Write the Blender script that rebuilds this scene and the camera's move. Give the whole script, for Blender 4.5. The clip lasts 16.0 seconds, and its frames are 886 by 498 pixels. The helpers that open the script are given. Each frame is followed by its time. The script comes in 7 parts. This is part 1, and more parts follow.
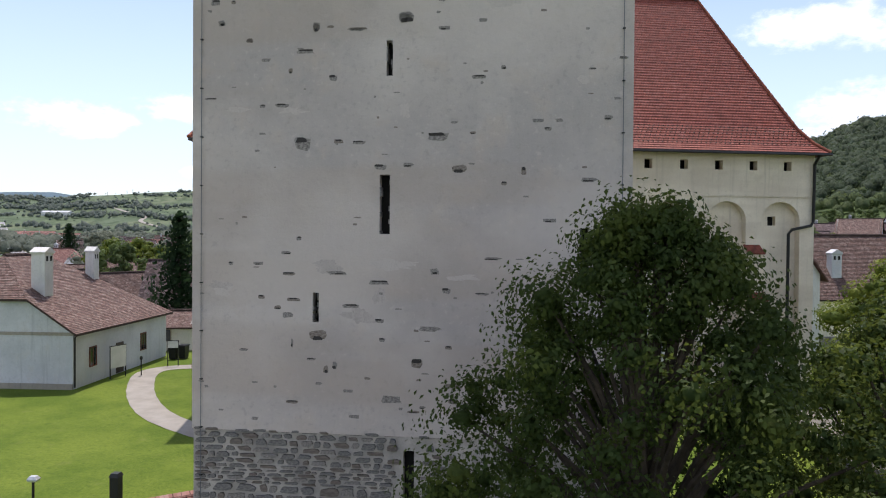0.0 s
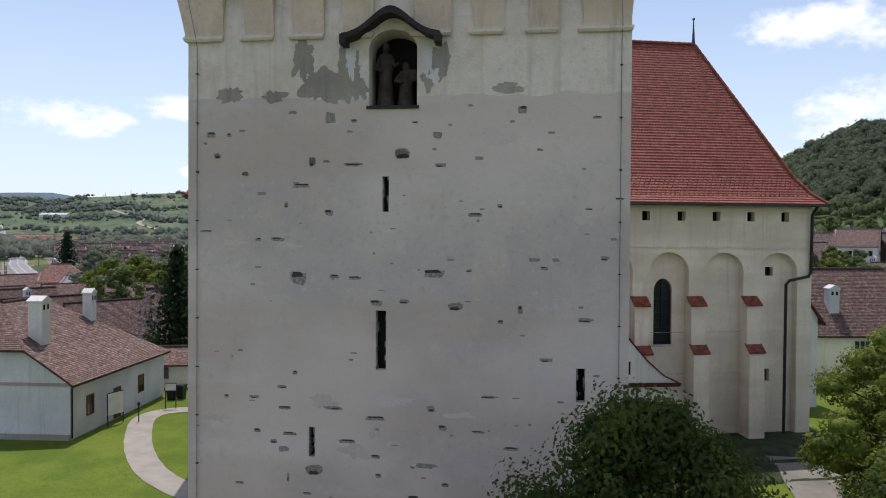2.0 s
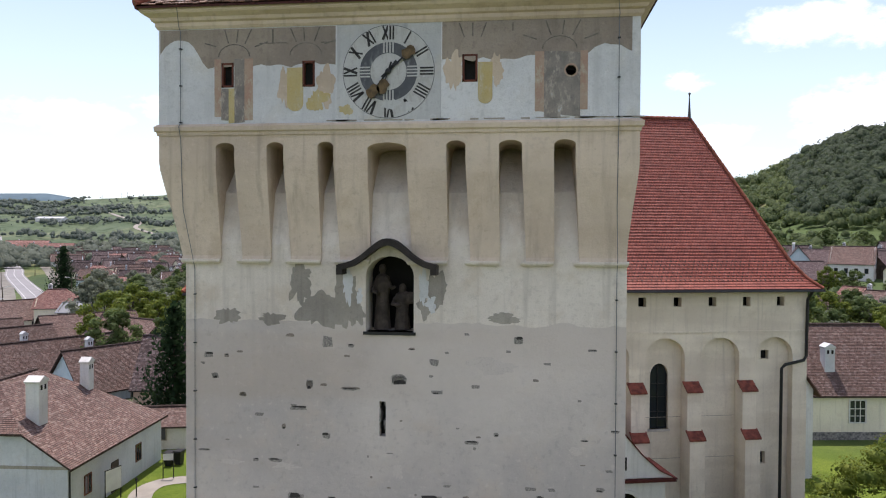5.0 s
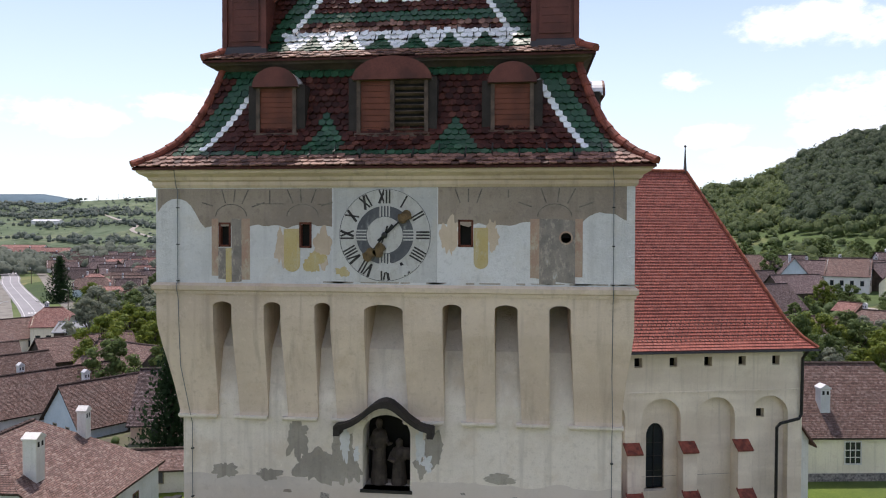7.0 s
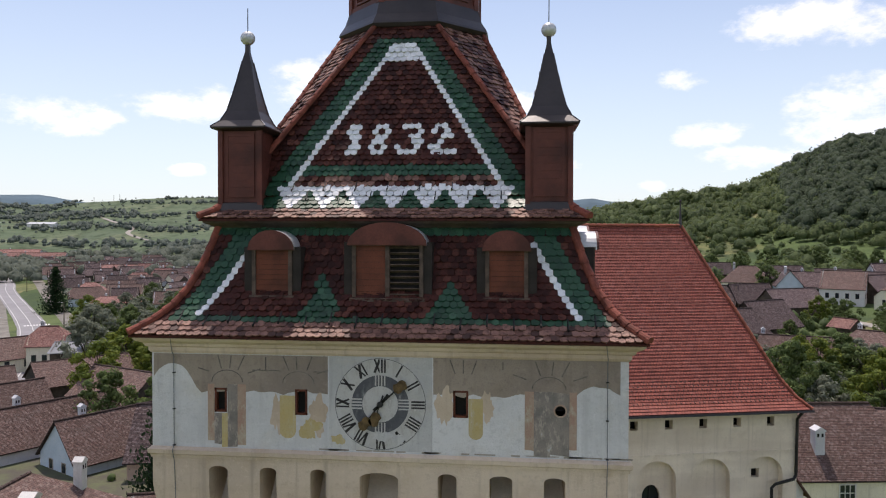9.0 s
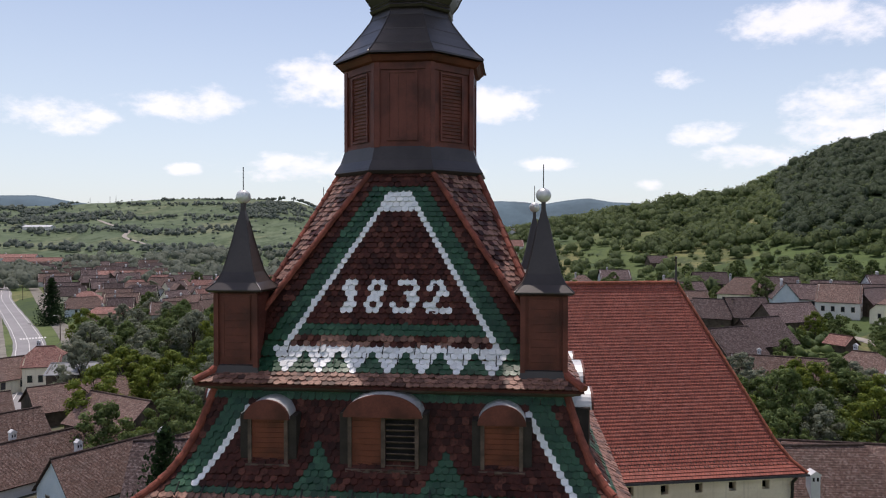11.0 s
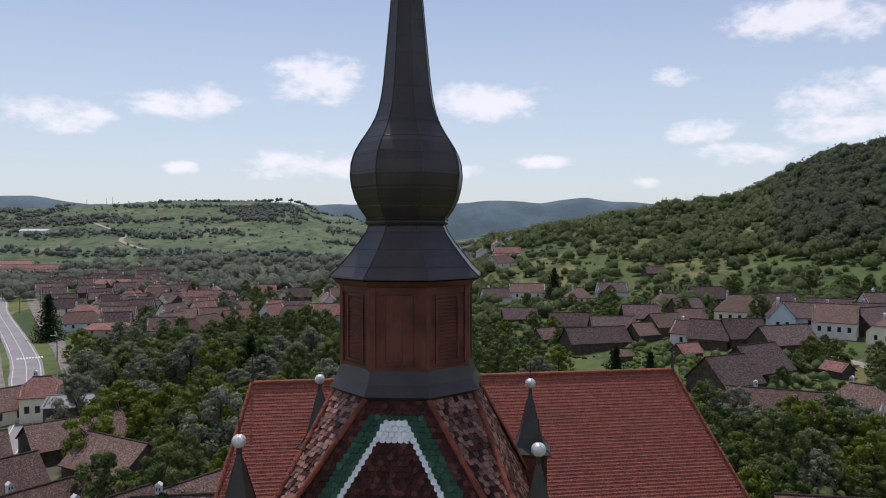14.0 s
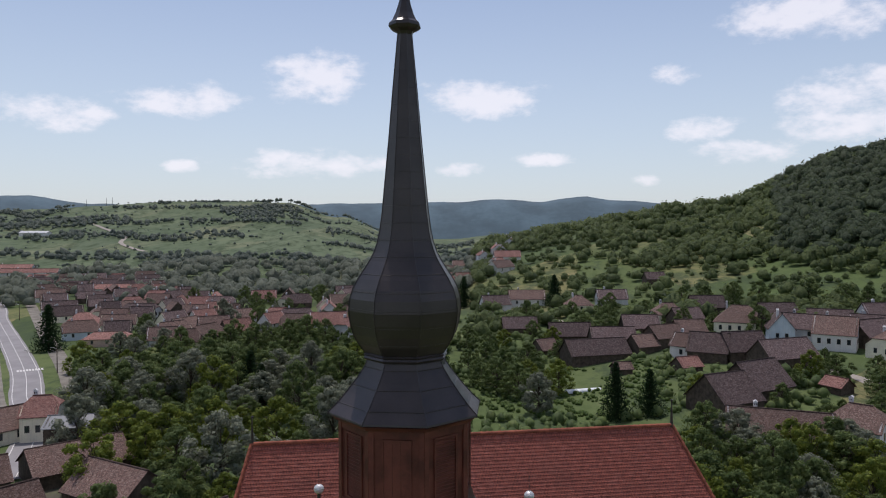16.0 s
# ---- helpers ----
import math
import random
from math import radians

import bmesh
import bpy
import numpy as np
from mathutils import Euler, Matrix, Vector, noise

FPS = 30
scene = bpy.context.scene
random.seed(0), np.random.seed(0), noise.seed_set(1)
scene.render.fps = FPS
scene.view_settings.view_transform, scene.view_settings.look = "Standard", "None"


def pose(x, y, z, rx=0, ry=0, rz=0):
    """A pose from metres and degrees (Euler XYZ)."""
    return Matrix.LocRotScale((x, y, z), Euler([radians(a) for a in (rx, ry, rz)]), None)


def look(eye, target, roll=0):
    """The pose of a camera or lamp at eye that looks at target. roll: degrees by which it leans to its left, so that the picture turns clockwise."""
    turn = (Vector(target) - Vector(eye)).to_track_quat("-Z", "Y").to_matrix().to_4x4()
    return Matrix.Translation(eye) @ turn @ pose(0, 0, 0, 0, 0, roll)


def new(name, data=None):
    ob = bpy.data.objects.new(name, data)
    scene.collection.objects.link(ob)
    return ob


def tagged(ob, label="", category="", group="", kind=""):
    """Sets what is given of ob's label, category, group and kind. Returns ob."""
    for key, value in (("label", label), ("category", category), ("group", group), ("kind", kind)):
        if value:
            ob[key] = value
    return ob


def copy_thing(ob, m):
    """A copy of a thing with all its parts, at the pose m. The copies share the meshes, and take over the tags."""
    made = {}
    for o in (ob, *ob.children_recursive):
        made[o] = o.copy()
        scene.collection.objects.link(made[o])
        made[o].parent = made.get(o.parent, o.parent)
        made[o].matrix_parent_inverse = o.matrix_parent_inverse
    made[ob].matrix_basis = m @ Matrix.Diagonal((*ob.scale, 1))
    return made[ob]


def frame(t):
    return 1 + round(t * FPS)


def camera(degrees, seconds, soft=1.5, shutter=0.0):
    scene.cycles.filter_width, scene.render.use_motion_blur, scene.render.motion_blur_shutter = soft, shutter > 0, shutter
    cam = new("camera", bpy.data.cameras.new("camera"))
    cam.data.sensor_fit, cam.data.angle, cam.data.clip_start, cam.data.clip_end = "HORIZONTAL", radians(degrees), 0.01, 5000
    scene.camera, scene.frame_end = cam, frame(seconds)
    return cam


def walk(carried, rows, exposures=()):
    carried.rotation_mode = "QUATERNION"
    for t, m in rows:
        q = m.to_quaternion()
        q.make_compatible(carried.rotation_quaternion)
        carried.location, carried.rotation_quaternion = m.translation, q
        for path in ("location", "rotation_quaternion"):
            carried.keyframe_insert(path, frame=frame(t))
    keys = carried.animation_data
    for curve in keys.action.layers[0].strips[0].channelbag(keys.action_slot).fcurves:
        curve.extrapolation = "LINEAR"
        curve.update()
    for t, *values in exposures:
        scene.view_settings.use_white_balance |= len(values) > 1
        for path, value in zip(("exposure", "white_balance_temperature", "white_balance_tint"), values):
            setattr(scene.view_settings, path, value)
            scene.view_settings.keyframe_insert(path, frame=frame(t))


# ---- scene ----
# camera and its rise along the tower
cam = camera(64.17, 16.0, soft=1.1)
PATH = [
    (0, look((2.985, -16.022, 9.527), (0.601, 3.833, 9.243), 0.45)),
    (1, look((3.004, -15.962, 11.055), (0.641, 3.896, 10.760), 0.40)),
    (2, look((3.007, -15.935, 12.673), (0.663, 3.924, 12.367), 0.37)),
    (3, look((3.004, -15.932, 14.357), (0.680, 3.930, 14.041), 0.34)),
    (4, look((3.000, -15.945, 16.094), (0.701, 3.920, 15.768), 0.31)),
    (5, look((2.998, -15.965, 17.875), (0.732, 3.903, 17.538), 0.28)),
    (6, look((3.001, -15.987, 19.696), (0.774, 3.885, 19.348), 0.24)),
    (7, look((3.009, -16.007, 21.558), (0.826, 3.870, 21.199), 0.20)),
    (8, look((3.021, -16.021, 23.463), (0.886, 3.861, 23.092), 0.16)),
    (9, look((3.037, -16.026, 25.412), (0.949, 3.861, 25.029), 0.12)),
    (10, look((3.054, -16.020, 27.406), (1.011, 3.871, 27.011), 0.07)),
    (11, look((3.070, -16.005, 29.443), (1.069, 3.891, 29.034), 0.04)),
    (12, look((3.086, -15.979, 31.515), (1.118, 3.920, 31.090), 0.00)),
    (13, look((3.101, -15.944, 33.608), (1.156, 3.957, 33.164), -0.03)),
    (14, look((3.116, -15.901, 35.699), (1.186, 4.000, 35.235), -0.06)),
    (15, look((3.134, -15.855, 37.758), (1.209, 4.047, 37.268), -0.10)),
    (16, look((3.160, -15.807, 39.740), (1.234, 4.094, 39.220), -0.16)),
]
walk(cam, PATH, exposures=[(0, 0.26, 6500, 16), (0.5, 0.14, 6450, 15), (1, 0.08, 6400, 15), (2, -0.02, 6480, 16), (2.6, 0.18, 6550, 17), (3.5, 0.38, 6650, 18), (4.2, 0.38, 6650, 18), (7, 0.3, 6650, 19), (9.5, -0.02, 6850, 19), (12.5, -0.25, 6700, 19), (16, -0.43, 6550, 18)])

# ---- daylight ----
SUN_AZ, SUN_EL = radians(-17), radians(69.5)
sun_way = Vector((math.sin(SUN_AZ) * math.cos(SUN_EL), math.cos(SUN_AZ) * math.cos(SUN_EL), math.sin(SUN_EL)))
sun = new("sun", bpy.data.lights.new("sun", "SUN"))
sun.data.energy, sun.data.angle, sun.data.color = 4.0, radians(0.6), (1.0, 0.95, 0.87)
sun.matrix_world = look(sun_way * 200, (0, 0, 0))

# clouds: azimuth from north to the right, height, half width and half height, in degrees
CLOUDS = [(-34.9, 8.4, 4.4, 1.2), (-25.7, 9.8, 4.4, 1.3), (-15.4, 11.9, 3.6, 2.0), (-2.5, 10.4, 4.5, 1.7),
          (-16.3, 5.3, 6.4, 1.1), (2.5, 5.6, 2.4, 0.6), (-3.9, 4.9, 2.0, 0.6), (12.3, 11.8, 2.0, 0.9),
          (14.5, 7.6, 2.8, 1.0), (17.3, 5.9, 3.6, 1.0), (10.4, 3.8, 1.1, 0.5), (22.6, 14.9, 6.4, 1.6),
          (25.0, 9.5, 4.4, 1.9), (24.3, 7.3, 4.1, 1.2), (-25.9, 4.9, 1.3, 0.5)]


class Nodes:
    """Short way to write node trees."""

    def __init__(self, tree):
        self.tree = tree
        tree.nodes.clear()

    def add(self, kind, **inputs):
        n = self.tree.nodes.new(kind)
        for key, value in inputs.items():
            name = key.replace("_", " ")
            sock = n.inputs[int(key[1:])] if key[0] == "i" and key[1:].isdigit() else n.inputs[name]
            self.plug(sock, value)
        return n

    def plug(self, sock, value):
        if isinstance(value, bpy.types.NodeSocket):
            self.tree.links.new(value, sock)
        elif isinstance(value, bpy.types.Node):
            self.tree.links.new(value.outputs[0], sock)
        else:
            sock.default_value = value

    def math(self, op, a, b=0.0, c=0.0, clamp=False):
        n = self.add("ShaderNodeMath", i0=a, i1=b, i2=c)
        n.operation, n.use_clamp = op, clamp
        return n.outputs[0]

    def mix(self, fac, a, b, blend="MIX"):
        n = self.add("ShaderNodeMix")
        n.data_type, n.blend_type = "RGBA", blend
        self.plug(n.inputs[0], fac)
        self.plug(n.inputs[6], a)
        self.plug(n.inputs[7], b)
        return n.outputs[2]

    def ramp(self, fac, lo, hi):
        n = self.add("ShaderNodeMapRange", i0=fac, i1=lo, i2=hi)
        n.interpolation_type = "SMOOTHSTEP"
        return n.outputs[0]

    def noise(self, vec, scale, detail=4.0, rough=0.55):
        n = self.add("ShaderNodeTexNoise", Scale=scale, Detail=detail, Roughness=rough)
        self.plug(n.inputs["Vector"], vec)
        return n.outputs[0]


def rgb(r, g, b):
    return (r, g, b, 1.0)


world = bpy.data.worlds.new("sky")
scene.world = world
world.use_nodes = True
w = Nodes(world.node_tree)
sky = w.add("ShaderNodeTexSky")
sky.sky_type, sky.sun_disc, sky.sun_elevation, sky.sun_rotation = "NISHITA", False, SUN_EL, SUN_AZ
sky.air_density, sky.dust_density, sky.ozone_density = 1.0, 1.0, 1.4
way = w.add("ShaderNodeTexCoord").outputs["Generated"]
sep = w.add("ShaderNodeSeparateXYZ", Vector=way)
azim = w.math("MULTIPLY", w.math("ARCTAN2", sep.outputs[0], sep.outputs[1]), 57.2958)
elev = w.math("MULTIPLY", w.math("ARCSINE", sep.outputs[2]), 57.2958)
stretch = w.add("ShaderNodeMapping", Vector=way, Scale=(1.0, 1.0, 1.9)).outputs[0]
puff = w.noise(stretch, 16.0, 8.0, 0.62)
cover = None
for az, el, cw, ch in CLOUDS:
    dx = w.math("DIVIDE", w.math("SUBTRACT", azim, az), cw)
    dz = w.math("DIVIDE", w.math("SUBTRACT", elev, el), ch)
    d = w.math("ADD", w.math("MULTIPLY", dx, dx), w.math("MULTIPLY", dz, dz))
    m = w.math("SUBTRACT", 1.0, d)
    cover = m if cover is None else w.math("MAXIMUM", cover, m)
cover = w.math("MAXIMUM", cover, -1.5)
# cloud cover out of view, added to send light onto shaded walls
behind = w.math("SUBTRACT", w.math("MULTIPLY", w.noise(stretch, 4.0, 3.0), 4.0), 1.75)
aside = w.ramp(w.math("ABSOLUTE", w.math("ADD", azim, 5.0)), 45.0, 60.0)
cover = w.math("ADD", cover, w.math("MULTIPLY", aside, w.math("ADD", behind, 1.0)))
shape = w.math("ADD", cover, w.math("MULTIPLY", w.math("SUBTRACT", puff, 0.5), 5.0))
cloud = w.math("MULTIPLY", w.ramp(shape, -0.3, 1.2), 0.72)
haze = w.ramp(elev, 30.0, 0.0)
air = w.mix(w.math("MULTIPLY", haze, 0.55), sky.outputs[0], rgb(5.8, 7.0, 7.8))
back_fill = w.ramp(sep.outputs[1], 0.35, -0.6)  # unseen clouds away from the sun, brightened to fill the shaded tower front
cloud_tone = w.mix(back_fill, rgb(8.6, 8.8, 9.2), rgb(21.0, 20.2, 19.2))
lit = w.mix(cloud, air, cloud_tone)
back = w.add("ShaderNodeBackground", Color=lit, Strength=0.145)
w.tree.links.new(back.outputs[0], w.add("ShaderNodeOutputWorld").inputs[0])

# ---- materials ----
def surface(name, rough=0.8, metal=0.0, spec=0.3):
    m = bpy.data.materials.new(name)
    m.use_nodes = True
    n = Nodes(m.node_tree)
    b = n.add("ShaderNodeBsdfPrincipled", Roughness=rough, Metallic=metal)
    b.inputs["Specular IOR Level"].default_value = spec
    n.tree.links.new(b.outputs[0], n.add("ShaderNodeOutputMaterial").inputs[0])
    return m, n, b


def bump(n, b, height, strength=0.3, distance=0.02):
    k = n.add("ShaderNodeBump", Height=height, Strength=strength, Distance=distance)
    n.tree.links.new(k.outputs[0], b.inputs["Normal"])


def place(n):
    return n.add("ShaderNodeTexCoord").outputs["Object"]


def island(n):
    return n.add("ShaderNodeNewGeometry").outputs["Random Per Island"]


def plain(name, colour, rough=0.8, metal=0.0, spec=0.3, vary=0.35, scale=3.0, fine=40.0, relief=0.2, second=None):
    """A surface of one colour with stains at one scale and grain at another."""
    m, n, b = surface(name, rough, metal, spec)
    at = place(n)
    big, small = n.noise(at, scale, 5.0), n.noise(at, fine, 4.0)
    dark = tuple(c * (1 - vary) for c in colour)
    other = second or tuple(min(c * (1 + vary * 0.6), 1) for c in colour)
    c = n.mix(n.ramp(big, 0.3, 0.7), rgb(*dark), rgb(*other))
    c = n.mix(n.math("MULTIPLY", n.ramp(small, 0.35, 0.75), 0.35), c, rgb(*dark))
    n.plug(b.inputs["Base Color"], c)
    n.plug(b.inputs["Roughness"], n.math("ADD", n.math("MULTIPLY", small, 0.2), rough - 0.1))
    bump(n, b, small, relief)
    return m


def plaster(name, light, grey, warm, streak=0.5, grain=0.3, bands=0.0):
    """Old lime plaster: large clouds, soft vertical streaks, fine grain."""
    m, n, b = surface(name, 0.92, spec=0.15)
    at = place(n)
    big, mid, small = n.noise(at, 0.32, 6.0, 0.6), n.noise(at, 1.3, 6.0, 0.62), n.noise(at, 28.0, 5.0)
    runs = n.noise(n.add("ShaderNodeMapping", Vector=at, Scale=(2.6, 2.6, 0.16)).outputs[0], 1.6, 5.0)
    c = n.mix(n.ramp(big, 0.36, 0.66), rgb(*grey), rgb(*light))
    c = n.mix(n.math("MULTIPLY", n.ramp(mid, 0.5, 0.72), 0.6), c, rgb(*warm))
    spots = n.noise(at, 6.5, 6.0, 0.68)
    c = n.mix(n.math("MULTIPLY", n.ramp(spots, 0.53, 0.68), 0.45), c, rgb(*(v * 0.80 for v in grey)))
    c = n.mix(n.math("MULTIPLY", n.ramp(spots, 0.44, 0.30), 0.4), c, rgb(*(min(v * 1.12, 1) for v in light)))
    c = n.mix(n.math("MULTIPLY", n.ramp(runs, 0.52, 0.75), streak), c, rgb(*(v * 0.72 for v in grey)))
    c = n.mix(n.math("MULTIPLY", n.ramp(small, 0.52, 0.72), grain), c, rgb(*(v * 0.75 for v in grey)))
    if bands:  # level joints between one day's plastering and the next
        lift = n.noise(n.add("ShaderNodeMapping", Vector=at, Scale=(0.10, 0.10, 1.0)).outputs[0], 0.55, 4.0, 0.5)
        c = n.mix(n.math("MULTIPLY", n.ramp(lift, 0.46, 0.58), bands), c, rgb(*(v * 0.86 for v in warm)))
        broad = n.noise(at, 0.22, 4.0, 0.5)
        c = n.mix(n.math("MULTIPLY", n.ramp(broad, 0.48, 0.64), bands), c, rgb(*(v * 1.08 for v in light)))
    n.plug(b.inputs["Base Color"], c)
    bump(n, b, n.math("ADD", n.math("MULTIPLY", mid, 2.0), n.math("ADD", n.math("MULTIPLY", small, min(1.0, grain * 3.0)), spots)), 0.5, 0.03)
    return m


def roof_tiles(name, first, second, stain, across=0.18, up=0.14, rough=0.85, blotch=0.5, mottle=0.75, spec=0.25, relief=0.8):
    """Plain tiles laid in courses over the roof's own metres."""
    m, n, b = surface(name, rough, spec=spec)
    uv = n.add("ShaderNodeTexCoord").outputs["UV"]
    br = n.add("ShaderNodeTexBrick", Vector=uv, Color1=rgb(*first), Color2=rgb(*second), Mortar=rgb(*(c * 0.3 for c in second)), Scale=1.0)
    br.offset = 0.5
    br.inputs["Mortar Size"].default_value, br.inputs["Bias"].default_value = 0.012, 0.0
    br.inputs["Brick Width"].default_value, br.inputs["Row Height"].default_value = across, up
    at = place(n)
    big, mid = n.noise(at, 0.5, 5.0, 0.65), n.noise(at, 4.0, 5.0, 0.7)
    sep = n.add("ShaderNodeSeparateXYZ", Vector=uv)
    course = n.math("FLOOR", n.math("DIVIDE", sep.outputs[1], up))
    shift = n.math("MULTIPLY", n.math("MODULO", course, 2.0), 0.5)
    column = n.math("FLOOR", n.math("ADD", n.math("DIVIDE", sep.outputs[0], across), shift))
    cell = n.add("ShaderNodeCombineXYZ", i0=column, i1=course, i2=0.0).outputs[0]
    dice = n.add("ShaderNodeTexWhiteNoise", Vector=cell).outputs[0]
    c = n.mix(n.math("MULTIPLY", n.ramp(mid, 0.42, 0.7), blotch), br.outputs[0], rgb(*stain))
    c = n.mix(n.math("MULTIPLY", n.ramp(dice, 0.62, 1.0), mottle), c, rgb(*(min(v * 1.5 + 0.03, 0.6) for v in stain)))
    c = n.mix(n.math("MULTIPLY", n.ramp(dice, 0.38, 0.0), mottle), c, rgb(*(v * 0.42 for v in second)))
    c = n.mix(n.math("MULTIPLY", n.ramp(big, 0.45, 0.75), blotch), c, rgb(*(v * 0.6 for v in stain)))
    tone = n.math("ADD", n.math("MULTIPLY", n.add("ShaderNodeObjectInfo").outputs["Random"], 0.55), 0.68)
    c = n.mix(1.0, c, n.add("ShaderNodeCombineColor", Red=tone, Green=tone, Blue=tone).outputs[0], "MULTIPLY")
    n.plug(b.inputs["Base Color"], c)
    row = n.math("FRACT", n.math("DIVIDE", n.add("ShaderNodeSeparateXYZ", Vector=uv).outputs[1], up))
    bump(n, b, n.math("SUBTRACT", n.math("MULTIPLY", row, -0.6), n.math("MULTIPLY", br.outputs[1], 0.8)), relief, 0.03)
    return m


def single_tiles(name, a, c2, c3, rough, spec=0.4, by_object=False, dirt=0.75):
    """Tiles that are pieces of their own: each has its own tone."""
    m, n, b = surface(name, rough, spec=spec)
    r = n.add("ShaderNodeObjectInfo").outputs["Random"] if by_object else island(n)
    at = n.add("ShaderNodeNewGeometry").outputs["Position"]
    c = n.mix(n.ramp(r, 0.1, 0.6), rgb(*a), rgb(*c2))
    c = n.mix(n.ramp(n.math("FRACT", n.math("MULTIPLY", r, 7.31)), 0.72, 0.95), c, rgb(*c3))
    grime = n.noise(at, 11.0, 6.0, 0.7)
    c = n.mix(n.math("MULTIPLY", n.ramp(grime, 0.46, 0.66), dirt), c, rgb(*(v * 0.3 for v in a)))
    n.plug(b.inputs["Base Color"], c)
    n.plug(b.inputs["Roughness"], n.math("ADD", n.math("MULTIPLY", grime, 0.3), rough - 0.12))
    bump(n, b, grime, 0.25, 0.01)
    return m


def leaves(name, dark, light, young, relief=0.0):
    m, n, b = surface(name, 0.6, spec=0.15)
    r = island(n)
    at = n.add("ShaderNodeNewGeometry").outputs["Position"]
    lump = n.noise(at, 0.7, 3.0)
    tone = n.add("ShaderNodeObjectInfo").outputs["Random"]
    c = n.mix(r, rgb(*dark), rgb(*light))
    c = n.mix(n.math("MULTIPLY", n.ramp(lump, 0.5, 0.7), 0.6), c, rgb(*young))
    c = n.mix(n.math("MULTIPLY", tone, 0.25), c, rgb(*(v * 0.62 for v in dark)))
    n.plug(b.inputs["Base Color"], c)
    if relief:
        tuft = n.noise(at, 1.1, 6.0, 0.7)
        c = n.mix(n.math("MULTIPLY", n.ramp(tuft, 0.5, 0.34), 0.7), c, rgb(*(v * 0.6 for v in dark)))
        n.plug(b.inputs["Base Color"], c)
        bump(n, b, tuft, 0.7, relief)
    t = n.add("ShaderNodeBsdfTranslucent", Color=n.mix(0.5, c, rgb(*young)))
    s = n.add("ShaderNodeMixShader", i0=0.4, i1=b.outputs[0], i2=t.outputs[0])
    out = [k for k in n.tree.nodes if k.type == "OUTPUT_MATERIAL"][0]
    n.tree.links.new(s.outputs[0], out.inputs[0])
    return m


M_SHAFT = plaster("tower_plaster", (0.575, 0.512, 0.462), (0.455, 0.408, 0.376), (0.53, 0.445, 0.375), 0.10, 0.08, 0.55)
M_UPPER = plaster("upper_plaster", (0.69, 0.625, 0.55), (0.58, 0.515, 0.445), (0.53, 0.435, 0.335), 0.55)
M_CORBEL = plaster("corbel_plaster", (0.625, 0.515, 0.405), (0.50, 0.405, 0.32), (0.45, 0.345, 0.245), 0.7, 0.15, 0.4)
M_WHITE = plaster("white_repair_plaster", (0.64, 0.635, 0.635), (0.53, 0.53, 0.535), (0.56, 0.53, 0.49), 0.4)
M_BEIGE = plaster("painted_beige_plaster", (0.33, 0.275, 0.225), (0.235, 0.195, 0.165), (0.28, 0.225, 0.175), 0.45)


def flaking(name, paint, under, bare):
    """Old wall painting: what is left of the colour over the plaster, in flakes and runs."""
    m, n, b = surface(name, 0.92, spec=0.12)
    at = place(n)
    big, mid = n.noise(at, 1.7, 6.0, 0.65), n.noise(n.add("ShaderNodeMapping", Vector=at, Scale=(1.0, 1.0, 0.42)).outputs[0], 7.0, 7.0, 0.72)
    fine = n.noise(at, 32.0, 5.0, 0.7)
    c = n.mix(n.ramp(big, 0.35, 0.65), rgb(*paint), rgb(*(0.5 * (p + q) for p, q in zip(paint, under))))
    c = n.mix(n.ramp(mid, 0.50, 0.60), c, rgb(*under))
    c = n.mix(n.math("MULTIPLY", n.ramp(mid, 0.62, 0.68), 0.8), c, rgb(*bare))
    c = n.mix(n.math("MULTIPLY", n.ramp(fine, 0.5, 0.7), 0.4), c, rgb(*(v * 0.6 for v in paint)))
    n.plug(b.inputs["Base Color"], c)
    bump(n, b, n.math("ADD", mid, fine), 0.4, 0.02)
    return m


M_FLAKEGREY = flaking("flaking_grey_painting", (0.17, 0.155, 0.145), (0.36, 0.315, 0.27), (0.50, 0.49, 0.47))
M_FLAKEPINK = flaking("flaking_pink_painting", (0.37, 0.235, 0.18), (0.42, 0.35, 0.27), (0.50, 0.47, 0.42))
M_FLAKEOCHRE = flaking("flaking_ochre_painting", (0.47, 0.37, 0.17), (0.47, 0.40, 0.25), (0.58, 0.56, 0.52))
M_BARESTONE = plain("bare_wall_stone", (0.235, 0.212, 0.193), 0.9, vary=0.4, scale=7.0, fine=30, relief=0.5, second=(0.40, 0.365, 0.33))
M_BARESTONE2 = plain("brown_wall_stone", (0.215, 0.175, 0.146), 0.9, vary=0.35, scale=5.0, fine=30, relief=0.5, second=(0.36, 0.31, 0.265))
M_DARKBOARD = plain("tarred_boards", (0.030, 0.024, 0.021), 0.75, vary=0.4, scale=3, fine=20, relief=0.3)
# near-black stands in for the shade over recessed wall stones
M_RECESSSHADE = plain("painted_recess_shade", (0.06, 0.054, 0.05), 0.95, vary=0.4, scale=6, fine=30)
M_SMEAR = flaking("pale_plaster_smear", (0.560, 0.500, 0.452), (0.535, 0.475, 0.430), (0.60, 0.55, 0.51))
M_WORN = flaking("worn_plaster_spot", (0.46, 0.405, 0.365), (0.52, 0.46, 0.415), (0.36, 0.32, 0.29))
M_SHEET = plain("grey_sheet_roof", (0.14, 0.152, 0.168), 0.5, metal=0.2, spec=0.4, vary=0.15, scale=0.6, fine=6, relief=0.1)
M_PINK = plaster("painted_pink", (0.50, 0.36, 0.29), (0.42, 0.31, 0.25), (0.48, 0.40, 0.32), 0.6)
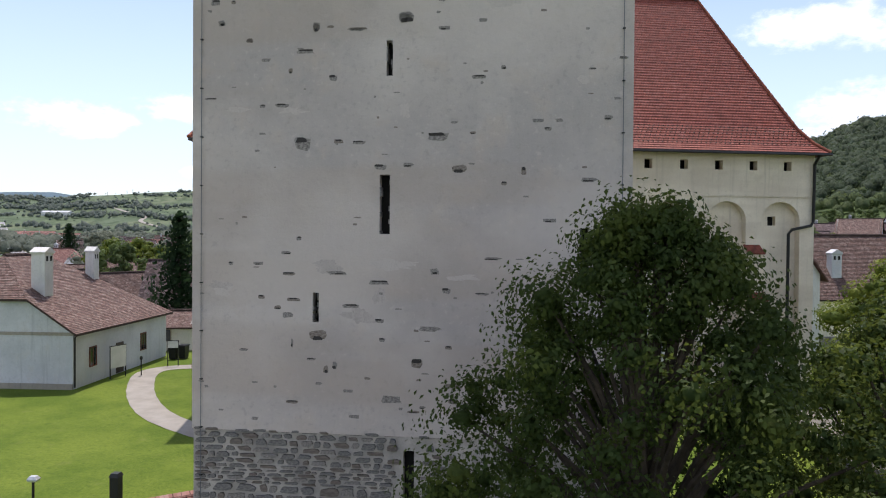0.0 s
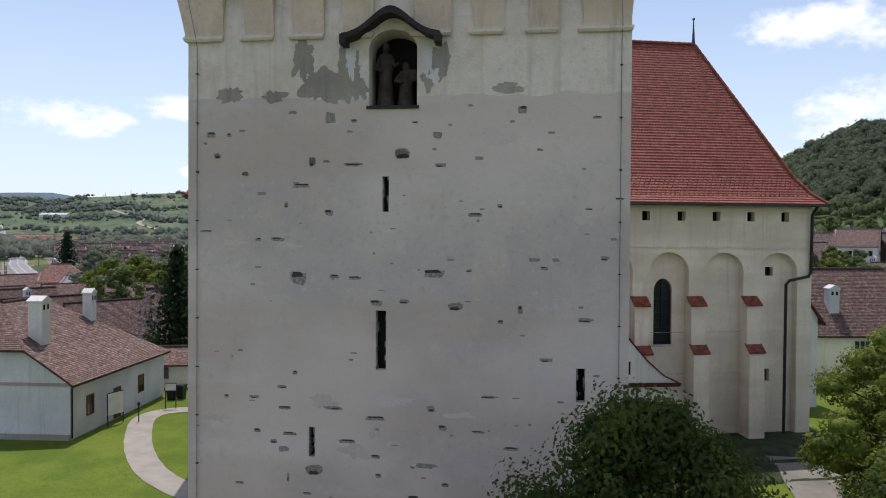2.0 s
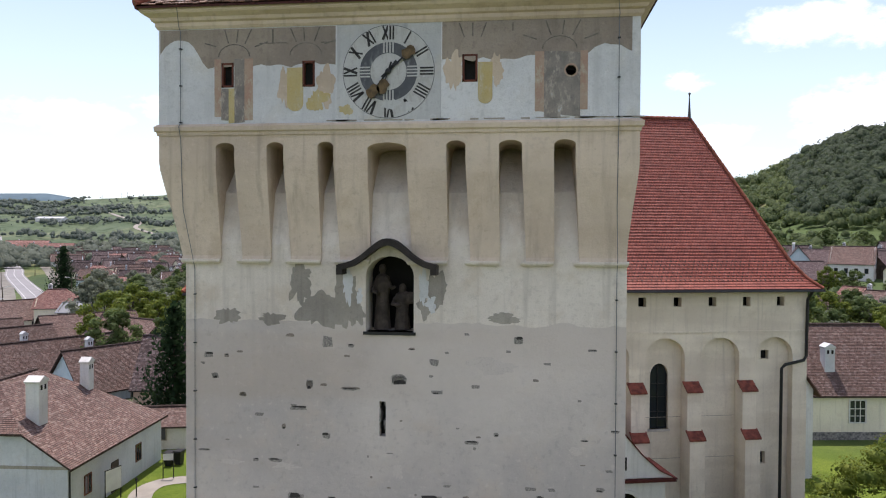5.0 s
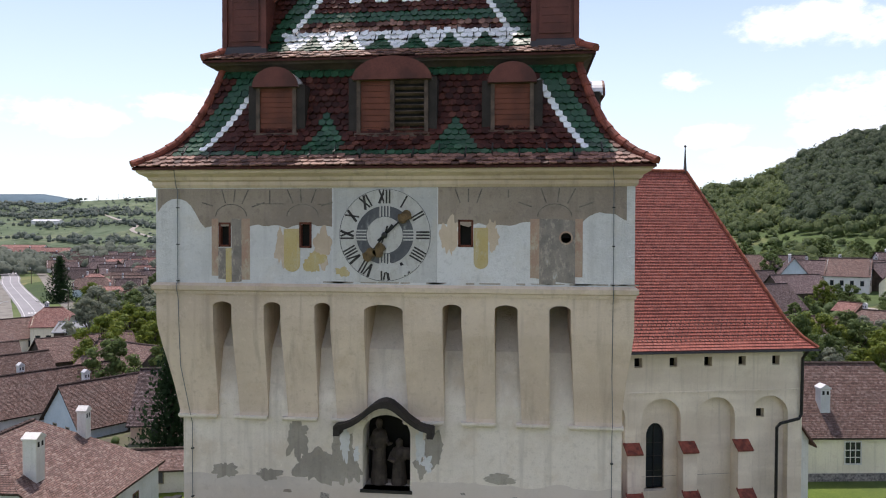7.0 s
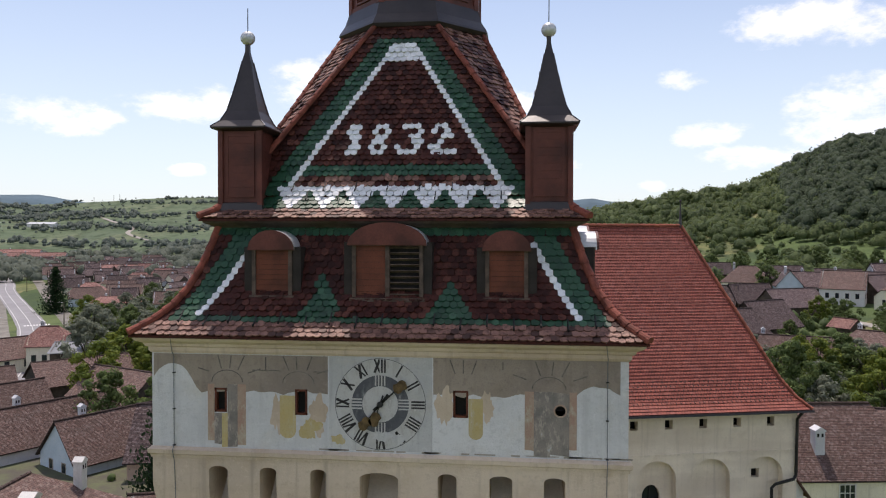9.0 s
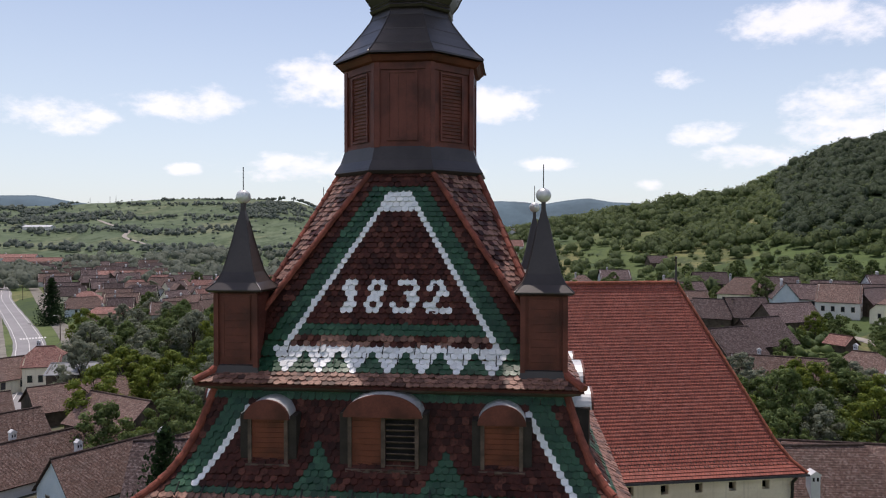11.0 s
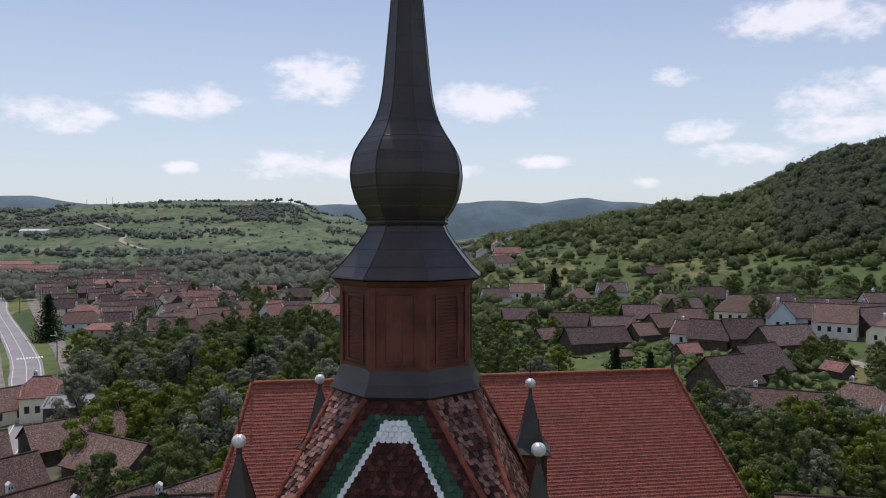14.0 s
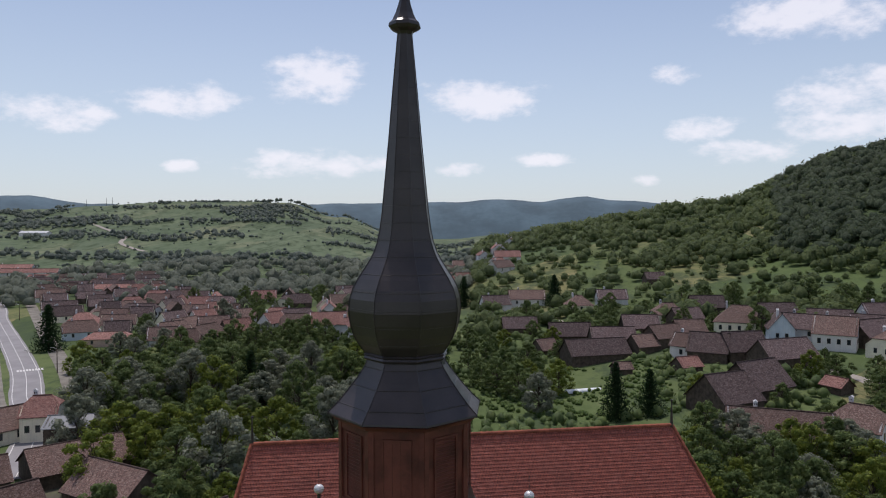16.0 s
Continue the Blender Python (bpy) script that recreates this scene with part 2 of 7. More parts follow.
M_STAINPATCH = plaster("bare_plaster", (0.37, 0.335, 0.285), (0.26, 0.235, 0.205), (0.32, 0.28, 0.225), 0.6)
M_NAVEWALL = plaster("church_plaster", (0.76, 0.685, 0.555), (0.65, 0.575, 0.465), (0.60, 0.515, 0.40), 0.55, 0.15, 0.4)
M_HOUSEWALL = plaster("house_plaster", (0.60, 0.605, 0.63), (0.49, 0.50, 0.525), (0.52, 0.50, 0.485), 0.5)
M_BLUEWALL = plaster("pale_blue_plaster", (0.50, 0.58, 0.64), (0.42, 0.50, 0.56), (0.48, 0.52, 0.54), 0.4)
M_CREAM = plaster("cream_plaster", (0.78, 0.73, 0.58), (0.68, 0.63, 0.50), (0.62, 0.54, 0.42), 0.5)
M_LIMEWHITE = plaster("limewash", (0.66, 0.65, 0.63), (0.56, 0.555, 0.54), (0.55, 0.52, 0.48), 0.45)
M_STONE = plain("rubble_stone", (0.20, 0.195, 0.19), 0.9, vary=0.55, scale=5.0, fine=30, relief=0.6, second=(0.33, 0.305, 0.28))
M_STONE_WARM = plain("brown_stone", (0.20, 0.165, 0.14), 0.9, vary=0.4, scale=3, fine=30, relief=0.5)
M_MORTAR = plain("lime_mortar", (0.47, 0.43, 0.385), 0.95, vary=0.35, scale=1.2, fine=18, relief=0.7)
# near-black colour that stands in for darkness in rooms and recesses
M_DARK = plain("unlit_recess_black", (0.012, 0.011, 0.010), 0.95, vary=0.3, relief=0.0)
M_WOOD = plain("red_brown_boards", (0.135, 0.038, 0.021), 0.6, vary=0.45, scale=1.6, fine=26, relief=0.3)
M_WOODFRAME = plain("weathered_frame", (0.30, 0.26, 0.22), 0.8, vary=0.4, scale=4, fine=35, relief=0.3)
M_DORMERFRAME = plain("dark_frame_boards", (0.105, 0.075, 0.06), 0.8, vary=0.5, scale=4, fine=35, relief=0.3)
M_LANTERN = plain("stained_lantern_boards", (0.120, 0.035, 0.026), 0.55, vary=0.5, scale=1.4, fine=24, relief=0.3)
M_OLDWOOD = plain("old_barn_boards", (0.085, 0.065, 0.05), 0.85, vary=0.45, scale=1.2, fine=14, relief=0.4)
M_METAL = plain("dark_sheet_metal", (0.034, 0.027, 0.027), 0.38, metal=0.1, spec=0.5, vary=0.35, scale=1.1, fine=14, relief=0.08)
M_TIN = plain("pale_tin", (0.55, 0.56, 0.57), 0.42, metal=0.35, spec=0.5, vary=0.15, scale=2, fine=20, relief=0.05)
M_IRON = plain("black_iron", (0.018, 0.018, 0.018), 0.5, vary=0.3, relief=0.1)
M_GOLD = plain("worn_gilding", (0.13, 0.085, 0.04), 0.55, metal=0.3, vary=0.5, scale=9, fine=40)
M_STATUE = plain("dark_carved_wood", (0.055, 0.042, 0.034), 0.75, vary=0.5, scale=4, fine=24, relief=0.4)
M_HIP = plain("red_ridge_tile", (0.21, 0.056, 0.036), 0.75, vary=0.5, scale=3, fine=20, relief=0.4)
M_NAVEHIP = plain("nave_ridge_tile", (0.27, 0.082, 0.05), 0.8, vary=0.4, scale=2, fine=16, relief=0.3)
M_RED_T = single_tiles("brown_red_roof_tile", (0.030, 0.0085, 0.0062), (0.060, 0.0165, 0.0118), (0.115, 0.040, 0.028), 0.5, 0.16)
# paler, pinker tile for the eave rows and most of the corner slopes
M_EAVE_T = single_tiles("pale_pink_roof_tile", (0.145, 0.068, 0.050), (0.26, 0.135, 0.10), (0.055, 0.026, 0.021), 0.6)
M_GREEN_T = single_tiles("green_glazed_tile", (0.009, 0.046, 0.025), (0.018, 0.068, 0.036), (0.035, 0.105, 0.058), 0.34, 0.3, dirt=0.5)
M_WHITE_T = single_tiles("white_glazed_tile", (0.70, 0.72, 0.74), (0.78, 0.79, 0.80), (0.62, 0.63, 0.64), 0.3, 0.5, by_object=True, dirt=0.22)
M_NAVE = roof_tiles("nave_tiles", (0.335, 0.088, 0.058), (0.245, 0.058, 0.040), (0.20, 0.062, 0.045), 0.19, 0.22, rough=0.65, blotch=0.3, mottle=0.35, spec=0.4, relief=0.6)
M_OLDROOF = roof_tiles("old_house_tiles", (0.178, 0.107, 0.090), (0.118, 0.073, 0.063), (0.165, 0.128, 0.113), 0.2, 0.16, blotch=0.45, mottle=0.5)
M_OLDROOF2 = roof_tiles("brown_barn_tiles", (0.130, 0.084, 0.081), (0.082, 0.054, 0.054), (0.135, 0.107, 0.106), 0.2, 0.16, blotch=0.55)
M_NEWROOF = roof_tiles("newer_red_tiles", (0.31, 0.155, 0.128), (0.235, 0.112, 0.095), (0.21, 0.125, 0.112), 0.2, 0.16, blotch=0.4)
M_REDCAP = roof_tiles("red_coping_tiles", (0.30, 0.07, 0.05), (0.24, 0.05, 0.038), (0.17, 0.06, 0.05), 0.2, 0.2, blotch=0.4)
M_LEAF = leaves("lime_leaves", (0.027, 0.048, 0.013), (0.062, 0.096, 0.023), (0.17, 0.205, 0.04))
M_LEAF2 = leaves("walnut_leaves", (0.066, 0.102, 0.019), (0.145, 0.195, 0.034), (0.25, 0.28, 0.052))
# grey-green river trees, paled further by haze put into the leaf colour
M_RIVER = leaves("hazed_river_leaves", (0.108, 0.134, 0.106), (0.180, 0.210, 0.162), (0.255, 0.280, 0.215), 1.3)
M_LEAF3 = leaves("wood_leaves", (0.060, 0.096, 0.036), (0.122, 0.174, 0.060), (0.20, 0.25, 0.085))
M_WILLOW = leaves("willow_leaves", (0.125, 0.150, 0.110), (0.200, 0.225, 0.165), (0.28, 0.30, 0.22))
M_GARDEN = leaves("garden_plant_leaves", (0.055, 0.100, 0.026), (0.105, 0.165, 0.042), (0.17, 0.225, 0.06))
M_NEEDLE = leaves("spruce_needles", (0.010, 0.026, 0.012), (0.022, 0.045, 0.020), (0.035, 0.065, 0.025))
M_BARK = plain("bark", (0.075, 0.058, 0.043), 0.9, vary=0.5, scale=3, fine=16, relief=0.6)
M_GRAVEL = plain("pale_gravel", (0.29, 0.268, 0.24), 0.95, vary=0.16, scale=0.9, fine=22, relief=0.5)
M_DIRT = plain("dusty_roadside", (0.19, 0.178, 0.155), 0.95, vary=0.35, scale=0.3, fine=2.5, relief=0.4)
M_EARTH = plain("trodden_earth", (0.115, 0.102, 0.085), 0.95, vary=0.35, scale=0.4, fine=4, relief=0.4, second=(0.10, 0.115, 0.055))
# grass in deep shade, its darkness put into the colour
M_LAWNSHADE = plain("painted_lawn_shade", (0.022, 0.034, 0.012), 0.95, vary=0.5, scale=1.2, fine=12, relief=0.6, second=(0.040, 0.058, 0.018))
M_ASPHALT = plain("road_asphalt", (0.235, 0.230, 0.238), 0.85, vary=0.15, scale=0.15, fine=3, relief=0.2)
M_PAINT = plain("road_paint", (0.58, 0.58, 0.57), 0.7, vary=0.15, scale=1, fine=8)
# wooded hills tinted blue: the haze is painted into the base colour
M_HAZEHILL = plain("haze_blue_wooded_hill", (0.075, 0.120, 0.150), 0.95, vary=0.25, scale=0.006, fine=0.05, relief=0.0)
M_BLACKPLASTIC = plain("black_plastic", (0.02, 0.02, 0.022), 0.45, vary=0.2)
M_PAPER = plain("printed_board", (0.62, 0.62, 0.58), 0.6, vary=0.12, scale=1.5, fine=12)
M_GREENHOUSE = plain("plastic_sheet", (0.72, 0.76, 0.78), 0.3, vary=0.1, scale=1, fine=5)
M_DIAL = flaking("clock_dial_plaster", (0.50, 0.495, 0.48), (0.42, 0.405, 0.385), (0.60, 0.59, 0.57))
M_DIALPANEL = plaster("clock_field_plaster", (0.55, 0.545, 0.535), (0.43, 0.43, 0.43), (0.46, 0.42, 0.36), 0.7)
M_DIALDARK = flaking("clock_dial_grey", (0.085, 0.088, 0.098), (0.13, 0.135, 0.145), (0.30, 0.30, 0.30))
M_ARCHLINE = plain("grey_line_paint", (0.17, 0.15, 0.13), 0.9, vary=0.4, scale=6, fine=30)
M_FOREST = leaves("forest_leaves", (0.044, 0.068, 0.040), (0.074, 0.106, 0.057), (0.112, 0.150, 0.074), 1.4)
M_SCRUB = leaves("orchard_leaves", (0.056, 0.088, 0.034), (0.112, 0.155, 0.058), (0.195, 0.235, 0.086), 1.3)
# hedge green shifted pale and bluish to carry the distance haze
M_HEDGE = leaves("hazed_hedge_leaves", (0.086, 0.114, 0.100), (0.128, 0.160, 0.134), (0.175, 0.208, 0.165), 1.3)
M_NUMERAL = plain("black_numeral_paint", (0.045, 0.042, 0.042), 0.8, vary=0.4, scale=8, fine=40)

glass, gn, gb = surface("window_glass", 0.08, spec=0.6)
gb.inputs["Base Color"].default_value = rgb(0.02, 0.025, 0.03)
M_GLASS = glass


def ground_material():
    """Mown lawn near the church, meadows, hedged fields and garden plots farther off."""
    m, n, b = surface("grass_and_fields", 0.95, spec=0.1)
    at = place(n)
    sepa = n.add("ShaderNodeSeparateXYZ", Vector=at)
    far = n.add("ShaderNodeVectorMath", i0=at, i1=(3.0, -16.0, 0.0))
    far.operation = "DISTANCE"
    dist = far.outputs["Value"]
    big, mid, fine = n.noise(at, 0.012, 5.0, 0.6), n.noise(at, 0.25, 5.0, 0.6), n.noise(at, 6.0, 4.0, 0.7)
    lawn = n.mix(n.ramp(mid, 0.35, 0.65), rgb(0.080, 0.124, 0.016), rgb(0.138, 0.180, 0.027))
    lawn = n.mix(n.math("MULTIPLY", n.ramp(fine, 0.4, 0.7), 0.5), lawn, rgb(0.066, 0.108, 0.015))
    blades = n.noise(n.add("ShaderNodeMapping", Vector=at, Rotation=(0, 0, 0.5), Scale=(1.0, 0.35, 1.0)).outputs[0], 17.0, 5.0, 0.75)
    lawn = n.mix(n.math("MULTIPLY", n.ramp(blades, 0.5, 0.66), 0.65), lawn, rgb(0.050, 0.082, 0.014))
    lawn = n.mix(n.math("MULTIPLY", n.ramp(blades, 0.46, 0.30), 0.5), lawn, rgb(0.215, 0.245, 0.06))
    worn = n.noise(at, 0.9, 5.0, 0.7)
    lawn = n.mix(n.math("MULTIPLY", n.ramp(worn, 0.56, 0.74), 0.45), lawn, rgb(0.16, 0.165, 0.055))
    tufts = n.noise(at, 3.2, 5.0, 0.75)
    lawn = n.mix(n.math("MULTIPLY", n.ramp(tufts, 0.50, 0.66), 0.6), lawn, rgb(0.060, 0.098, 0.014))
    turned = n.add("ShaderNodeMapping", Vector=at, Rotation=(0, 0, 0.35), Scale=(0.020, 0.006, 0.0)).outputs[0]
    plots = n.add("ShaderNodeTexVoronoi", Vector=turned, Scale=1.0)
    plot = n.add("ShaderNodeSeparateColor", Color=plots.outputs["Color"]).outputs[0]
    field = n.mix(n.ramp(plot, 0.0, 0.55), rgb(0.056, 0.082, 0.034), rgb(0.100, 0.130, 0.052))
    field = n.mix(n.ramp(plot, 0.52, 0.92), field, rgb(0.185, 0.172, 0.082))
    field = n.mix(n.math("MULTIPLY", n.ramp(big, 0.42, 0.62), 0.65), field, rgb(0.080, 0.118, 0.042))
    field = n.mix(n.math("MULTIPLY", n.ramp(mid, 0.45, 0.7), 0.5), field, rgb(0.050, 0.080, 0.026))
    # far meadows pale and cool with distance: haze painted into the grass colour
    hazed_meadow = n.mix(n.ramp(big, 0.4, 0.6), rgb(0.135, 0.170, 0.120), rgb(0.096, 0.128, 0.092))
    field = n.mix(n.math("MULTIPLY", n.ramp(dist, 420.0, 700.0), 0.6), field, hazed_meadow)
    rough = n.noise(n.add("ShaderNodeMapping", Vector=at, Rotation=(0, 0, 0.6), Scale=(1.0, 0.4, 1.0)).outputs[0], 0.075, 8.0, 0.74)
    field = n.mix(n.math("MULTIPLY", n.ramp(rough, 0.47, 0.60), 0.8), field, rgb(0.044, 0.066, 0.034))
    field = n.mix(n.math("MULTIPLY", n.ramp(rough, 0.42, 0.30), 0.45), field, rgb(0.145, 0.155, 0.080))
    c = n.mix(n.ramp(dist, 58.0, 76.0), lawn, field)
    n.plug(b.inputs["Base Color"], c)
    bump(n, b, n.math("ADD", fine, mid), 0.5, 0.08)
    return m


M_GROUND = ground_material()

# ---- builders ----
def empty(name, label="", category="", group="", kind="", m=None):
    ob = new(name)
    if m is not None:
        ob.matrix_world = m
    return tagged(ob, label, category, group, kind)


def mesh_of(name, bm, material, smooth=False):
    me = bpy.data.meshes.new(name)
    bm.normal_update()
    bm.to_mesh(me)
    bm.free()
    for mat in material if isinstance(material, (list, tuple)) else (material,):
        me.materials.append(mat)
    if smooth:
        for p in me.polygons:
            p.use_smooth = True
    return me


def part(name, bm, material, parent=None, label="", smooth=False, kind=""):
    ob = new(name, mesh_of(name, bm, material, smooth))
    if parent is not None:
        ob.parent = parent
    return tagged(ob, label, kind=kind)


def raw(name, verts, faces, material, parent=None, label="", kind="", uvs=None):
    me = bpy.data.meshes.new(name)
    me.from_pydata(verts, [], faces)
    me.materials.append(material)
    ob = new(name, me)
    if parent is not None:
        ob.parent = parent
    return tagged(ob, label, kind=kind)


def box(bm, x0, x1, y0, y1, z0, z1, turn=None):
    v = [bm.verts.new((x, y, z)) for z in (z0, z1) for x, y in ((x0, y0), (x1, y0), (x1, y1), (x0, y1))]
    for f in ((3, 2, 1, 0), (4, 5, 6, 7), (0, 1, 5, 4), (1, 2, 6, 5), (2, 3, 7, 6), (3, 0, 4, 7)):
        bm.faces.new([v[i] for i in f])
    if turn is not None:
        bmesh.ops.transform(bm, matrix=turn, verts=v)
    return v


def solid(bm, outline, axis, a, b):
    """A prism: an outline of two coordinates drawn out along an axis from a to b."""
    def at(p, q):
        return {"x": (q, p[0], p[1]), "y": (p[0], q, p[1]), "z": (p[0], p[1], q)}[axis]
    lo, hi = [bm.verts.new(at(p, a)) for p in outline], [bm.verts.new(at(p, b)) for p in outline]
    n = len(outline)
    faces = [bm.faces.new(lo), bm.faces.new(hi)]
    faces += [bm.faces.new((lo[i], lo[(i + 1) % n], hi[(i + 1) % n], hi[i])) for i in range(n)]
    bmesh.ops.recalc_face_normals(bm, faces=faces)
    return lo + hi


def ring_solid(bm, profile, sides=8, turn=math.pi / 8, centre=(0, 0), cap=True):
    """A many-sided body from (inner radius, height) steps; each inner radius reaches to the flat of a side."""
    rows = []
    for r, z in profile:
        R = r / math.cos(math.pi / sides)
        rows.append([bm.verts.new((centre[0] + R * math.cos(turn + 2 * math.pi * i / sides),
                                   centre[1] + R * math.sin(turn + 2 * math.pi * i / sides), z)) for i in range(sides)])
    faces = []
    for lo, hi in zip(rows, rows[1:]):
        faces += [bm.faces.new((lo[i], lo[(i + 1) % sides], hi[(i + 1) % sides], hi[i])) for i in range(sides)]
    if cap:
        faces += [bm.faces.new(rows[0][::-1]), bm.faces.new(rows[-1])]
    bmesh.ops.recalc_face_normals(bm, faces=faces)


def tube(bm, points, radius, sides=6):
    pts = [Vector(p) for p in points]
    rows = []
    for i, p in enumerate(pts):
        d = (pts[min(i + 1, len(pts) - 1)] - pts[max(i - 1, 0)]).normalized()
        a = d.cross(Vector((0.31, 0.87, 0.38))).normalized()
        b = d.cross(a)
        r = radius[i] if isinstance(radius, (list, tuple)) else radius
        rows.append([bm.verts.new(p + r * (math.cos(2 * math.pi * k / sides) * a + math.sin(2 * math.pi * k / sides) * b)) for k in range(sides)])
    faces = []
    for lo, hi in zip(rows, rows[1:]):
        faces += [bm.faces.new((lo[k], lo[(k + 1) % sides], hi[(k + 1) % sides], hi[k])) for k in range(sides)]
    faces += [bm.faces.new(rows[0][::-1]), bm.faces.new(rows[-1])]
    bmesh.ops.recalc_face_normals(bm, faces=faces)


def ball(bm, centre, radius, scale=(1, 1, 1), segments=16):
    got = bmesh.ops.create_uvsphere(bm, u_segments=segments, v_segments=max(6, segments * 2 // 3), radius=radius)
    bmesh.ops.transform(bm, matrix=Matrix.Translation(centre) @ Matrix.Diagonal((*scale, 1)), verts=got["verts"])


def pierced(bm, x0, x1, z0, z1, y, deep, holes):
    """A wall face in the plane y with openings that go `deep` behind it. holes: x0, x1, z0, z1, rise of an arched head."""
    xs = sorted({x0, x1, *(h[0] for h in holes), *(h[1] for h in holes)})
    zs = sorted({z0, z1, *(h[2] for h in holes), *(h[3] for h in holes)})
    grid = {}

    def v(a, b, c):
        key = (round(a, 4), round(b, 4), round(c, 4))
        if key not in grid:
            grid[key] = bm.verts.new((a, b, c))
        return grid[key]
    for i in range(len(xs) - 1):
        for j in range(len(zs) - 1):
            mx, mz = (xs[i] + xs[i + 1]) / 2, (zs[j] + zs[j + 1]) / 2
            if not any(h[0] < mx < h[1] and h[2] < mz < h[3] for h in holes):
                bm.faces.new((v(xs[i], y, zs[j]), v(xs[i + 1], y, zs[j]), v(xs[i + 1], y, zs[j + 1]), v(xs[i], y, zs[j + 1])))
    for a, b, c, d, rise, *bare in holes:
        base = [(b, c), (a, c)]
        if rise:
            cx, hw, n = (a + b) / 2, (b - a) / 2, 12
            arc = [(cx - hw * math.cos(math.pi * k / n), d - rise + rise * math.sin(math.pi * k / n)) for k in range(n + 1)]
            for side in (0, 1):
                half = arc[: n // 2 + 1] if side == 0 else arc[n // 2:]
                corner = (a, d) if side == 0 else (b, d)
                bm.faces.new([v(corner[0], y, corner[1])] + [v(p[0], y, p[1]) for p in half])
            outline = base + arc
        else:
            outline = base + [(a, d), (b, d)]
        m = len(outline)
        for k in range(m):
            p, q = outline[k], outline[(k + 1) % m]
            if p != q and not (bare and k == 0):
                bm.faces.new((v(p[0], y, p[1]), v(p[0], y + deep, p[1]), v(q[0], y + deep, q[1]), v(q[0], y, q[1])))


def blob(bm, cx, cz, w, h, y, thick, seed, n=10):
    """A flat irregular patch on a wall that faces -y."""
    rnd = random.Random(seed)
    pts = []
    for k in range(n):
        a = 2 * math.pi * k / n
        r = rnd.uniform(0.72, 1.12)
        pts.append((cx + w / 2 * r * math.copysign(abs(math.cos(a)) ** 0.5, math.cos(a)), cz + h / 2 * r * math.copysign(abs(math.sin(a)) ** 0.5, math.sin(a))))
    solid(bm, pts, "y", y, y - thick)


def stain(bm, cx, cz, w, h, y, thick, seed, n=44, fray=0.22):
    """A flat stain with a lobed, frayed outline on a wall that faces -y."""
    pts = []
    for k in range(n):
        a = 2 * math.pi * k / n
        c, d = math.cos(a), math.sin(a)
        r = 0.95 + 0.55 * noise.noise((c * 1.1, d * 1.1, seed * 3.7)) + 0.4 * noise.noise((c * 3.2, d * 3.2, seed * 1.9)) + fray * noise.noise((c * 9, d * 9, seed))
        pts.append((cx + w / 2 * r * c, cz + h / 2 * r * d))
    solid(bm, pts, "y", y, y - thick)


# ---- roof courses ----
TILE = [(-0.5, 0.215), (-0.5, 0.055), (-0.34, 0.016), (0.0, 0.0), (0.34, 0.016), (0.5, 0.055), (0.5, 0.215)]


def lay_tiles(stations, colour_of, across=0.19, up=0.135, seed=0, phase=0):
    """Beaver-tail tiles on a roof face. stations: pairs of its left and right edge from the eave up.
    Returns tiles by colour: a list of (origin, right, upward, normal)."""
    rnd = random.Random(seed)
    L, R = [Vector(a) for a, _ in stations], [Vector(b) for _, b in stations]
    mids = [(a + b) / 2 for a, b in zip(L, R)]
    runs = [0.0]
    for a, b in zip(mids, mids[1:]):
        runs.append(runs[-1] + (b - a).length)
    out, row, s = {}, 0, 0.0
    while s < runs[-1] - 0.05:
        i = max(k for k in range(len(runs) - 1) if runs[k] <= s + 1e-9)
        f = (s - runs[i]) / (runs[i + 1] - runs[i])
        a, b, upward = L[i].lerp(L[i + 1], f), R[i].lerp(R[i + 1], f), (mids[i + 1] - mids[i]).normalized()
        if i + 2 < len(mids):
            upward = upward.lerp((mids[i + 2] - mids[i + 1]).normalized(), 0.5 * f).normalized()
        right = (b - a).normalized() if (b - a).length > 0.01 else (R[i] - L[i]).normalized()
        upward = (upward - right * upward.dot(right)).normalized()
        normal = right.cross(upward)
        mid, half = (a + b) / 2, (b - a).length / 2
        count = int(half / across) + 2
        for k in range(-count, count + 1):
            x = (k + (0.5 if (row + phase) % 2 else 0.0)) * across
            if abs(x) > half - across * 0.3:
                continue
            p = mid + right * (x + rnd.uniform(-0.006, 0.006)) + upward * rnd.uniform(-0.008, 0.008) + normal * (0.055 + rnd.uniform(-0.012, 0.016))
            colour = colour_of(p, x, half, s, row, rnd)
            tilt = (upward - normal * (0.16 + rnd.uniform(-0.05, 0.05)) + right * rnd.uniform(-0.04, 0.04)).normalized()
            out.setdefault(colour, []).append((p, right, tilt, right.cross(tilt)))
        s, row = s + up, row + 1
    return out


def tile_mesh(name, tiles, material, parent, label="", across=0.186, kind="stuff"):
    verts, faces = [], []
    for p, r, u, nrm in tiles:
        o = len(verts)
        for x, s in TILE:
            verts.append(p + r * (x * across) + u * s)
        for x, s in TILE:
            verts.append(p + r * (x * across) + u * s - nrm * 0.024)
        faces.append((o, o + 1, o + 2, o + 3, o + 4, o + 5, o + 6))
        faces += [(o + k, o + k + 7, o + k + 8, o + k + 1) for k in range(6)]
    return raw(name, [tuple(v) for v in verts], faces, material, parent, label, kind)


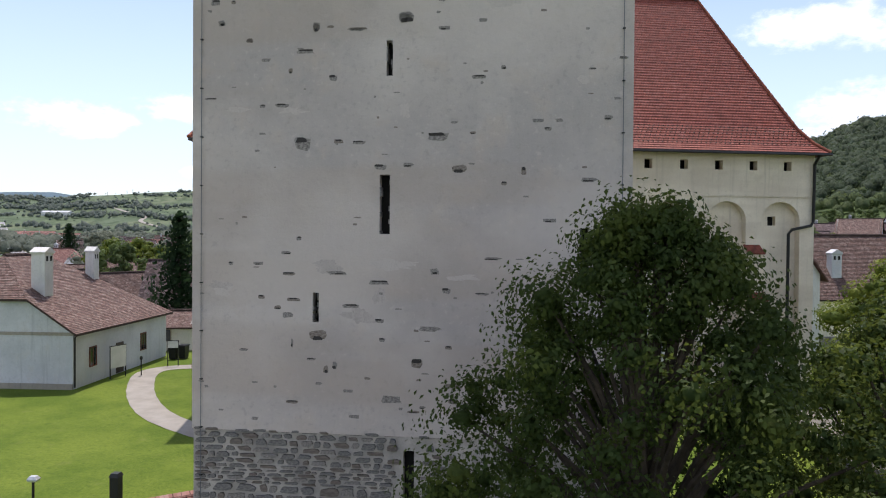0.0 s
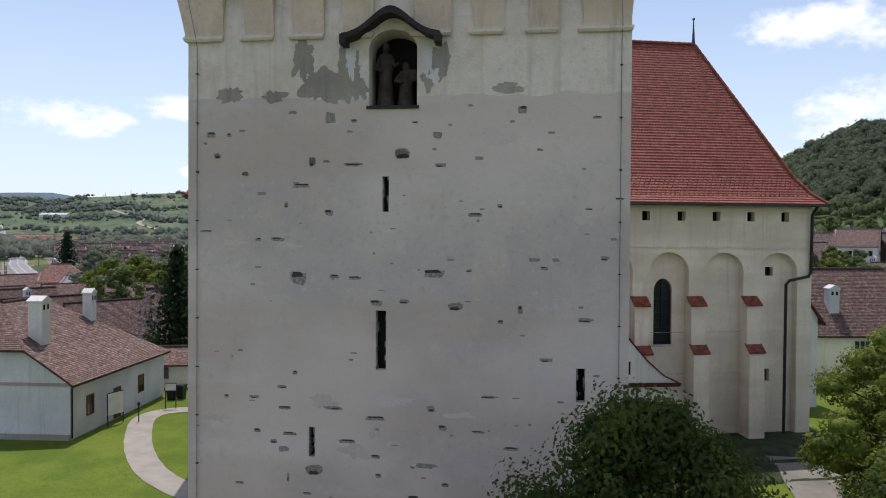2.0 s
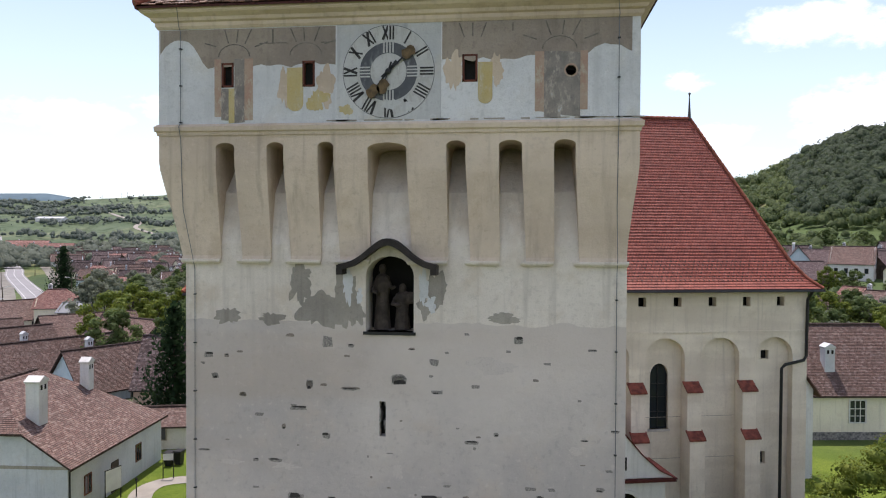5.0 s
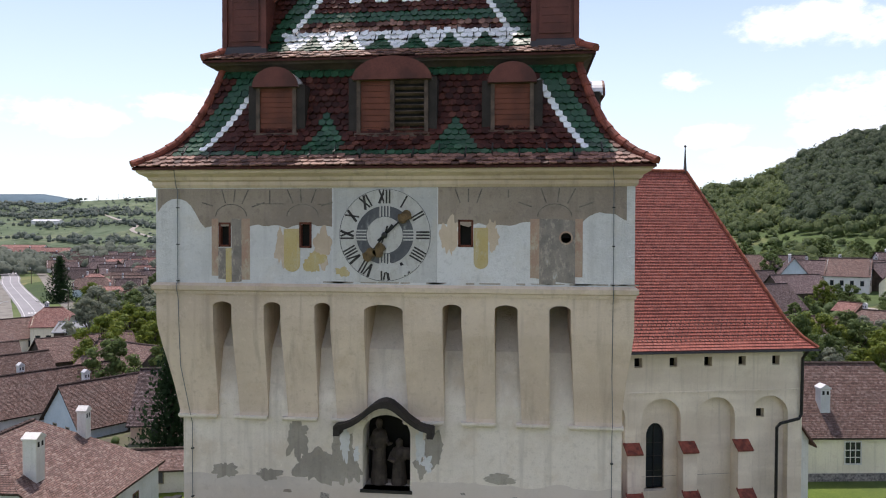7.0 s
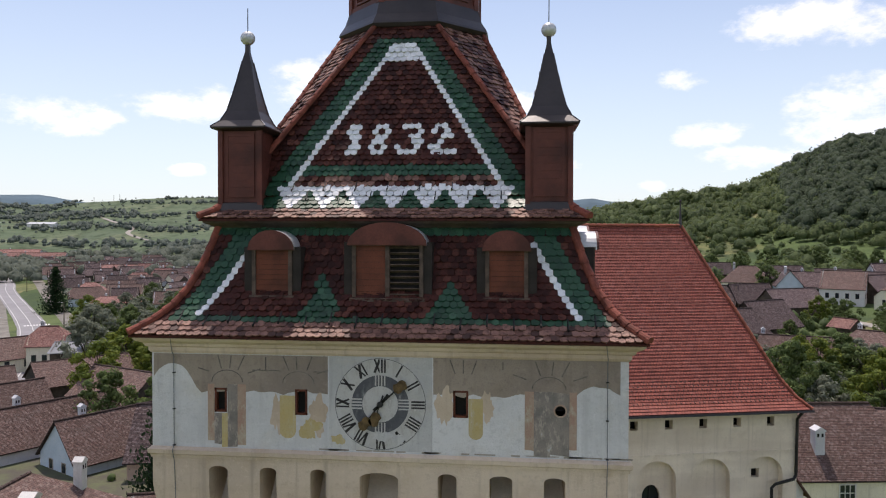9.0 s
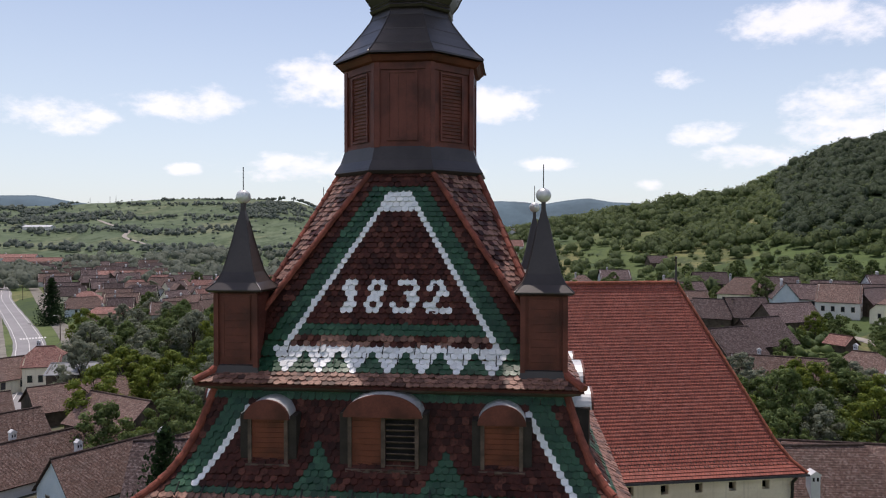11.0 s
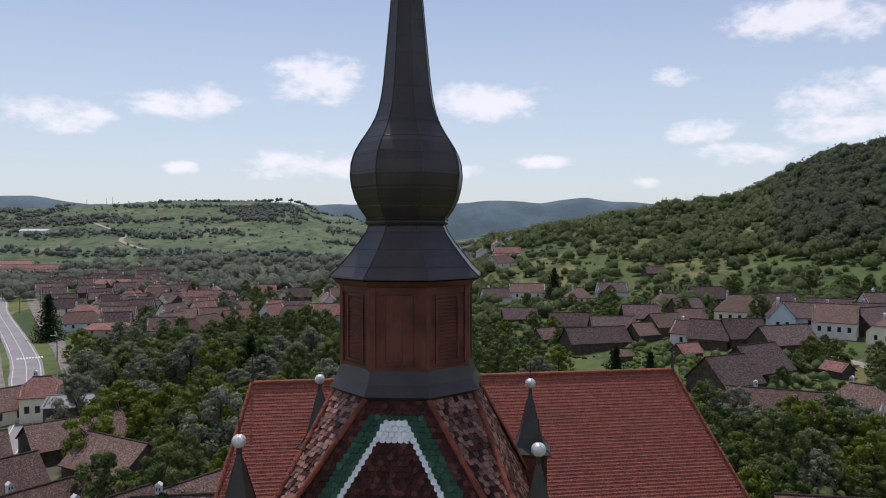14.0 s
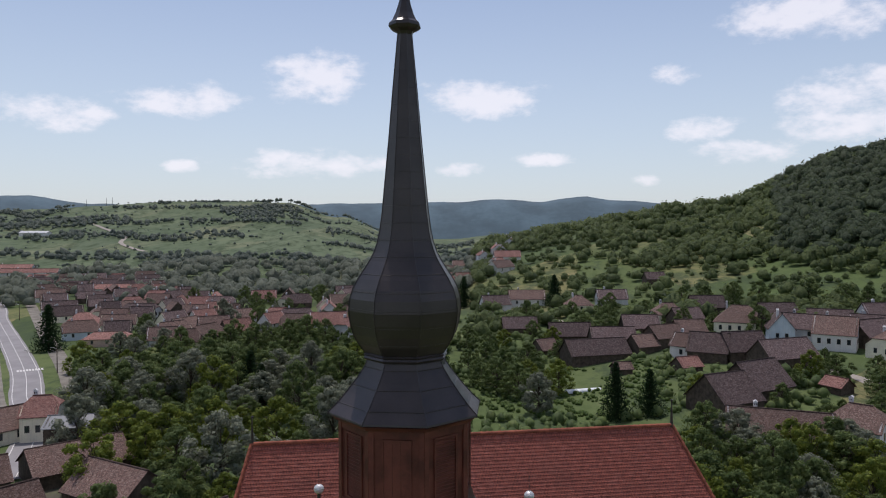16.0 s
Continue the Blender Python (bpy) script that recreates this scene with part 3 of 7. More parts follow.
def tile_pieces(tiles, material, parent, across=0.186):
    """The same tiles, each an object of its own on one mesh."""
    verts = [(x * across, s, 0) for x, s in TILE] + [(x * across, s, -0.024) for x, s in TILE]
    faces = [(0, 1, 2, 3, 4, 5, 6)] + [(k, k + 7, k + 8, k + 1) for k in range(6)]
    me = bpy.data.meshes.new("tile")
    me.from_pydata(verts, [], faces)
    me.materials.append(material)
    for p, r, u, nrm in tiles:
        ob = new("tile", me)
        ob.parent = parent
        ob.matrix_basis = Matrix(((r.x, u.x, nrm.x, p.x), (r.y, u.y, nrm.y, p.y), (r.z, u.z, nrm.z, p.z), (0, 0, 0, 1)))


def deck(bm, stations, thick=0.06, uv=True, step=0.0, course=0.16):
    """A roof slab below given edges, with the roof's own metres as its map; step > 0 breaks it into courses."""
    layer = bm.loops.layers.uv.verify()
    L, R = [Vector(a) for a, _ in stations], [Vector(b) for _, b in stations]
    s = 0.0
    for i in range(len(L) - 1):
        long = ((L[i + 1] + R[i + 1]) / 2 - (L[i] + R[i]) / 2).length
        n = max(1, round(long / course)) if step else 1
        right = (R[i] - L[i]).normalized()
        normal = right.cross((L[i + 1] + R[i + 1]) / 2 - (L[i] + R[i]) / 2).normalized()
        for k in range(n):
            a0, a1 = L[i].lerp(L[i + 1], k / n), L[i].lerp(L[i + 1], (k + 1) / n)
            b0, b1 = R[i].lerp(R[i + 1], k / n), R[i].lerp(R[i + 1], (k + 1) / n)
            lift = normal * step
            quad = [a0 + lift, b0 + lift, b1, a1]
            mid = (L[0] + R[0]) / 2
            maps = [((p - mid).dot(right), s + (0 if j < 2 else long / n)) for j, p in enumerate(quad)]
            vs = [bm.verts.new(p) for p in quad]
            f = bm.faces.new(vs)
            for loop, m in zip(f.loops, maps):
                loop[layer].uv = m
            if step:
                lo = [bm.verts.new(a0), bm.verts.new(b0)]
                g = bm.faces.new((lo[0], lo[1], vs[1], vs[0]))
                for loop in g.loops:
                    loop[layer].uv = maps[0]
            s += long / n
    # underside and edges
    lo = [(bm.verts.new(a - Vector((0, 0, thick))), bm.verts.new(b - Vector((0, 0, thick)))) for a, b in zip(L, R)]
    hi = [(bm.verts.new(a), bm.verts.new(b)) for a, b in zip(L, R)]
    for i in range(len(L) - 1):
        for quad in ((lo[i][1], lo[i][0], lo[i + 1][0], lo[i + 1][1]), (lo[i][0], hi[i][0], hi[i + 1][0], lo[i + 1][0]), (hi[i][1], lo[i][1], lo[i + 1][1], hi[i + 1][1])):
            bm.faces.new(quad)
    bm.faces.new((lo[0][0], lo[0][1], hi[0][1], hi[0][0]))
    bmesh.ops.remove_doubles(bm, verts=bm.verts, dist=1e-4)


def ridge_tiles(bm, a, b, radius=0.12, step=0.38, sides=8):
    """A row of half-round ridge tiles from a to b, each overlapping the next."""
    a, b = Vector(a), Vector(b)
    d = (b - a).normalized()
    across = d.cross(Vector((0, 0, 1))).normalized()
    up = across.cross(d)
    n = max(1, round((b - a).length / step))
    last = None
    for k in range(n):
        for at, r in ((a.lerp(b, k / n), radius * 1.1), (a.lerp(b, (k + 1) / n), radius * 0.9)):
            row = [bm.verts.new(at + r * (math.cos(math.pi * (j / sides * 1.3 - 0.15)) * across + math.sin(math.pi * (j / sides * 1.3 - 0.15)) * up)) for j in range(sides + 1)]
            if last:
                for j in range(sides):
                    bm.faces.new((last[j], last[j + 1], row[j + 1], row[j]))
            else:
                bm.faces.new(row[::-1])
            last = row

# ---- ground ----
def smooth(x, a, b):
    t = min(max((x - a) / (b - a), 0.0), 1.0)
    return t * t * (3 - 2 * t)


def along(x, knots):
    """Straight lines between (x, value) knots."""
    if x <= knots[0][0]:
        return knots[0][1]
    for (a, u), (b, v) in zip(knots, knots[1:]):
        if x <= b:
            return u + (v - u) * smooth(x, a, b)
    return knots[-1][1]


RIGHT_HILL = [(-5, 4), (-1, 28), (4, 38), (9, 44), (13, 50), (17, 53), (18.6, 61), (21, 76), (24, 90), (28, 98), (40, 108), (70, 60), (120, 40)]
LEFT_HILL = [(-120, 30), (-60, 70), (-37, 78), (-30, 90), (-24, 97), (-18, 95), (-14, 66), (-10, 34), (-6, 6)]


def height(x, y):
    """The lie of the land: a flat churchyard, a valley with a village, and a hill on either side."""
    dx, dy = x - 3.0, y + 16.0
    d, th = math.hypot(dx, dy), math.degrees(math.atan2(dx, dy))
    z = 0.95 * smooth(x, -6, 9) * smooth(y, 14, 26) * (1 - smooth(d, 70, 110))
    z += (5.0 * smooth(th, 2, 18) - 2.5 * smooth(th, -8, -25)) * smooth(d, 70, 220)
    r = min(max((d - 190) / 410, 0), 1)
    z += (along(th, RIGHT_HILL)) * (r ** 1.7) * (1 - 0.35 * smooth(d, 600, 1300))
    r = min(max((d - 500) / 900, 0), 1)
    z += along(th, LEFT_HILL) * (r ** 1.45) * (1 - 0.3 * smooth(d, 1400, 2200))
    if d > 90:
        k = smooth(d, 90, 400)
        z += k * 3.0 * noise.noise((x * 0.006, y * 0.006, 0.0)) + smooth(d, 300, 900) * 5.0 * noise.noise((x * 0.012, y * 0.012, 4.0))
    return z


def build_ground():
    angles = [-180 + 5 * k for k in range(25)] + [-55 + 0.6 * k for k in range(184)] + [56 + 5 * k for k in range(25)]
    radii = [0.0] + [3 * 1.062 ** k for k in range(124)]
    verts, faces = [], []
    for r in radii:
        for a in angles:
            x, y = 3 + r * math.sin(radians(a)), -16 + r * math.cos(radians(a))
            verts.append((x, y, height(x, y)))
    n = len(angles)
    for i in range(len(radii) - 1):
        for j in range(n):
            k = (j + 1) % n
            faces.append((i * n + j, i * n + k, (i + 1) * n + k, (i + 1) * n + j) if i else (k, n + k, n + j))
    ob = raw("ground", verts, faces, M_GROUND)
    for p in ob.data.polygons:
        p.use_smooth = True
    bm = bmesh.new()
    bm.from_mesh(ob.data)
    bmesh.ops.remove_doubles(bm, verts=bm.verts[:n], dist=0.001)
    bmesh.ops.recalc_face_normals(bm, faces=bm.faces)
    bm.to_mesh(ob.data)
    bm.free()
    tagged(ob, "grassy churchyard, valley fields and green hillsides", "ground", kind="structure")


build_ground()


def far_hills():
    """Wooded ranges on the horizon, with distance haze put into their blue colour."""
    crest = [(-60, 150), (-42, 165), (-36, 178), (-32, 150), (-27, 140), (-20, 150), (-12, 160), (-4, 166), (-1, 178), (2, 165), (5.5, 184), (9, 165), (14, 140), (25, 130), (50, 120)]
    verts, faces, n = [], [], 240
    for i in range(n + 1):
        a = -60 + 110 * i / n
        h = along(a, crest) + 4 * noise.noise((a * 0.6, 0, 0)) + 2.5 * noise.noise((a * 3.1, 1, 0))
        for r, z in ((2700, 0.0), (2850, h * 0.45), (3000, h * 0.85), (3120, h), (3600, h * 0.6)):
            verts.append((3 + r * math.sin(radians(a)), -16 + r * math.cos(radians(a)), z - (30 if r < 2800 else 0)))
    for i in range(n):
        for j in range(4):
            o = i * 5 + j
            faces.append((o, o + 5, o + 6, o + 1))
    ob = raw("backdrop", verts, faces, M_HAZEHILL)
    for p in ob.data.polygons:
        p.use_smooth = True
    tagged(ob, "hazy wooded hill range on the horizon", "hills", kind="structure")


far_hills()

# ---- the clock tower ----
CENTRE = (0.0, 5.2, 0.0)
tower = empty("clock_tower", "tall plastered church tower with painted clock and patterned tile roof", "tower", m=Matrix.Translation(CENTRE))
SHAFT, GALLERY = 5.2, 5.48
SIDE_L, SIDE_R = -4.96, 5.27  # the shaft stands a little off the axis of the roof
FRONT = -SHAFT


def turned(k):
    return Matrix.Rotation(k * math.pi / 2, 4, "Z")


def shell(bm, a, z0, z1, x0=None, x1=None):
    """Left, right and back walls of a square storey."""
    x0, x1 = -a if x0 is None else x0, a if x1 is None else x1
    for p, q in (((x1, -a), (x1, a)), ((x1, a), (x0, a)), ((x0, a), (x0, -a))):
        vs = [bm.verts.new((*p, z0)), bm.verts.new((*q, z0)), bm.verts.new((*q, z1)), bm.verts.new((*p, z1))]
        bm.faces.new(vs)


def loft(bm, rows):
    """A body from level rectangles (x0, x1, y0, y1, z)."""
    levels = [[bm.verts.new(p) for p in ((x0, y0, z), (x1, y0, z), (x1, y1, z), (x0, y1, z))] for x0, x1, y0, y1, z in rows]
    faces = [bm.faces.new(levels[0][::-1]), bm.faces.new(levels[-1])]
    for lo, hi in zip(levels, levels[1:]):
        faces += [bm.faces.new((lo[i], lo[(i + 1) % 4], hi[(i + 1) % 4], hi[i])) for i in range(4)]
    bmesh.ops.recalc_face_normals(bm, faces=faces)


SLITS = [(-0.28, -0.13, 13.27, 14.08), (-0.42, -0.18, 9.63, 11.0), (-2.0, -1.85, 7.56, 8.25), (4.13, 4.33, 9.03, 9.79)]
bm = bmesh.new()
pierced(bm, SIDE_L, SIDE_R, 4.95, 15.6, FRONT, 0.9, [(*s, 0) for s in SLITS])
shell(bm, SHAFT, 4.95, 15.6, SIDE_L, SIDE_R)
shaft = part("shaft_wall", bm, M_SHAFT, tower, "grey weathered plaster with bare stones showing")
bm = bmesh.new()
pierced(bm, SIDE_L, SIDE_R, 15.6, 17.7, FRONT, 0.75, [(-0.61, 0.51, 15.69, 17.43, 0.45)])
shell(bm, SHAFT, 15.6, 20.1, SIDE_L, SIDE_R)
vs = [bm.verts.new(p) for p in ((SIDE_L, FRONT, 17.7), (SIDE_R, FRONT, 17.7), (SIDE_R, FRONT + 0.28, 18.9), (SIDE_L, FRONT + 0.28, 18.9))]
bm.faces.new(vs)
bm.faces.new((vs[3], vs[2], bm.verts.new((SIDE_R, FRONT + 1.5, 20.2)), bm.verts.new((SIDE_L, FRONT + 1.5, 20.2))))
upper = part("upper_wall", bm, M_UPPER, tower, "pale plaster with brown stains")
bm = bmesh.new()
pierced(bm, SIDE_L + 0.02, SIDE_R - 0.02, -0.3, 4.95, FRONT + 0.05, 0.9, [(0.17, 0.42, 1.9, 4.62, 0)])
shell(bm, SHAFT - 0.05, -0.3, 4.95, SIDE_L + 0.02, SIDE_R - 0.02)
base = part("base_masonry", bm, M_MORTAR, tower, "rubble stone masonry in lime mortar")
# block set close behind the wall face; its black replaces the slits' shade
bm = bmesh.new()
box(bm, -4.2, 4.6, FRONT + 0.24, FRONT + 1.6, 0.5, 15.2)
part("inner_dark", bm, M_DARK, tower, "near-black block standing in for the unlit inside behind the slits")
bm = bmesh.new()
for k, (a, b, c, d) in enumerate(SLITS):
    rnd = random.Random(k)
    for j in range(7):
        z = c + (d - c) * (j + rnd.random()) / 7
        side = rnd.choice((a, b))
        w = rnd.uniform(0.015, 0.05)
        box(bm, side - w, side + w, FRONT + 0.002, FRONT + 0.3, z - 0.06, z + 0.05)
part("slit_edge", bm, M_STONE, tower, "ragged stone edges of the arrow slits", kind="stuff")

# niche with its carved group under a curved hood
# the back is near-black, so the niche's shade is in its colour
bm = bmesh.new()
box(bm, -0.62, 0.52, FRONT + 0.74, FRONT + 0.8, 15.6, 17.6)
part("niche_back", bm, M_DARK, tower)
bm = bmesh.new()
box(bm, -0.66, 0.56, FRONT - 0.05, FRONT + 0.3, 15.62, 15.69)
part("niche_sill", bm, M_IRON, tower, "dark sill board")
bm = bmesh.new()
arc = []
for k in range(25):
    u = k / 24
    x = -1.16 + 2.22 * u
    bell = math.exp(-(((u - 0.5) / 0.27) ** 2))
    arc.append((x, 17.24 + 0.60 * bell))
under = [(x, z - 0.13 - 0.03 * math.exp(-(((x + 0.12) / 0.5) ** 2))) for x, z in arc[::-1]]
solid(bm, arc + under, "y", FRONT - 0.42, FRONT + 0.02)
box(bm, -1.2, -1.06, FRONT - 0.43, FRONT, 17.02, 17.24)
box(bm, 0.94, 1.08, FRONT - 0.43, FRONT, 17.02, 17.24)
part("niche_hood", bm, M_DARKBOARD, tower, "dark curved hood over the niche", smooth=False)
bm = bmesh.new()
for x, h, s in ((-0.3, 1.55, 1.0), (0.18, 1.05, 0.95)):
    ring_solid(bm, [(0.2 * s, 15.7), (0.17 * s, 15.72 + h * 0.25), (0.15 * s, 15.7 + h * 0.5), (0.2 * s, 15.7 + h * 0.68), (0.16 * s, 15.7 + h * 0.8), (0.06, 15.7 + h * 0.84)], 10, 0, (x, FRONT + 0.42))
    ball(bm, (x, FRONT + 0.42, 15.7 + h * 0.92), 0.105, (0.9, 1, 1.15), 10)
    tube(bm, [(x - 0.17, FRONT + 0.38, 15.7 + h * 0.72), (x - 0.22, FRONT + 0.27, 15.7 + h * 0.58), (x - 0.05, FRONT + 0.18, 15.7 + h * 0.55)], 0.05, 6)
    tube(bm, [(x + 0.17, FRONT + 0.38, 15.7 + h * 0.72), (x + 0.25, FRONT + 0.28, 15.7 + h * 0.62), (x + 0.34, FRONT + 0.2, 15.7 + h * 0.66)], 0.045, 6)
    for f in range(5):
        a = -2.6 + 0.5 * f
        tube(bm, [(x + 0.17 * math.cos(a), FRONT + 0.42 + 0.17 * math.sin(a), 15.7), (x + 0.13 * math.cos(a), FRONT + 0.42 + 0.14 * math.sin(a), 15.7 + h * 0.5)], 0.03, 5)
ball(bm, (0.36, FRONT + 0.35, 16.45), 0.2, (1.0, 0.5, 0.75), 10)
statue = tagged(part("statue", bm, M_STATUE, None, smooth=True), "dark carved wooden group of two robed figures in niche", "statue")
statue.matrix_world = Matrix.Translation(CENTRE)
fuse = statue.modifiers.new("fuse", "REMESH")
fuse.mode, fuse.voxel_size = "VOXEL", 0.025

# corbel table: piers between slots, then a pierced band
SLOTS = [(-4.10, -3.65), (-2.88, -2.48), (-1.68, -1.31), (-0.52, 0.37), (1.27, 1.70), (2.44, 2.95), (3.65, 4.12)]
FLARE = [(5.27, 17.34), (5.25, 17.42), (5.29, 17.9), (5.36, 18.5), (5.43, 19.0), (5.475, 19.4), (GALLERY, 19.6)]
edges = [-GALLERY] + [e for s in SLOTS for e in s] + [GALLERY]
for k in range(0, len(edges), 2):
    x0, x1 = edges[k], edges[k + 1]
    bm = bmesh.new()
    loft(bm, [(-a + 0.24 * ((19.6 - z) / 2.26) if k == 0 else x0 + 0.11 * (19.6 - z) / 2.3, a if k == len(edges) - 2 else x1 + 0.03 * (19.6 - z) / 2.3, -a, -3.6, z) for a, z in FLARE])
    part("corbel_pier", bm, M_CORBEL, tower)
    bm = bmesh.new()
    lo, hi = (SIDE_L - 0.07 if k == 0 else x0 - 0.02), (5.3 if k == len(edges) - 2 else x1 + 0.02)
    loft(bm, [(lo + 0.03, hi - 0.03, -5.29, -5.1, 17.24), (lo, hi, -5.33, -5.1, 17.29), (lo, hi, -5.33, -5.1, 17.34)])
    part("corbel_foot", bm, M_UPPER, tower)
bm = bmesh.new()
pierced(bm, -GALLERY, GALLERY, 19.6, 20.22, -GALLERY, 1.9, [(a, b, 19.6, 20.03 if b - a < 0.6 else 20.0, 0.11 if b - a < 0.6 else 0.14, 1) for a, b in SLOTS])
part("corbel_band", bm, M_CORBEL, tower)
for k in (1, 2, 3):
    bm = bmesh.new()
    loft(bm, [(-a + 0.01, a - 0.01, -a + (0.26 * (19.6 - min(z, 19.6)) / 2.26 if k == 3 else 0.0), -4.9, z) for a, z in FLARE + [(GALLERY, 20.22)]])
    part("corbel_side", bm, M_CORBEL, tower).matrix_basis = turned(k)
bm = bmesh.new()
ring_solid(bm, [(5.4, 20.2), (GALLERY + 0.03, 20.2), (GALLERY + 0.04, 20.27), (GALLERY + 0.08, 20.3), (GALLERY + 0.09, 20.4), (GALLERY + 0.02, 20.46), (5.3, 20.46)], 4, math.pi / 4)
part("string_course", bm, M_CORBEL, tower)

# gallery storey with clock
WINDOWS = [(-3.95, -3.66, 21.3, 21.86), (-2.03, -1.74, 21.28, 21.87), (1.62, 1.96, 21.32, 21.93)]
bm = bmesh.new()
pierced(bm, -GALLERY, GALLERY, 20.44, 22.72, -GALLERY, 0.45, [(*s, 0) for s in WINDOWS] + [(3.88, 4.12, 21.41, 21.65, 0.0)])
shell(bm, GALLERY, 20.44, 22.72)
part("gallery_wall", bm, M_WHITE, tower, "white repaired plaster over faded wall paintings")
# black block just behind the openings instead of an unlit gallery room
bm = bmesh.new()
box(bm, -5.2, 5.2, -GALLERY + 0.11, -GALLERY + 0.9, 20.6, 22.6)
part("gallery_dark", bm, M_DARK, tower)
for a, b, c, d in WINDOWS:
    bm = bmesh.new()
    for q in ((a, a + 0.045, c, d), (b - 0.045, b, c, d), (a, b, c, c + 0.045), (a, b, d - 0.045, d)):
        box(bm, q[0], q[1], -GALLERY - 0.012, -GALLERY + 0.1, q[2], q[3])
    part("window_frame", bm, M_WOOD, tower, "brown wooden frame")
bm = bmesh.new()
ring_solid(bm, [(5.3, 22.66), (GALLERY + 0.02, 22.66), (GALLERY + 0.06, 22.72), (GALLERY + 0.06, 22.8), (GALLERY + 0.12, 22.83), (GALLERY + 0.15, 22.9), (5.76, 22.97), (5.8, 23.02), (5.8, 23.08), (5.3, 23.1)], 4, math.pi / 4)
part("cornice", bm, M_CORBEL, tower, "profiled plaster cornice")

PAINT = -GALLERY - 0.004


def ragged(x0, x1, top, low, amp, seed, n=36, rise=()):
    """An outline with a wavy lower edge; rise: (centre, half width, lift) bays."""
    pts = [(x0, top), (x1, top)]
    for k in range(n + 1):
        x = x1 + (x0 - x1) * k / n
        z = low + amp * noise.noise((x * 1.4, seed, 0)) + amp * 0.5 * noise.noise((x * 4.1, seed, 3))
        for c, hw, lift in rise:
            z += lift * math.exp(-(((x - c) / hw) ** 4))
        pts.append((x, z))
    return pts


def painted(name, outline, material, y=PAINT, label="", thick=0.006):
    bm = bmesh.new()
    solid(bm, outline, "y", y + thick, y)
    return part(name, bm, material, tower, label)


def disc(r0, r1, y0, y1, n=64):
    bm = bmesh.new()
    for k in range(n):
        a, b = 2 * math.pi * k / n, 2 * math.pi * (k + 1) / n
        if r0 > 0:
            q = [(r * math.cos(t), r * math.sin(t)) for r, t in ((r0, a), (r1, a), (r1, b), (r0, b))]
        else:
            q = [(0, 0), (r1 * math.cos(a), r1 * math.sin(a)), (r1 * math.cos(b), r1 * math.sin(b))]
        bm.faces.new([bm.verts.new((p[0], y1, p[1])) for p in q])
    bmesh.ops.remove_doubles(bm, verts=bm.verts, dist=1e-5)
    got = bmesh.ops.extrude_face_region(bm, geom=bm.faces[:])
    bmesh.ops.translate(bm, vec=(0, y0 - y1, 0), verts=[g for g in got["geom"] if isinstance(g, bmesh.types.BMVert)])
    bmesh.ops.recalc_face_normals(bm, faces=bm.faces)
    return bm


painted("wall_painting", ragged(-5.44, -1.26, 22.64, 21.78, 0.16, 1.0, rise=((-5.0, 0.5, 0.62), (-2.75, 0.5, 0.02))), M_BEIGE, label="old beige painted plaster with ragged edge")
painted("wall_painting", ragged(1.17, 5.3, 22.66, 21.82, 0.14, 7.0, rise=((4.9, 0.5, 0.22),)), M_BEIGE, label="old beige painted plaster with ragged edge")
for x0, x1, low, mat in ((-4.12, -3.96, 20.62, M_FLAKEPINK), (-3.64, -3.40, 20.5, M_FLAKEGREY), (-3.40, -3.2, 20.55, M_FLAKEPINK), (-3.96, -3.78, 20.56, M_FLAKEGREY), (-3.78, -3.64, 20.5, M_FLAKEOCHRE),
                         (3.22, 3.42, 20.62, M_FLAKEPINK), (3.42, 3.78, 20.5, M_FLAKEGREY), (4.2, 4.36, 20.66, M_FLAKEPINK)):
    top = 21.27 if -3.97 < x0 < -3.7 else 21.95
    painted("painted_niche", ragged(x0, x1, top, low, 0.05, x0, 10), mat, PAINT - 0.006)
ring = [(4.0 + 0.12 * math.cos(math.pi * k / 12), 21.53 + 0.12 * math.sin(math.pi * k / 12)) for k in range(25)]
for half, edge in ((ring[:13], 21.95), (ring[12:], 20.56)):
    rim = half + [(3.86, 21.53), (3.78, 21.53), (3.78, edge), (4.2, edge - 0.04), (4.2, 21.53), (4.14, 21.53)]
    painted("painted_niche", rim, M_FLAKEGREY, PAINT - 0.006)
bm = disc(0.115, 0.15, -0.012, 0.05, 24)
ob = part("hole_rim", bm, M_FLAKEPINK, tower, "round reddish rim of a small hole")
ob.location = (4.0, PAINT, 21.53)


def lozenge(x, z0, z1, w):
    return [(x - w, z1), (x + w, z1)] + [(x + w * math.cos(a * math.pi / 8), z0 + w * 0.8 - w * 0.9 * math.sin(a * math.pi / 8)) for a in range(9)]


painted("ochre_panel", lozenge(-2.2, 20.75, 21.72, 0.19), M_FLAKEOCHRE, PAINT - 0.006)
painted("ochre_panel", lozenge(2.13, 20.85, 21.75, 0.16), M_FLAKEOCHRE, PAINT - 0.006)
for x, z, w_, h_, seed in ((-1.5, 21.25, 0.5, 0.8, 3), (-1.68, 20.95, 0.5, 0.45, 4), (1.42, 21.55, 0.42, 0.75, 5), (-2.45, 21.3, 0.3, 0.8, 6), (2.4, 21.6, 0.3, 0.6, 8), (-1.0, 20.75, 0.35, 0.2, 9)):
    bm = bmesh.new()
    stain(bm, x, z, w_ * 0.95, h_ * 1.1, PAINT, 0.0025 + 0.0003 * seed, 500 + seed, 44, 0.05)
    part("ochre_stain", bm, M_FLAKEOCHRE if seed in (4, 9) else M_CORBEL, tower)
bm = bmesh.new()
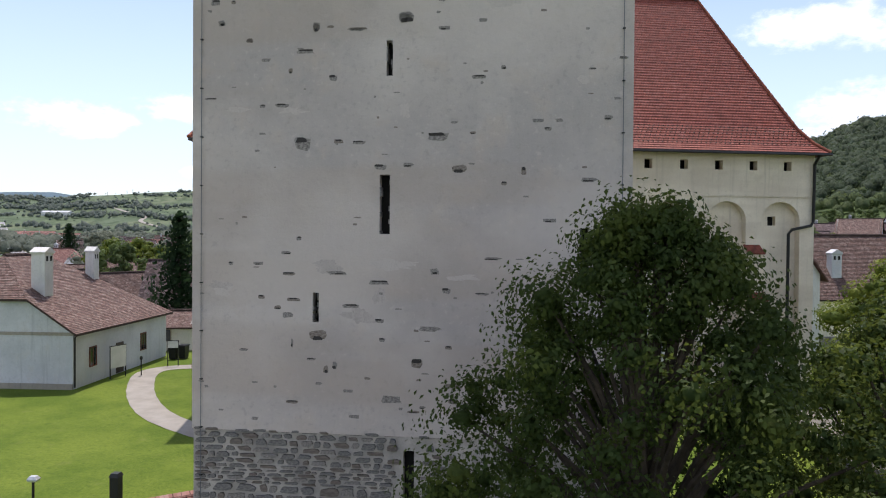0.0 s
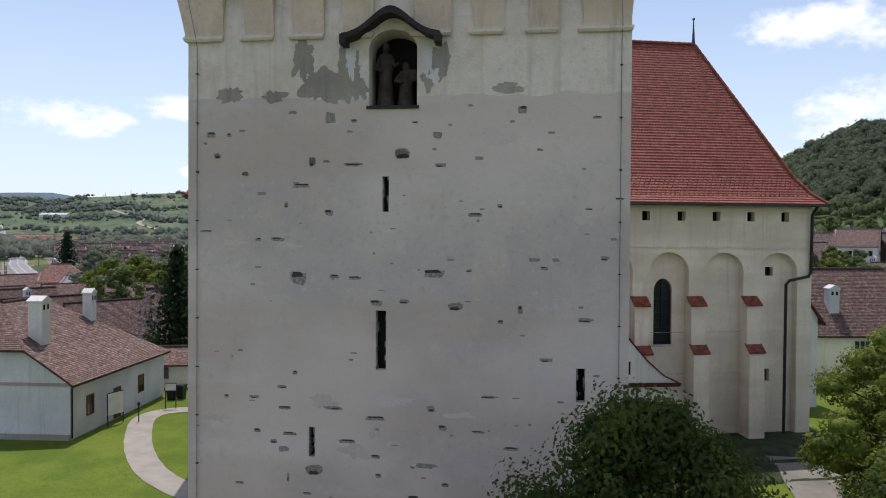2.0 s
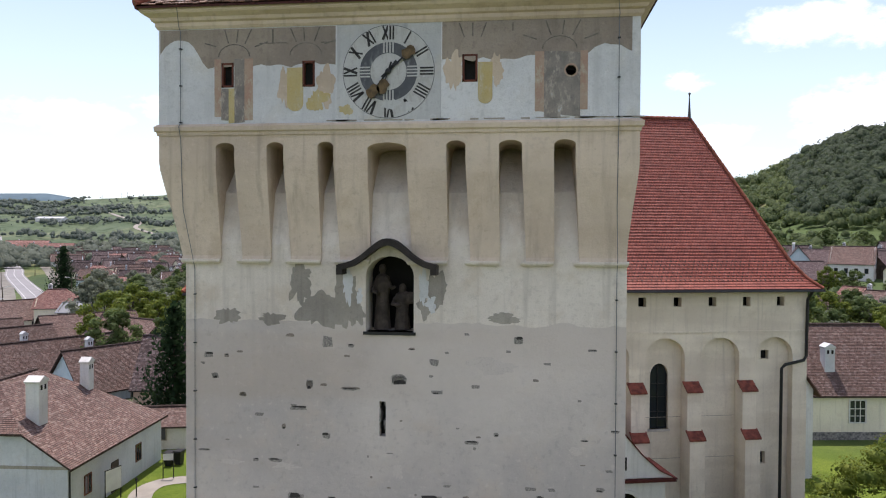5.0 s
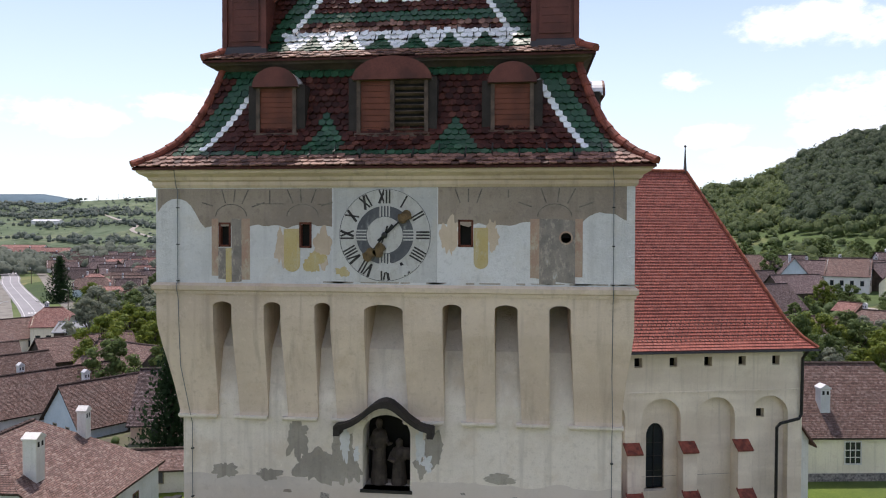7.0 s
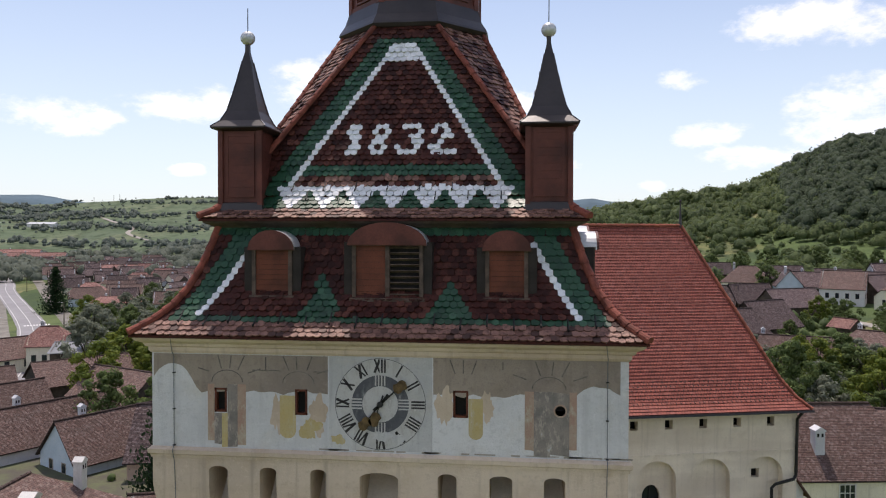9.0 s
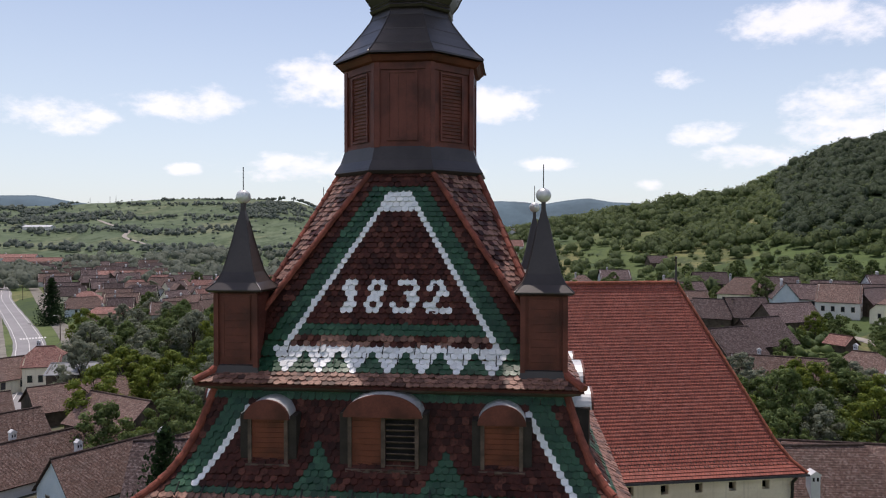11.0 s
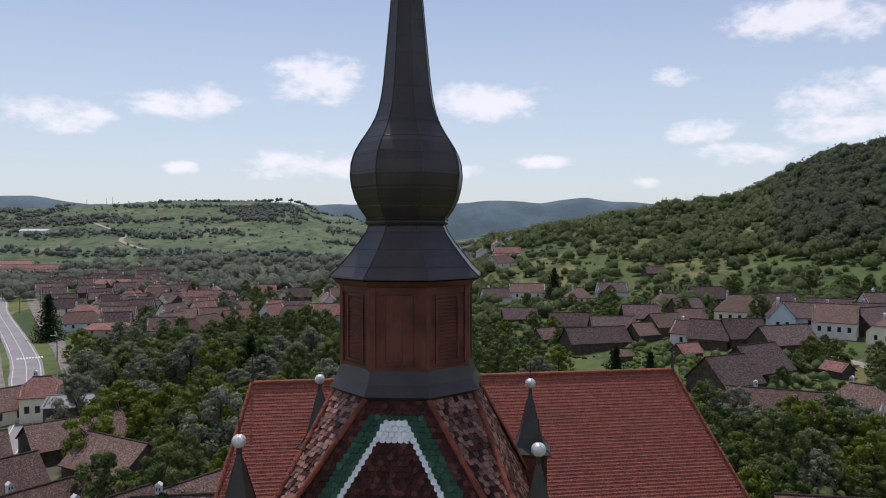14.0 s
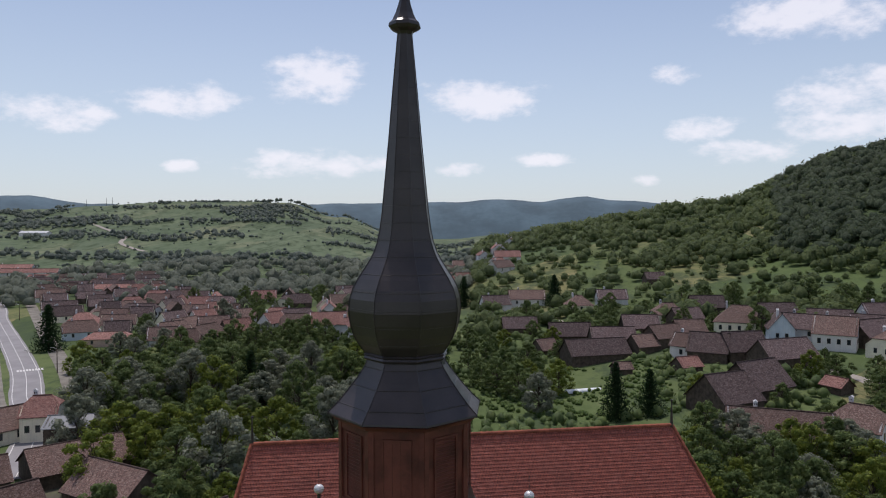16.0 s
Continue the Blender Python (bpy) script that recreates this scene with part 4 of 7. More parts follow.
for cx, spread in ((-3.65, (0.8, 0.42, 0.1, -0.22, -0.7)), (-1.95, (0.7, 0.32, -0.05, -0.36)), (3.75, (0.85, 0.45, 0.1, -0.3, -0.8)), (1.85, (0.3, 0.0, -0.3))):
    for e in spread:
        low = Vector((0.62 * e, 0.30 - 0.16 * e * e)) + Vector((cx, 22.02))
        q = Vector((cx + e, 22.02 + (0.6 if abs(e) < 0.65 else 0.3)))
        t = (q - low).orthogonal().normalized() * 0.014
        solid(bm, [low - t, low + t, q + t, q - t], "y", PAINT - 0.002, PAINT - 0.007)
    if cx != 1.85:
        for k in range(10):
            a, b = math.pi * k / 10, math.pi * (k + 1) / 10
            ring = [(cx + r * math.cos(u), 22.0 + 0.75 * r * math.sin(u)) for r, u in ((0.36, a), (0.385, a), (0.385, b), (0.36, b))]
            solid(bm, ring, "y", PAINT - 0.002, PAINT - 0.0075)
box(bm, -3.05, -2.4, PAINT - 0.006, PAINT, 22.28, 22.30)
box(bm, -2.74, -2.71, PAINT - 0.006, PAINT, 22.3, 22.6)
box(bm, 2.72, 2.745, PAINT - 0.006, PAINT, 22.42, 22.6)
box(bm, -1.6, -1.27, PAINT - 0.006, PAINT, 22.27, 22.29)
part("painted_arch_line", bm, M_ARCHLINE, tower, "faded grey painted arch lines", kind="stuff")
for cx in (-3.65, -1.95, 3.75):
    bm = bmesh.new()
    arch = [(cx + 0.34 * math.cos(math.pi * k / 12), 22.02 + 0.24 * math.sin(math.pi * k / 12)) for k in range(13)]
    solid(bm, arch, "y", PAINT - 0.001, PAINT - 0.005)
    part("painted_arch", bm, M_BEIGE, tower)
bm = bmesh.new()
rnd = random.Random(5)
for k in range(22):
    x = rnd.uniform(0.9, 5.2) if k < 16 else rnd.uniform(-2, 0.6)
    solid(bm, ragged(x, x + rnd.uniform(0.1, 0.5), 20.52, 20.49, 0.03, k, 9), "y", PAINT, PAINT - 0.004)
part("damp_line", bm, M_STAINPATCH, tower, kind="stuff")

# clock
clock = empty("clock")
clock.parent = tower
clock.location = (-0.04, -GALLERY, 21.58)
bm = bmesh.new()
box(bm, -1.19, 1.19, -0.006, 0.0, -1.07, 1.07)
part("dial_panel", bm, M_DIALPANEL, clock, "pale painted square field")


part("dial", disc(0, 1.045, -0.006, -0.014), M_DIAL, clock, "round cream dial")
part("dial_rim", disc(1.034, 1.045, -0.014, -0.018), M_DIALDARK, clock)
part("inner_ring", disc(0.40, 0.675, -0.014, -0.019, 72), M_DIALDARK, clock, "dark grey ring")
part("inner_disc", disc(0.0, 0.385, -0.014, -0.02), M_DIAL, clock)
STROKES = {"I": [((0, 0), (0, 1))], "V": [((-0.3, 1), (0, 0)), ((0.3, 1), (0, 0))], "X": [((-0.3, 0), (0.3, 1)), ((0.3, 0), (-0.3, 1))]}
WIDE = {"I": 0.34, "V": 0.72, "X": 0.72}


def numeral(text, r0, r1, hour, thin):
    bm = bmesh.new()
    total = sum(WIDE[c] for c in text)
    x = -total / 2
    size = 0.205
    turn = Matrix.Rotation(radians(hour * 30), 4, "Y")
    for c in text:
        mid = x + WIDE[c] / 2
        for (a, b), (p, q) in STROKES[c]:
            u, v = Vector(((mid + a) * size, r0 + b * (r1 - r0))), Vector(((mid + p) * size, r0 + q * (r1 - r0)))
            heavy = thin * (1.5 if c != "I" and a < p else 1.0)
            t = (v - u).orthogonal().normalized() * heavy
            vs = solid(bm, [u - t, u + t, v + t, v - t], "y", -0.014, -0.02)
            bmesh.ops.transform(bm, matrix=turn, verts=vs)
        x += WIDE[c]
    return bm


for h, text in enumerate(("I", "II", "III", "IIII", "V", "VI", "VII", "VIII", "IX", "X", "XI", "XII"), 1):
    part("numeral", numeral(text, 0.715, 1.02, h, 0.019), M_NUMERAL, clock)
for h in (3, 6, 9, 12):
    bm = numeral("IIII", 0.42, 0.66, h, 0.016)
    bmesh.ops.translate(bm, vec=(0, -0.006, 0), verts=bm.verts)
    part("quarter_mark", bm, M_DIAL, clock)


def hand(angle, long, back, width, lobe):
    bm = bmesh.new()
    t = radians(angle)
    d, s = Vector((math.sin(t), math.cos(t))), Vector((math.cos(t), -math.sin(t)))
    solid(bm, [d * -back - s * width, d * long - s * width * 0.4, d * long + s * width * 0.4, d * -back + s * width], "y", -0.05, -0.065)
    ob = part("clock_hand", bm, M_IRON, clock)
    bm = bmesh.new()
    c = d * lobe
    solid(bm, [c + d * 0.17 * math.cos(2 * math.pi * k / 12) + s * (0.10 + 0.03 * (k % 3)) * math.sin(2 * math.pi * k / 12) for k in range(12)], "y", -0.066, -0.078)
    part("hand_ornament", bm, M_GOLD, ob, "worn gilded leaf")


hand(48, 0.72, 0.2, 0.03, 0.62)
hand(218, 0.62, 0.3, 0.026, 0.56)
hand(199, 0.40, 0.22, 0.02, 0.36)
bm = bmesh.new()
ball(bm, (0, -0.06, 0), 0.07, (1, 0.5, 1), 12)
part("hand_boss", bm, M_IRON, clock)
bm = bmesh.new()
box(bm, -0.011, 0.011, -0.027, -0.02, 0.69, 1.04)
for r, w_ in ((0.40, 0.012), (0.675, 0.016)):
    for k in range(64):
        a, b = 2 * math.pi * k / 64, 2 * math.pi * (k + 1) / 64
        solid(bm, [(q * math.cos(t), q * math.sin(t)) for q, t in ((r - w_, a), (r + w_, a), (r + w_, b), (r - w_, b))], "y", -0.019, -0.023)
part("ring_line", bm, M_DIAL, clock, "pale circles on the dial", kind="stuff")

for x, z, w_, h_, seed in ((0.06, -0.72, 0.42, 0.22, 1), (0.42, -0.78, 0.30, 0.22, 2)):
    bm = bmesh.new()
    stain(bm, x, z, w_, h_, -0.0205, 0.003 + 0.0004 * seed, 520 + seed)
    part("plaster_repair", bm, M_DIALPANEL, clock, "pale plaster repair over the lower dial")
# lightning conductors
for x in (-4.93, 5.02):
    bm = bmesh.new()
    low = -4.72 if x < 0 else 5.05
    tube(bm, [(x * 0.985, -5.86, 23.12), (x, -5.6, 22.7), (x, -GALLERY - 0.04, 22.6), (x, -GALLERY - 0.04, 20.5), (x, -GALLERY - 0.13, 20.4), (x, -GALLERY - 0.03, 20.1),
              (x, -5.46, 19.2), (x, -5.4, 18.5), (low, -5.36, 17.4), (low, -5.24, 17.1), (low, -5.24, 0.2)], 0.009, 5)
    wire = part("lightning_conductor", bm, M_SHEET, tower, "thin grey lightning conductor")
    for z in [22.2 - 0.85 * i for i in range(3)] + [16.5 - 1.15 * i for i in range(12)]:
        bm = bmesh.new()
        y = -GALLERY if z > 20 else FRONT
        cx = x if z > 20 else low
        box(bm, cx - 0.03, cx + 0.03, y - 0.06, y + 0.01, z - 0.012, z + 0.012)
        part("clip", bm, M_IRON, wire)

# ---- tower roof ----
roof = empty("patterned_roof")
roof.parent = tower
LOWER = [(5.86, 23.1), (5.45, 23.37), (5.12, 23.70), (4.84, 24.12), (4.60, 24.70), (4.42, 25.25), (4.28, 25.8)]
SKIRT = [(4.70, 25.80), (4.40, 25.98), (4.10, 26.24), (3.86, 26.62)]
TOP_A, TOP_Z = 2.02, 31.12
TOP_W = TOP_A * math.tan(math.pi / 8)


# the year in tiles: six courses a figure from the foot up, tiles counted from the middle of the face
YEAR = (((-7.5, -6.5), (-7, -6), (-6.5,), (-7, -6), (-7.5, -6.5), (-7, -6)),
        ((-3.5, -2.5), (-4, -2), (-3.5, -2.5), (-3, -2), (-3.5, -1.5), (-3, -2)),
        ((0.5, 1.5, 2.5), (0, 3), (2.5, 3.5), (2, 3), (3.5,), (1, 2, 3)),
        ((5.5, 6.5, 7.5, 8.5), (5, 6), (6.5,), (7, 8), (5.5, 7.5), (6, 7)))
YEAR_ROW, WIDE_T, BAND_ROW, COURSE = 14, 0.17, 3, 0.148


def on_figure(x, row):
    course = row - YEAR_ROW
    return 0 <= course < 6 and any(abs(x / WIDE_T - c) < 0.25 for fig in YEAR for c in fig[course])


def lower_colour(p, x, half, s, row, rnd):
    z = p.z
    if s < 0.36:
        return "eave"
    off = abs(x) - (4.40 - 0.088 * (row - 4))
    if row >= 4 and z < 25.25 and abs(off) < 0.04:
        return "white"
    if 0.04 <= off < 0.62 and z < 25.5:
        return "green"
    if 0.36 <= s < 0.66 and abs(x) < 4.6:
        return "green"
    for c in (-1.55, 1.5):
        if abs(x - c) < (24.4 - z) * 0.55:
            return "green"
    if z > 25.28:
        return "green"
    return "red"


def upper_colour(p, x, half, s, row, rnd):
    """A white triangle with the year in it over a band of white teeth on green."""
    u = x / WIDE_T
    if row < BAND_ROW:
        return "eave"
    if row <= BAND_ROW + 4:
        if abs(u) > 17.6:
            return "green" if abs(u) < 20.5 else "red"
        tooth = abs((u / 5 + 0.5) % 1.0 - 0.5) * 5
        return "white" if tooth < 0.3 + 0.5 * (row - BAND_ROW) else "green"
    off = abs(u) - (15.5 - 0.5 * (row - BAND_ROW - 5))
    if row <= 36:
        if abs(off) < 0.3 or (row >= 33 and off < 0):
            return "white"
        if 0.3 <= off < 3.2:
            return "green"
        if off < 0:
            if on_figure(x, row):
                return "white"
            if row in (10, 11):
                return "green"
            return "eave" if row < 10 and rnd.random() < 0.6 else "red"
        return "red"
    return "green" if row == 37 and abs(u) < 4.2 else "red"


def red_colour(p, x, half, s, row, rnd):
    return "eave" if s < 0.3 or rnd.random() < 0.3 else "red"


TILE_MAT = {"red": M_RED_T, "green": M_GREEN_T, "eave": M_EAVE_T, "white": M_WHITE_T}
TILE_LABEL = {"red": "brown-red beaver-tail tiles", "green": "dark green glazed tiles", "eave": "paler pinkish tiles", "white": "white glazed tiles"}


def ring_stations(profile, k, wide=None):
    out = []
    for i, (a, z) in enumerate(profile):
        hw = a if wide is None else wide[i]
        m = turned(k)
        out.append((m @ Vector((-hw, -a, z)), m @ Vector((hw, -a, z))))
    return out


def roof_face(name, stations, colour, seed, pieces=False, across=0.176, up=0.1654, phase=0):
    bm = bmesh.new()
    deck(bm, stations, 0.05)
    face = part(name, bm, M_RED_T, roof)
    for c, tiles in lay_tiles(stations, colour, across, up, seed, phase).items():
        if c == "white" and pieces:
            tile_pieces(tiles, TILE_MAT[c], face, across * 0.97)
        else:
            tile_mesh("tiles", tiles, TILE_MAT[c], face, TILE_LABEL[c], across * 0.985)
    return face


def side_lower(p, x, half, s, row, rnd):
    return lower_colour(Vector((0, 0, p.z)), x, half, s, row, rnd)


for k in range(4):
    roof_face("lower_slope", ring_stations(LOWER, k), side_lower, 10 + k, k == 0)
    prof = SKIRT + [(TOP_A, TOP_Z)]
    roof_face("upper_slope", ring_stations(prof, k, [4.70, 4.40, 4.14, 3.89, TOP_W]), upper_colour if k == 0 else red_colour, 20 + k, k == 0, WIDE_T, COURSE, 1)
    m = turned(k)
    corner = Vector((-4.21, -4.21, 26.15))
    diag = [(m @ corner, m @ (corner + Vector((0.02, -0.02, 0)))), (m @ Vector((-TOP_A, -TOP_W, TOP_Z)), m @ Vector((-TOP_W, -TOP_A, TOP_Z)))]
    roof_face("corner_slope", diag, lambda p, x, half, s, row, rnd: "eave" if rnd.random() < 0.75 else "red", 30 + k)
    bm = bmesh.new()
    for (a, z), (b, z2) in zip(LOWER, LOWER[1:]):
        ridge_tiles(bm, m @ Vector((-a, -a, z + 0.06)), m @ Vector((-b, -b, z2 + 0.06)), 0.10, 0.34)
    part("hip_tiles", bm, M_HIP, roof, "red half-round hip tiles")
    bm = bmesh.new()
    for (a, z), (b, z2) in zip(SKIRT, SKIRT[1:]):
        ridge_tiles(bm, m @ Vector((-a, -a, z + 0.06)), m @ Vector((-b, -b, z2 + 0.06)), 0.10, 0.34)
    for e in (Vector((-TOP_A, -TOP_W, TOP_Z)), Vector((-TOP_W, -TOP_A, TOP_Z))):
        ridge_tiles(bm, m @ (corner + Vector((0, 0, 0.05))), m @ (e + Vector((0, 0, 0.05))), 0.085, 0.34)
    part("hip_tiles", bm, M_HIP, roof, "red half-round hip tiles")
bm = bmesh.new()
ring_solid(bm, [(4.2, 25.5), (4.5, 25.66), (4.62, 25.70), (4.64, 25.78), (4.2, 25.8)], 4, math.pi / 4)
part("soffit", bm, M_OLDWOOD, roof, "dark boarded eaves")
bm = bmesh.new()
box(bm, -4.2, 4.2, -4.2, 4.2, 23.2, 25.7)
part("attic_core", bm, M_DARK, roof)
for k in range(17):
    x = -4.75 + 0.594 * k
    bm = bmesh.new()
    z = 23.42 if k % 2 else 23.5
    tube(bm, [(x, -5.40, z + 0.14), (x, -5.56, z - 0.02), (x, -5.64, z - 0.1), (x, -5.68, z - 0.04)], 0.02, 5)
    part("snow_hook", bm, M_IRON, roof)


for k in range(14):
    x, y, z = -2.55 + 0.40 * k, (-3.92, -4.06)[k % 2], (26.62, 26.40)[k % 2]
    bm = bmesh.new()
    tube(bm, [(x, y + 0.02, z + 0.1), (x, y - 0.13, z - 0.06), (x, y - 0.2, z - 0.12), (x, y - 0.23, z - 0.06)], 0.013, 5)
    part("snow_hook", bm, M_IRON, roof)


def dormer(width, z0, spring, top, louvre):
    d = empty("dormer")
    d.parent = roof
    w, y0 = width / 2, 0.0
    bm = bmesh.new()
    for s in (-1, 1):
        box(bm, s * w - 0.05, s * w + 0.05, 0.02, 1.3, z0 - 0.3, spring + 0.05)
    box(bm, -w, w, 0.09, 0.14, z0 - 0.05, spring)
    for s in (-1, 1):
        box(bm, s * (w + 0.13) - 0.1, s * (w + 0.13) + 0.1, 0.0, 1.3, z0 - 0.3, spring + 0.05)
    part("cheek", bm, M_DARKBOARD, d, "dark boarded sides")
    bm = bmesh.new()
    n, rise = 14, top - spring
    arc = [(-(w + 0.06) * math.cos(math.pi * k / n), spring + rise * math.sin(math.pi * k / n)) for k in range(n + 1)]
    solid(bm, [(x * 1.075, spring - 0.02 + (z - spring) * 1.12) for x, z in arc], "y", -0.15, -0.09)
    part("arched_board", bm, M_LANTERN, d, "red-brown arched board")
    bm = bmesh.new()
    outer = [(x * 1.07, spring - 0.02 + (z - spring) * 1.1) for x, z in arc]
    solid(bm, outer + arc[::-1], "y", -0.12, 1.5)
    part("arched_roof", bm, M_TIN, d, "curved sheet-metal roof")
    bm = bmesh.new()
    for q in ((-w - 0.03, -w + 0.06), (w - 0.06, w + 0.03)) + (((-0.05, 0.05),) if louvre else ()):
        box(bm, q[0], q[1], -0.05, 0.06, z0 - 0.02, spring)
    box(bm, -w - 0.1, w + 0.1, -0.06, 0.08, spring - 0.03, spring + 0.05)
    part("frame", bm, M_DORMERFRAME, d, "weathered dark frame")
    bm = bmesh.new()
    box(bm, -w - 0.08, w + 0.08, -0.09, 0.08, z0 - 0.1, z0)
    part("sill", bm, M_DORMERFRAME, d)
    right = 0.0 if louvre else w - 0.06
    rows = 9
    for k in range(rows):
        bm = bmesh.new()
        h = (spring - z0) / rows
        box(bm, -w + 0.06, right - (0.05 if louvre else 0), 0.0, 0.03, z0 + k * h + 0.006, z0 + (k + 1) * h)
        part("board", bm, M_WOOD, d)
        if louvre:
            bm = bmesh.new()
            box(bm, 0.06, w - 0.06, -0.045, 0.045, -0.01, 0.01, Matrix.Translation((0, 0.0, z0 + (k + 0.5) * h)) @ Matrix.Rotation(radians(-32), 4, "X"))
            part("slat", bm, M_DORMERFRAME, d)
    # near-black sheet painted as the shade behind the slats
    if louvre:
        bm = bmesh.new()
        box(bm, 0.05, w - 0.05, 0.05, 0.07, z0, spring)
        part("shadow_board", bm, M_DARK, d)
    return d


big = dormer(1.62, 23.95, 25.2, 25.68, True)
big.location = (0.03, -4.95, 0)
small = dormer(0.92, 23.98, 25.08, 25.5, False)
small.location = (-2.76, -4.92, 0)
copy_thing(small, Matrix.Translation((2.80, -4.92, 0)))
for k in (1, 3):
    copy_thing(big, turned(k) @ Matrix.Translation((0.0, -4.95, 0)))
    for x in (-2.78, 2.78):
        copy_thing(small, turned(k) @ Matrix.Translation((x, -4.92, 0)))


def turret():
    t = empty("corner_turret")
    t.parent = roof
    bm = bmesh.new()
    box(bm, -0.5, 0.5, -0.5, 0.5, 25.2, 28.05)
    for sx in (-1, 1):
        for sy in (-1, 1):
            box(bm, sx * 0.5 - 0.06, sx * 0.5 + 0.06, sy * 0.5 - 0.06, sy * 0.5 + 0.06, 25.9, 28.0)
    part("turret_body", bm, M_LANTERN, t, "red-brown boarded turret")
    for k in range(4):
        bm = bmesh.new()
        for q in ((-0.36, -0.30, 26.4, 27.85), (0.30, 0.36, 26.4, 27.85), (-0.36, 0.36, 26.34, 26.4), (-0.36, 0.36, 27.85, 27.91)):
            box(bm, q[0], q[1], -0.53, -0.5, q[2], q[3])
        p = part("panel_frame", bm, M_LANTERN, t)
        p.matrix_basis = turned(k)
        for j in range(8):
            bm = bmesh.new()
            box(bm, -0.3, 0.3, -0.518, -0.5, 26.4 + 0.181 * j + 0.006, 26.4 + 0.181 * (j + 1))
            part("board", bm, M_LANTERN, t).matrix_basis = turned(k)
    bm = bmesh.new()
    ring_solid(bm, [(0.56, 25.85), (0.62, 25.9), (0.55, 26.2), (0.52, 26.22)], 4, math.pi / 4)
    part("lead_apron", bm, M_METAL, t, "grey sheet-metal apron")
    bm = bmesh.new()
    ring_solid(bm, [(0.52, 27.98), (0.66, 28.02), (0.7, 28.05), (0.7, 28.08), (0.52, 28.25), (0.40, 28.5), (0.30, 28.9), (0.20, 29.35), (0.11, 29.8), (0.055, 30.05), (0.05, 30.3)], 4, math.pi / 4)
    part("turret_roof", bm, M_METAL, t, "dark sheet-metal concave spire")
    bm = bmesh.new()
    for k in range(4):
        m = turned(k)
        tube(bm, [m @ Vector((a, a, z)) for a, z in ((0.7, 28.08), (0.52, 28.25), (0.40, 28.5), (0.30, 28.9), (0.20, 29.35), (0.11, 29.8))], 0.016, 5)
    part("seam", bm, M_METAL, t)
    bm = bmesh.new()
    ball(bm, (0, 0, 30.4), 0.185, (1, 1, 0.95), 20)
    part("ball", bm, M_TIN, t, "pale metal ball", smooth=True)
    bm = bmesh.new()
    tube(bm, [(0, 0, 30.5), (0, 0, 31.15)], 0.012, 5)
    part("rod", bm, M_IRON, t)
    return t


first = turret()
first.location = (-3.78, -3.82, 0)
for x, y in ((3.78, -3.82), (-3.78, 3.8), (3.78, 3.8)):
    copy_thing(first, Matrix.Translation((x, y, 0)))

# lantern, onion and spire
lantern = empty("lantern")
lantern.parent = tower
bm = bmesh.new()
ring_solid(bm, [(1.9, 31.0), (2.1, 31.12), (2.17, 31.2), (2.14, 31.27), (2.0, 31.5), (1.93, 31.72), (1.88, 31.88)])
part("lead_skirt", bm, M_METAL, lantern, "dark sheet-metal skirt")
bm = bmesh.new()
ring_solid(bm, [(1.84, 31.8), (1.84, 34.25)])
part("lantern_body", bm, M_LANTERN, lantern, "brown stained eight-sided boarded lantern")
SIDE = 1.84 * math.tan(math.pi / 8)
for k in range(8):
    m = Matrix.Rotation(k * math.pi / 4, 4, "Z")
    bm = bmesh.new()
    bm.free()
    for q in ((-SIDE - 0.02, -SIDE + 0.13), (SIDE - 0.13, SIDE + 0.02)):
        bm = bmesh.new()
        box(bm, q[0], q[1], -1.90, -1.83, 31.85, 34.2)
        part("corner_post", bm, M_LANTERN, lantern).matrix_basis = m
    bm = bmesh.new()
    for q in ((-0.42, -0.36, 32.1, 33.9), (0.36, 0.42, 32.1, 33.9), (-0.42, 0.42, 32.04, 32.1), (-0.42, 0.42, 33.9, 33.96)):
        box(bm, q[0], q[1], -1.885, -1.835, q[2], q[3])
    box(bm, -SIDE, SIDE, -1.88, -1.83, 34.0, 34.2)
    box(bm, -SIDE, SIDE, -1.88, -1.83, 31.85, 31.98)
    part("panel_frame", bm, M_LANTERN, lantern).matrix_basis = m
    for j in range(18 if k % 2 else 3):
        bm = bmesh.new()
        n = 18 if k % 2 else 3
        if k % 2:
            h = 1.8 / n
            box(bm, -0.36, 0.36, -0.02, 0.02, -0.006, 0.006, Matrix.Translation((0, -1.85, 32.1 + (j + 0.5) * h)) @ Matrix.Rotation(radians(-40), 4, "X"))
            part("slat", bm, M_LANTERN, lantern).matrix_basis = m
        else:
            box(bm, -0.36 + 0.24 * j + 0.005, -0.36 + 0.24 * (j + 1), -1.862, -1.835, 32.1, 33.9)
            part("board", bm, M_LANTERN, lantern).matrix_basis = m
bm = bmesh.new()
ring_solid(bm, [(1.86, 34.18), (1.98, 34.22), (2.06, 34.32), (2.12, 34.36), (1.9, 34.4)])
part("lantern_cornice", bm, M_LANTERN, lantern)


